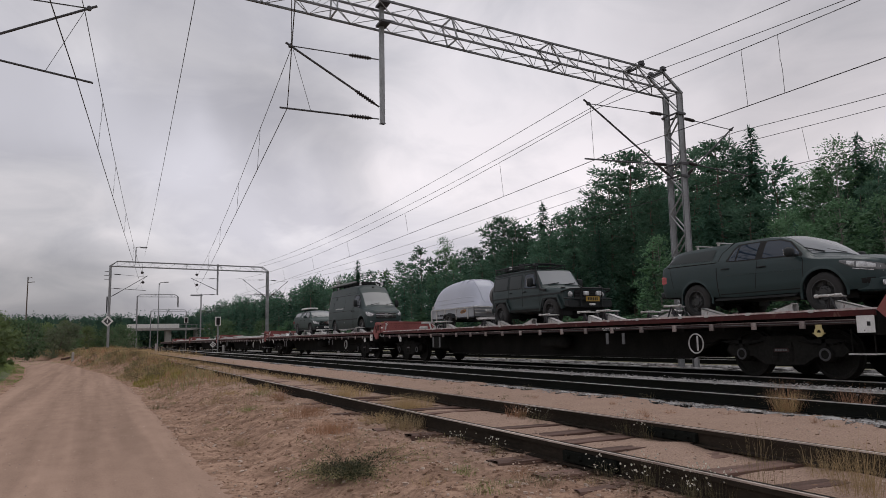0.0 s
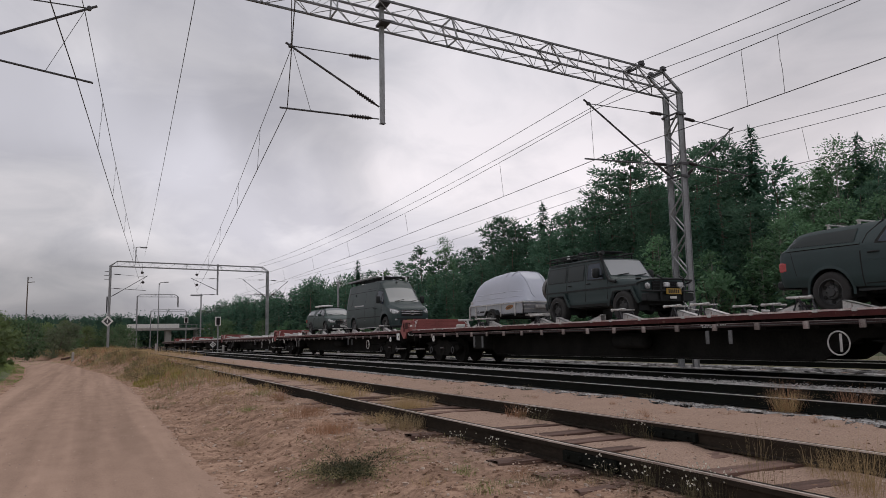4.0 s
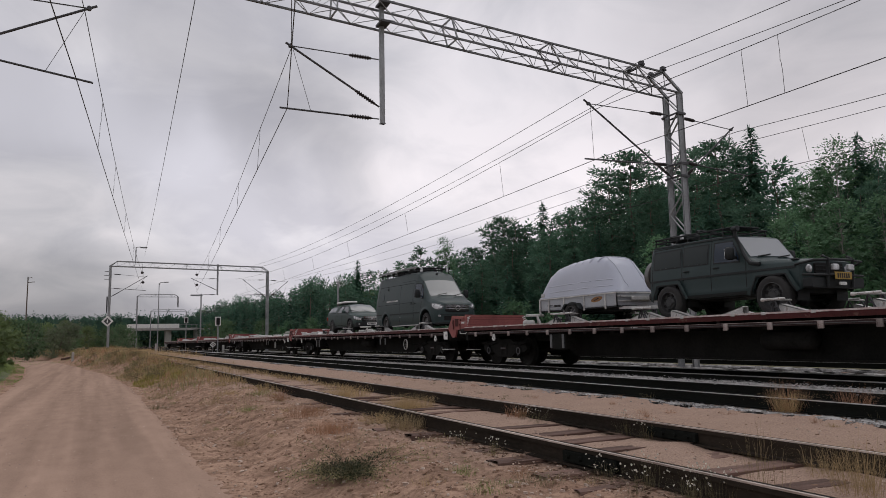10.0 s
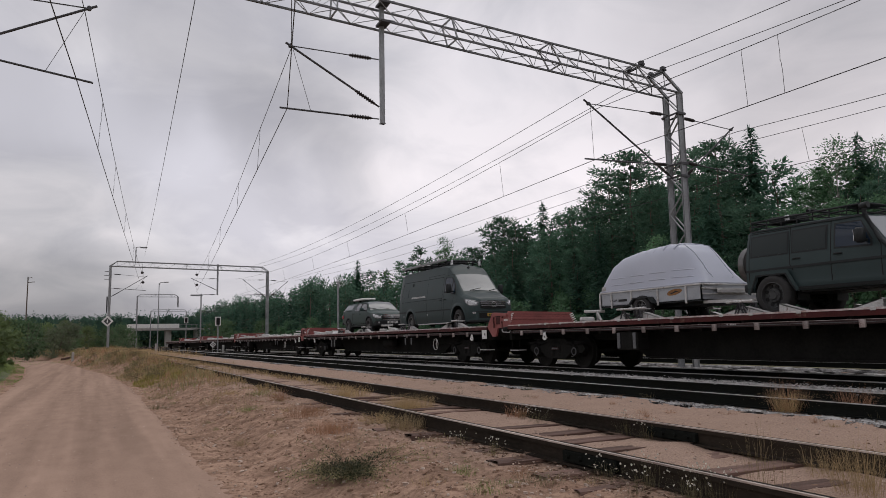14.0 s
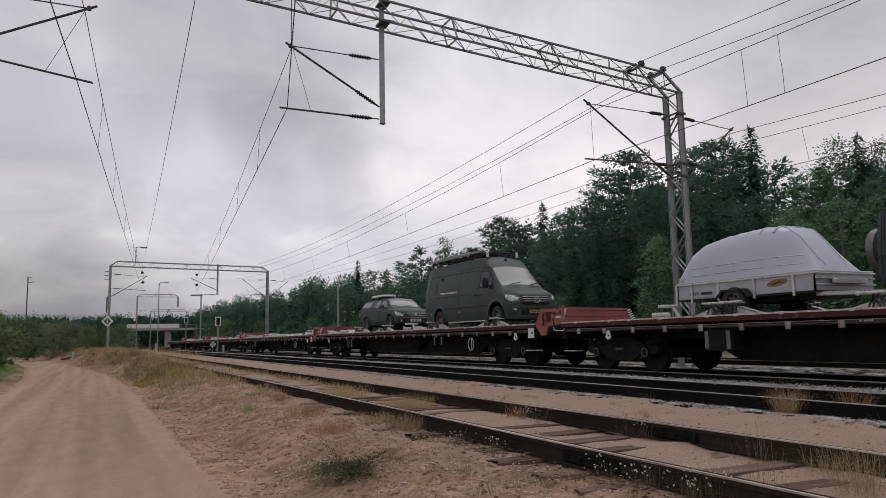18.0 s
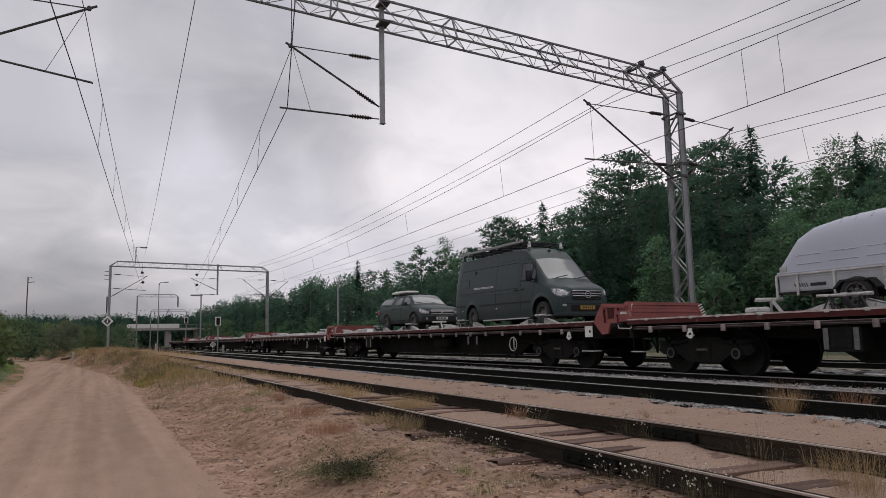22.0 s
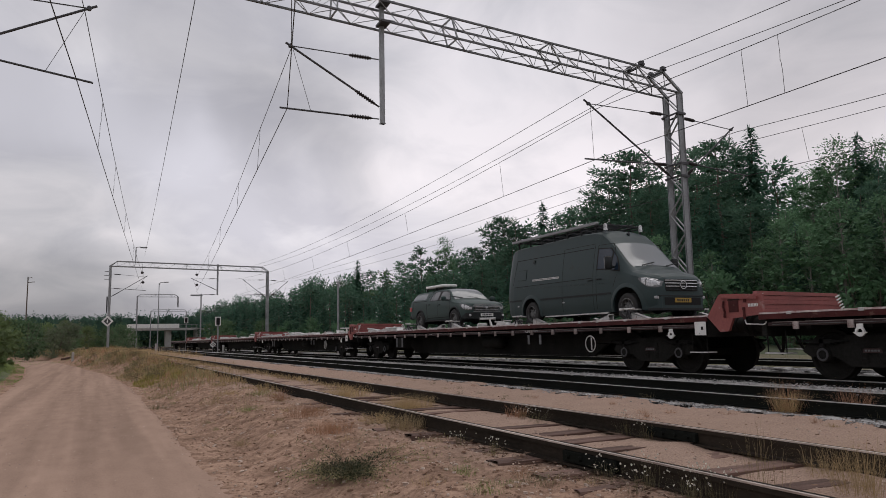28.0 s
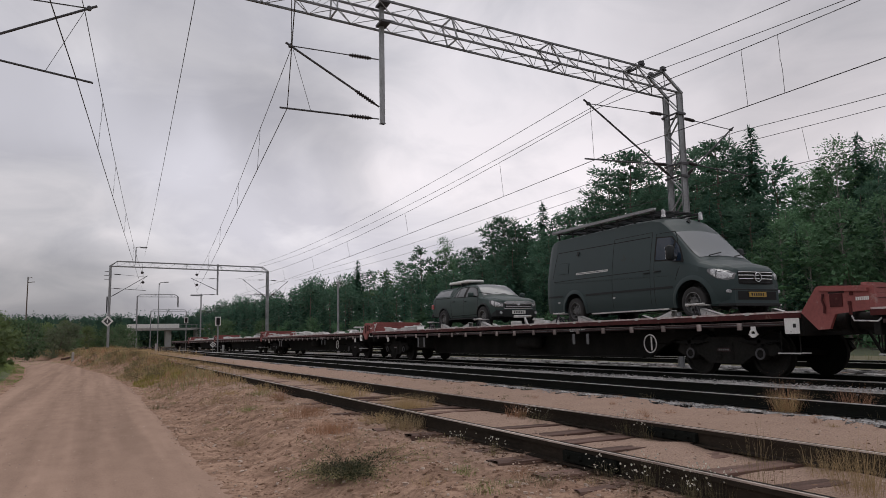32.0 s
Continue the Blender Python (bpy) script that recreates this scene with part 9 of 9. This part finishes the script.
    for i, (name, lab, x, y, r, h, n, mat, lean) in enumerate((
            ("dry_grass_tuft", "fan of tan dry grass beside the dark track", 8.3, 6.72, 0.17, 0.40, 300, DRY_GRASS, 0.95),
            ("dry_grass_tuft", "thin russet seed stalks rising from a tan tuft", 8.32, 6.74, 0.26, 0.62, 90, RED_GRASS, 0.55),
            ("dry_grass_tuft", "thin tan grass beside the dark track", 8.95, 6.25, 0.2, 0.46, 130, RED_GRASS, 0.7),
            ("dry_grass_tuft", "thick tan grass between the rails of the siding", 4.45, 10.6, 0.46, 0.32, 900, DRY_GRASS, 0.5),
            ("dry_grass_tuft", "tan grass between the rails of the siding", 4.3, 13.2, 0.5, 0.30, 800, DRY_GRASS, 0.5),
            ("dry_grass_tuft", "dry grass against the rusty rail", 3.35, 8.0, 0.26, 0.26, 420, PALE_GRASS, 0.6),
            ("dry_grass_tuft", "dry grass against the rusty rail", 3.42, 8.9, 0.26, 0.24, 300, DRY_GRASS, 0.7),
            ("dry_grass_tuft", "reddish grass against the inner rail", 5.02, 8.2, 0.16, 0.24, 140, RED_GRASS, 0.6),
            ("dry_grass_tuft", "reddish dry grass on the sandy bank", 2.55, 8.4, 0.3, 0.22, 380, RED_GRASS, 0.7),
            ("dry_grass_tuft", "russet weed on the sandy bank", 2.75, 10.2, 0.32, 0.28, 340, RED_GRASS, 0.6),
            ("dry_grass_tuft", "small tan tuft on the sandy bank", 1.75, 9.6, 0.16, 0.16, 120, PALE_GRASS, 0.8),
            ("green_tuft", "small green tuft on the sandy bank", 2.3, 12.0, 0.2, 0.14, 120, GREEN_GRASS, 0.8),
            ("green_tuft", "small green tuft in the sand", 2.75, 5.4, 0.12, 0.13, 80, GREEN_GRASS, 0.8),
            ("green_tuft", "small green weed in the sand", 2.55, 4.55, 0.18, 0.10, 110, GREEN_GRASS, 0.9),
            ("green_tuft", "low green weed in the sand", 2.95, 4.5, 0.2, 0.10, 110, WEED, 0.9),
            ("dry_grass_tuft", "dry weed on the sandy bank", 2.95, 12.8, 0.2, 0.3, 120, RED_GRASS, 0.5),
            ("dry_grass_tuft", "pale dry tuft on the sandy bank", 2.1, 14.6, 0.25, 0.24, 140, PALE_GRASS, 0.6),
            ("tall_grass", "tall pale dry grass stalks close to the rail", 3.98, 3.46, 0.16, 0.62, 26, PALE_GRASS, 0.35),
            ("tall_grass", "tall tan dry grass between the rails", 4.62, 3.2, 0.2, 0.5, 150, DRY_GRASS, 0.6),
            ("tall_grass", "dry grass at the inner rail", 4.95, 3.7, 0.18, 0.3, 80, DRY_GRASS, 0.9))):
        tuft(name, lab, x, y, gz(x, y) - 0.01 if x < 8 else -0.165, r, h, int(n * 1.8), mat, 100 + i, 0.0026, lean * 1.15)
    for i, (x, y, h) in enumerate(((3.45, 3.95, 0.26), (3.30, 4.25, 0.22), (3.62, 3.65, 0.2), (5.15, 6.2, 0.28), (5.0, 8.0, 0.2), (4.95, 7.6, 0.24), (3.5, 3.62, 0.22), (3.52, 3.42, 0.26), (3.38, 3.5, 0.2), (3.3, 3.9, 0.2), (3.33, 5.9, 0.16), (3.36, 6.6, 0.15), (5.12, 5.85, 0.22))):
        tuft("white_flowered_weed", "thin weed with tiny white flower heads beside the rail", x, y, -0.18, 0.12, h * 0.9, 40, WEED, 300 + i, 0.0024, 0.7, heads=16)
    for i, (x, y) in enumerate(((8.3, 9.4), (9.9, 6.2), (7.9, 12.5), (8.45, 5.6), (9.4, 5.4))):
        tuft("trackside_weed", "small dull weed in the ballast", x, y, -0.2, 0.12, 0.18, 60, WEED, 400 + i, 0.005, 0.7)
    for i, (x, y, r, n, mat) in enumerate(((1.35, 12.9, 0.3, 150, LITTER), (1.2, 12.0, 0.28, 160, LITTER), (1.6, 15.2, 0.2, 90, LITTER), (1.9, 10.9, 0.2, 80, LITTER), (2.3, 17.5, 0.22, 90, LITTER), (1.25, 16.4, 0.25, 130, WEED),
                                         (2.6, 15.8, 0.3, 220, DRY_GRASS), (2.9, 18.6, 0.32, 240, DRY_GRASS), (2.4, 20.5, 0.35, 240, OLIVE_GRASS), (1.5, 19.2, 0.3, 200, PALE_GRASS), (2.0, 22.5, 0.4, 260, OLIVE_GRASS), (3.0, 14.6, 0.25, 160, OLIVE_GRASS))):
        tuft("dead_weed" if mat == LITTER else "bank_weed", "dark dead weed and roots hanging on the sandy bank" if mat == LITTER else "low dry weed growing on the sandy bank", x, y, gz(x, y) - 0.02, r, 0.06 if mat == LITTER else 0.2, n, mat, 500 + i, 0.005, 1.3)
    rng = random.Random(91)
    for i in range(34):
        y = 5.2 + 16 * rng.random() ** 1.3
        x = rng.uniform(5.5, 7.9)
        tuft("strip_weed", "small dry weed on the sandy strip between the tracks", x, y, gz(x, y) - 0.005, rng.uniform(0.05, 0.13), rng.uniform(0.06, 0.13), 50, rng.choice((DRY_GRASS, RED_GRASS, WEED, RED_GRASS)), 700 + i, 0.003, 1.2)
    for i in range(46):
        y = 4.2 + 15 * rng.random() ** 1.2
        x = rng.uniform(1.5, 3.3)
        tuft("bank_weed", "small dry weed rooted in the sandy bank", x, y, gz(x, y) - 0.005, rng.uniform(0.05, 0.14), rng.uniform(0.05, 0.12), 60, rng.choice((DRY_GRASS, RED_GRASS, OLIVE_GRASS, PALE_GRASS)), 800 + i, 0.003, 1.2)
    weed_bush()
    lit, rg = Mesh(), random.Random(55)
    for i in range(1500):
        y = 3.3 + 16 * rg.random() ** 1.6
        x = rg.uniform(1.3, 3.5) if rg.random() < 0.88 else rg.uniform(3.7, 8.0)
        a = rg.random() * 6.283
        z = ground_z(x, y) if x < 8.2 else -0.19
        card(lit, Vector((x, y, z + 0.004 + rg.random() * 0.01)), Vector((math.cos(a), math.sin(a), rg.uniform(-0.1, 0.35))), Vector((0, 0, 1)), rg.uniform(0.02, 0.09), rg.uniform(0.004, 0.014))
    for i in range(600):
        # dark scraps of bark and dead stems along the foot of the rusty rail
        y = 3.6 + 6.5 * rg.random() ** 1.2
        x = 3.36 + rg.gauss(0, 0.09)
        a = rg.random() * 6.283
        card(lit, Vector((x, y, ground_z(x, y) + 0.01 + rg.random() * 0.03)), Vector((math.cos(a), math.sin(a), rg.uniform(-0.1, 0.3))), rand_dir(rg), rg.uniform(0.03, 0.10), rg.uniform(0.006, 0.018))
    tagged(lit.done("dry_litter", LITTER), "dark dry plant litter strewn over the sand", "litter", kind="stuff")
    # floor of the wood and green verges under the grass
    for nm, x0, x1, y0, y1, mat, lab in (("wood_floor", 25.0, 420, -60, 600, FOREST_FLOOR, "dark mossy floor of the wood"), ("trackside_soil", 18.3, 25.6, -60, 500, KHAKI, "dull khaki grass and soil between the tracks and the wood"), ("verge", -140, -2.85, -60, 500, MOSS, "dark grassy soil beside the road")):
        rows = []
        for y in spread(y0, y1, 0, 60, 1.2, 1.15):
            row = []
            for i in range(24):
                q = i / 23
                a, b = (x0, x1) if x0 > 0 else (min(road_mid(y) - road_half(y) - 0.35, -2.6), x0)
                x = a + (b - a) * q ** 2.2
                row.append((x, y, ground_z(x, y) + (0.02 if mat == KHAKI else 0.035) - 0.09 * (i == 0)))
            rows.append(row)
        tagged(Mesh().grid(rows).done(nm, mat, smooth=60), lab, "ground", kind="structure")


build_woods()
build_plants()
# ---------------------------------------------------------------- the rolling train
def motions():
    times = [float(t) for t in range(33)]
    for ob, x, y, z in MOVERS:
        walk(ob, [(t, pose(x, y - rolled(t), z)) for t in times])
    for ws, y in WHEELSETS:
        walk(ws, [(t / 2, pose(0, y, 0.46, math.degrees(rolled(t / 2) / 0.46))) for t in range(65)])


motions()
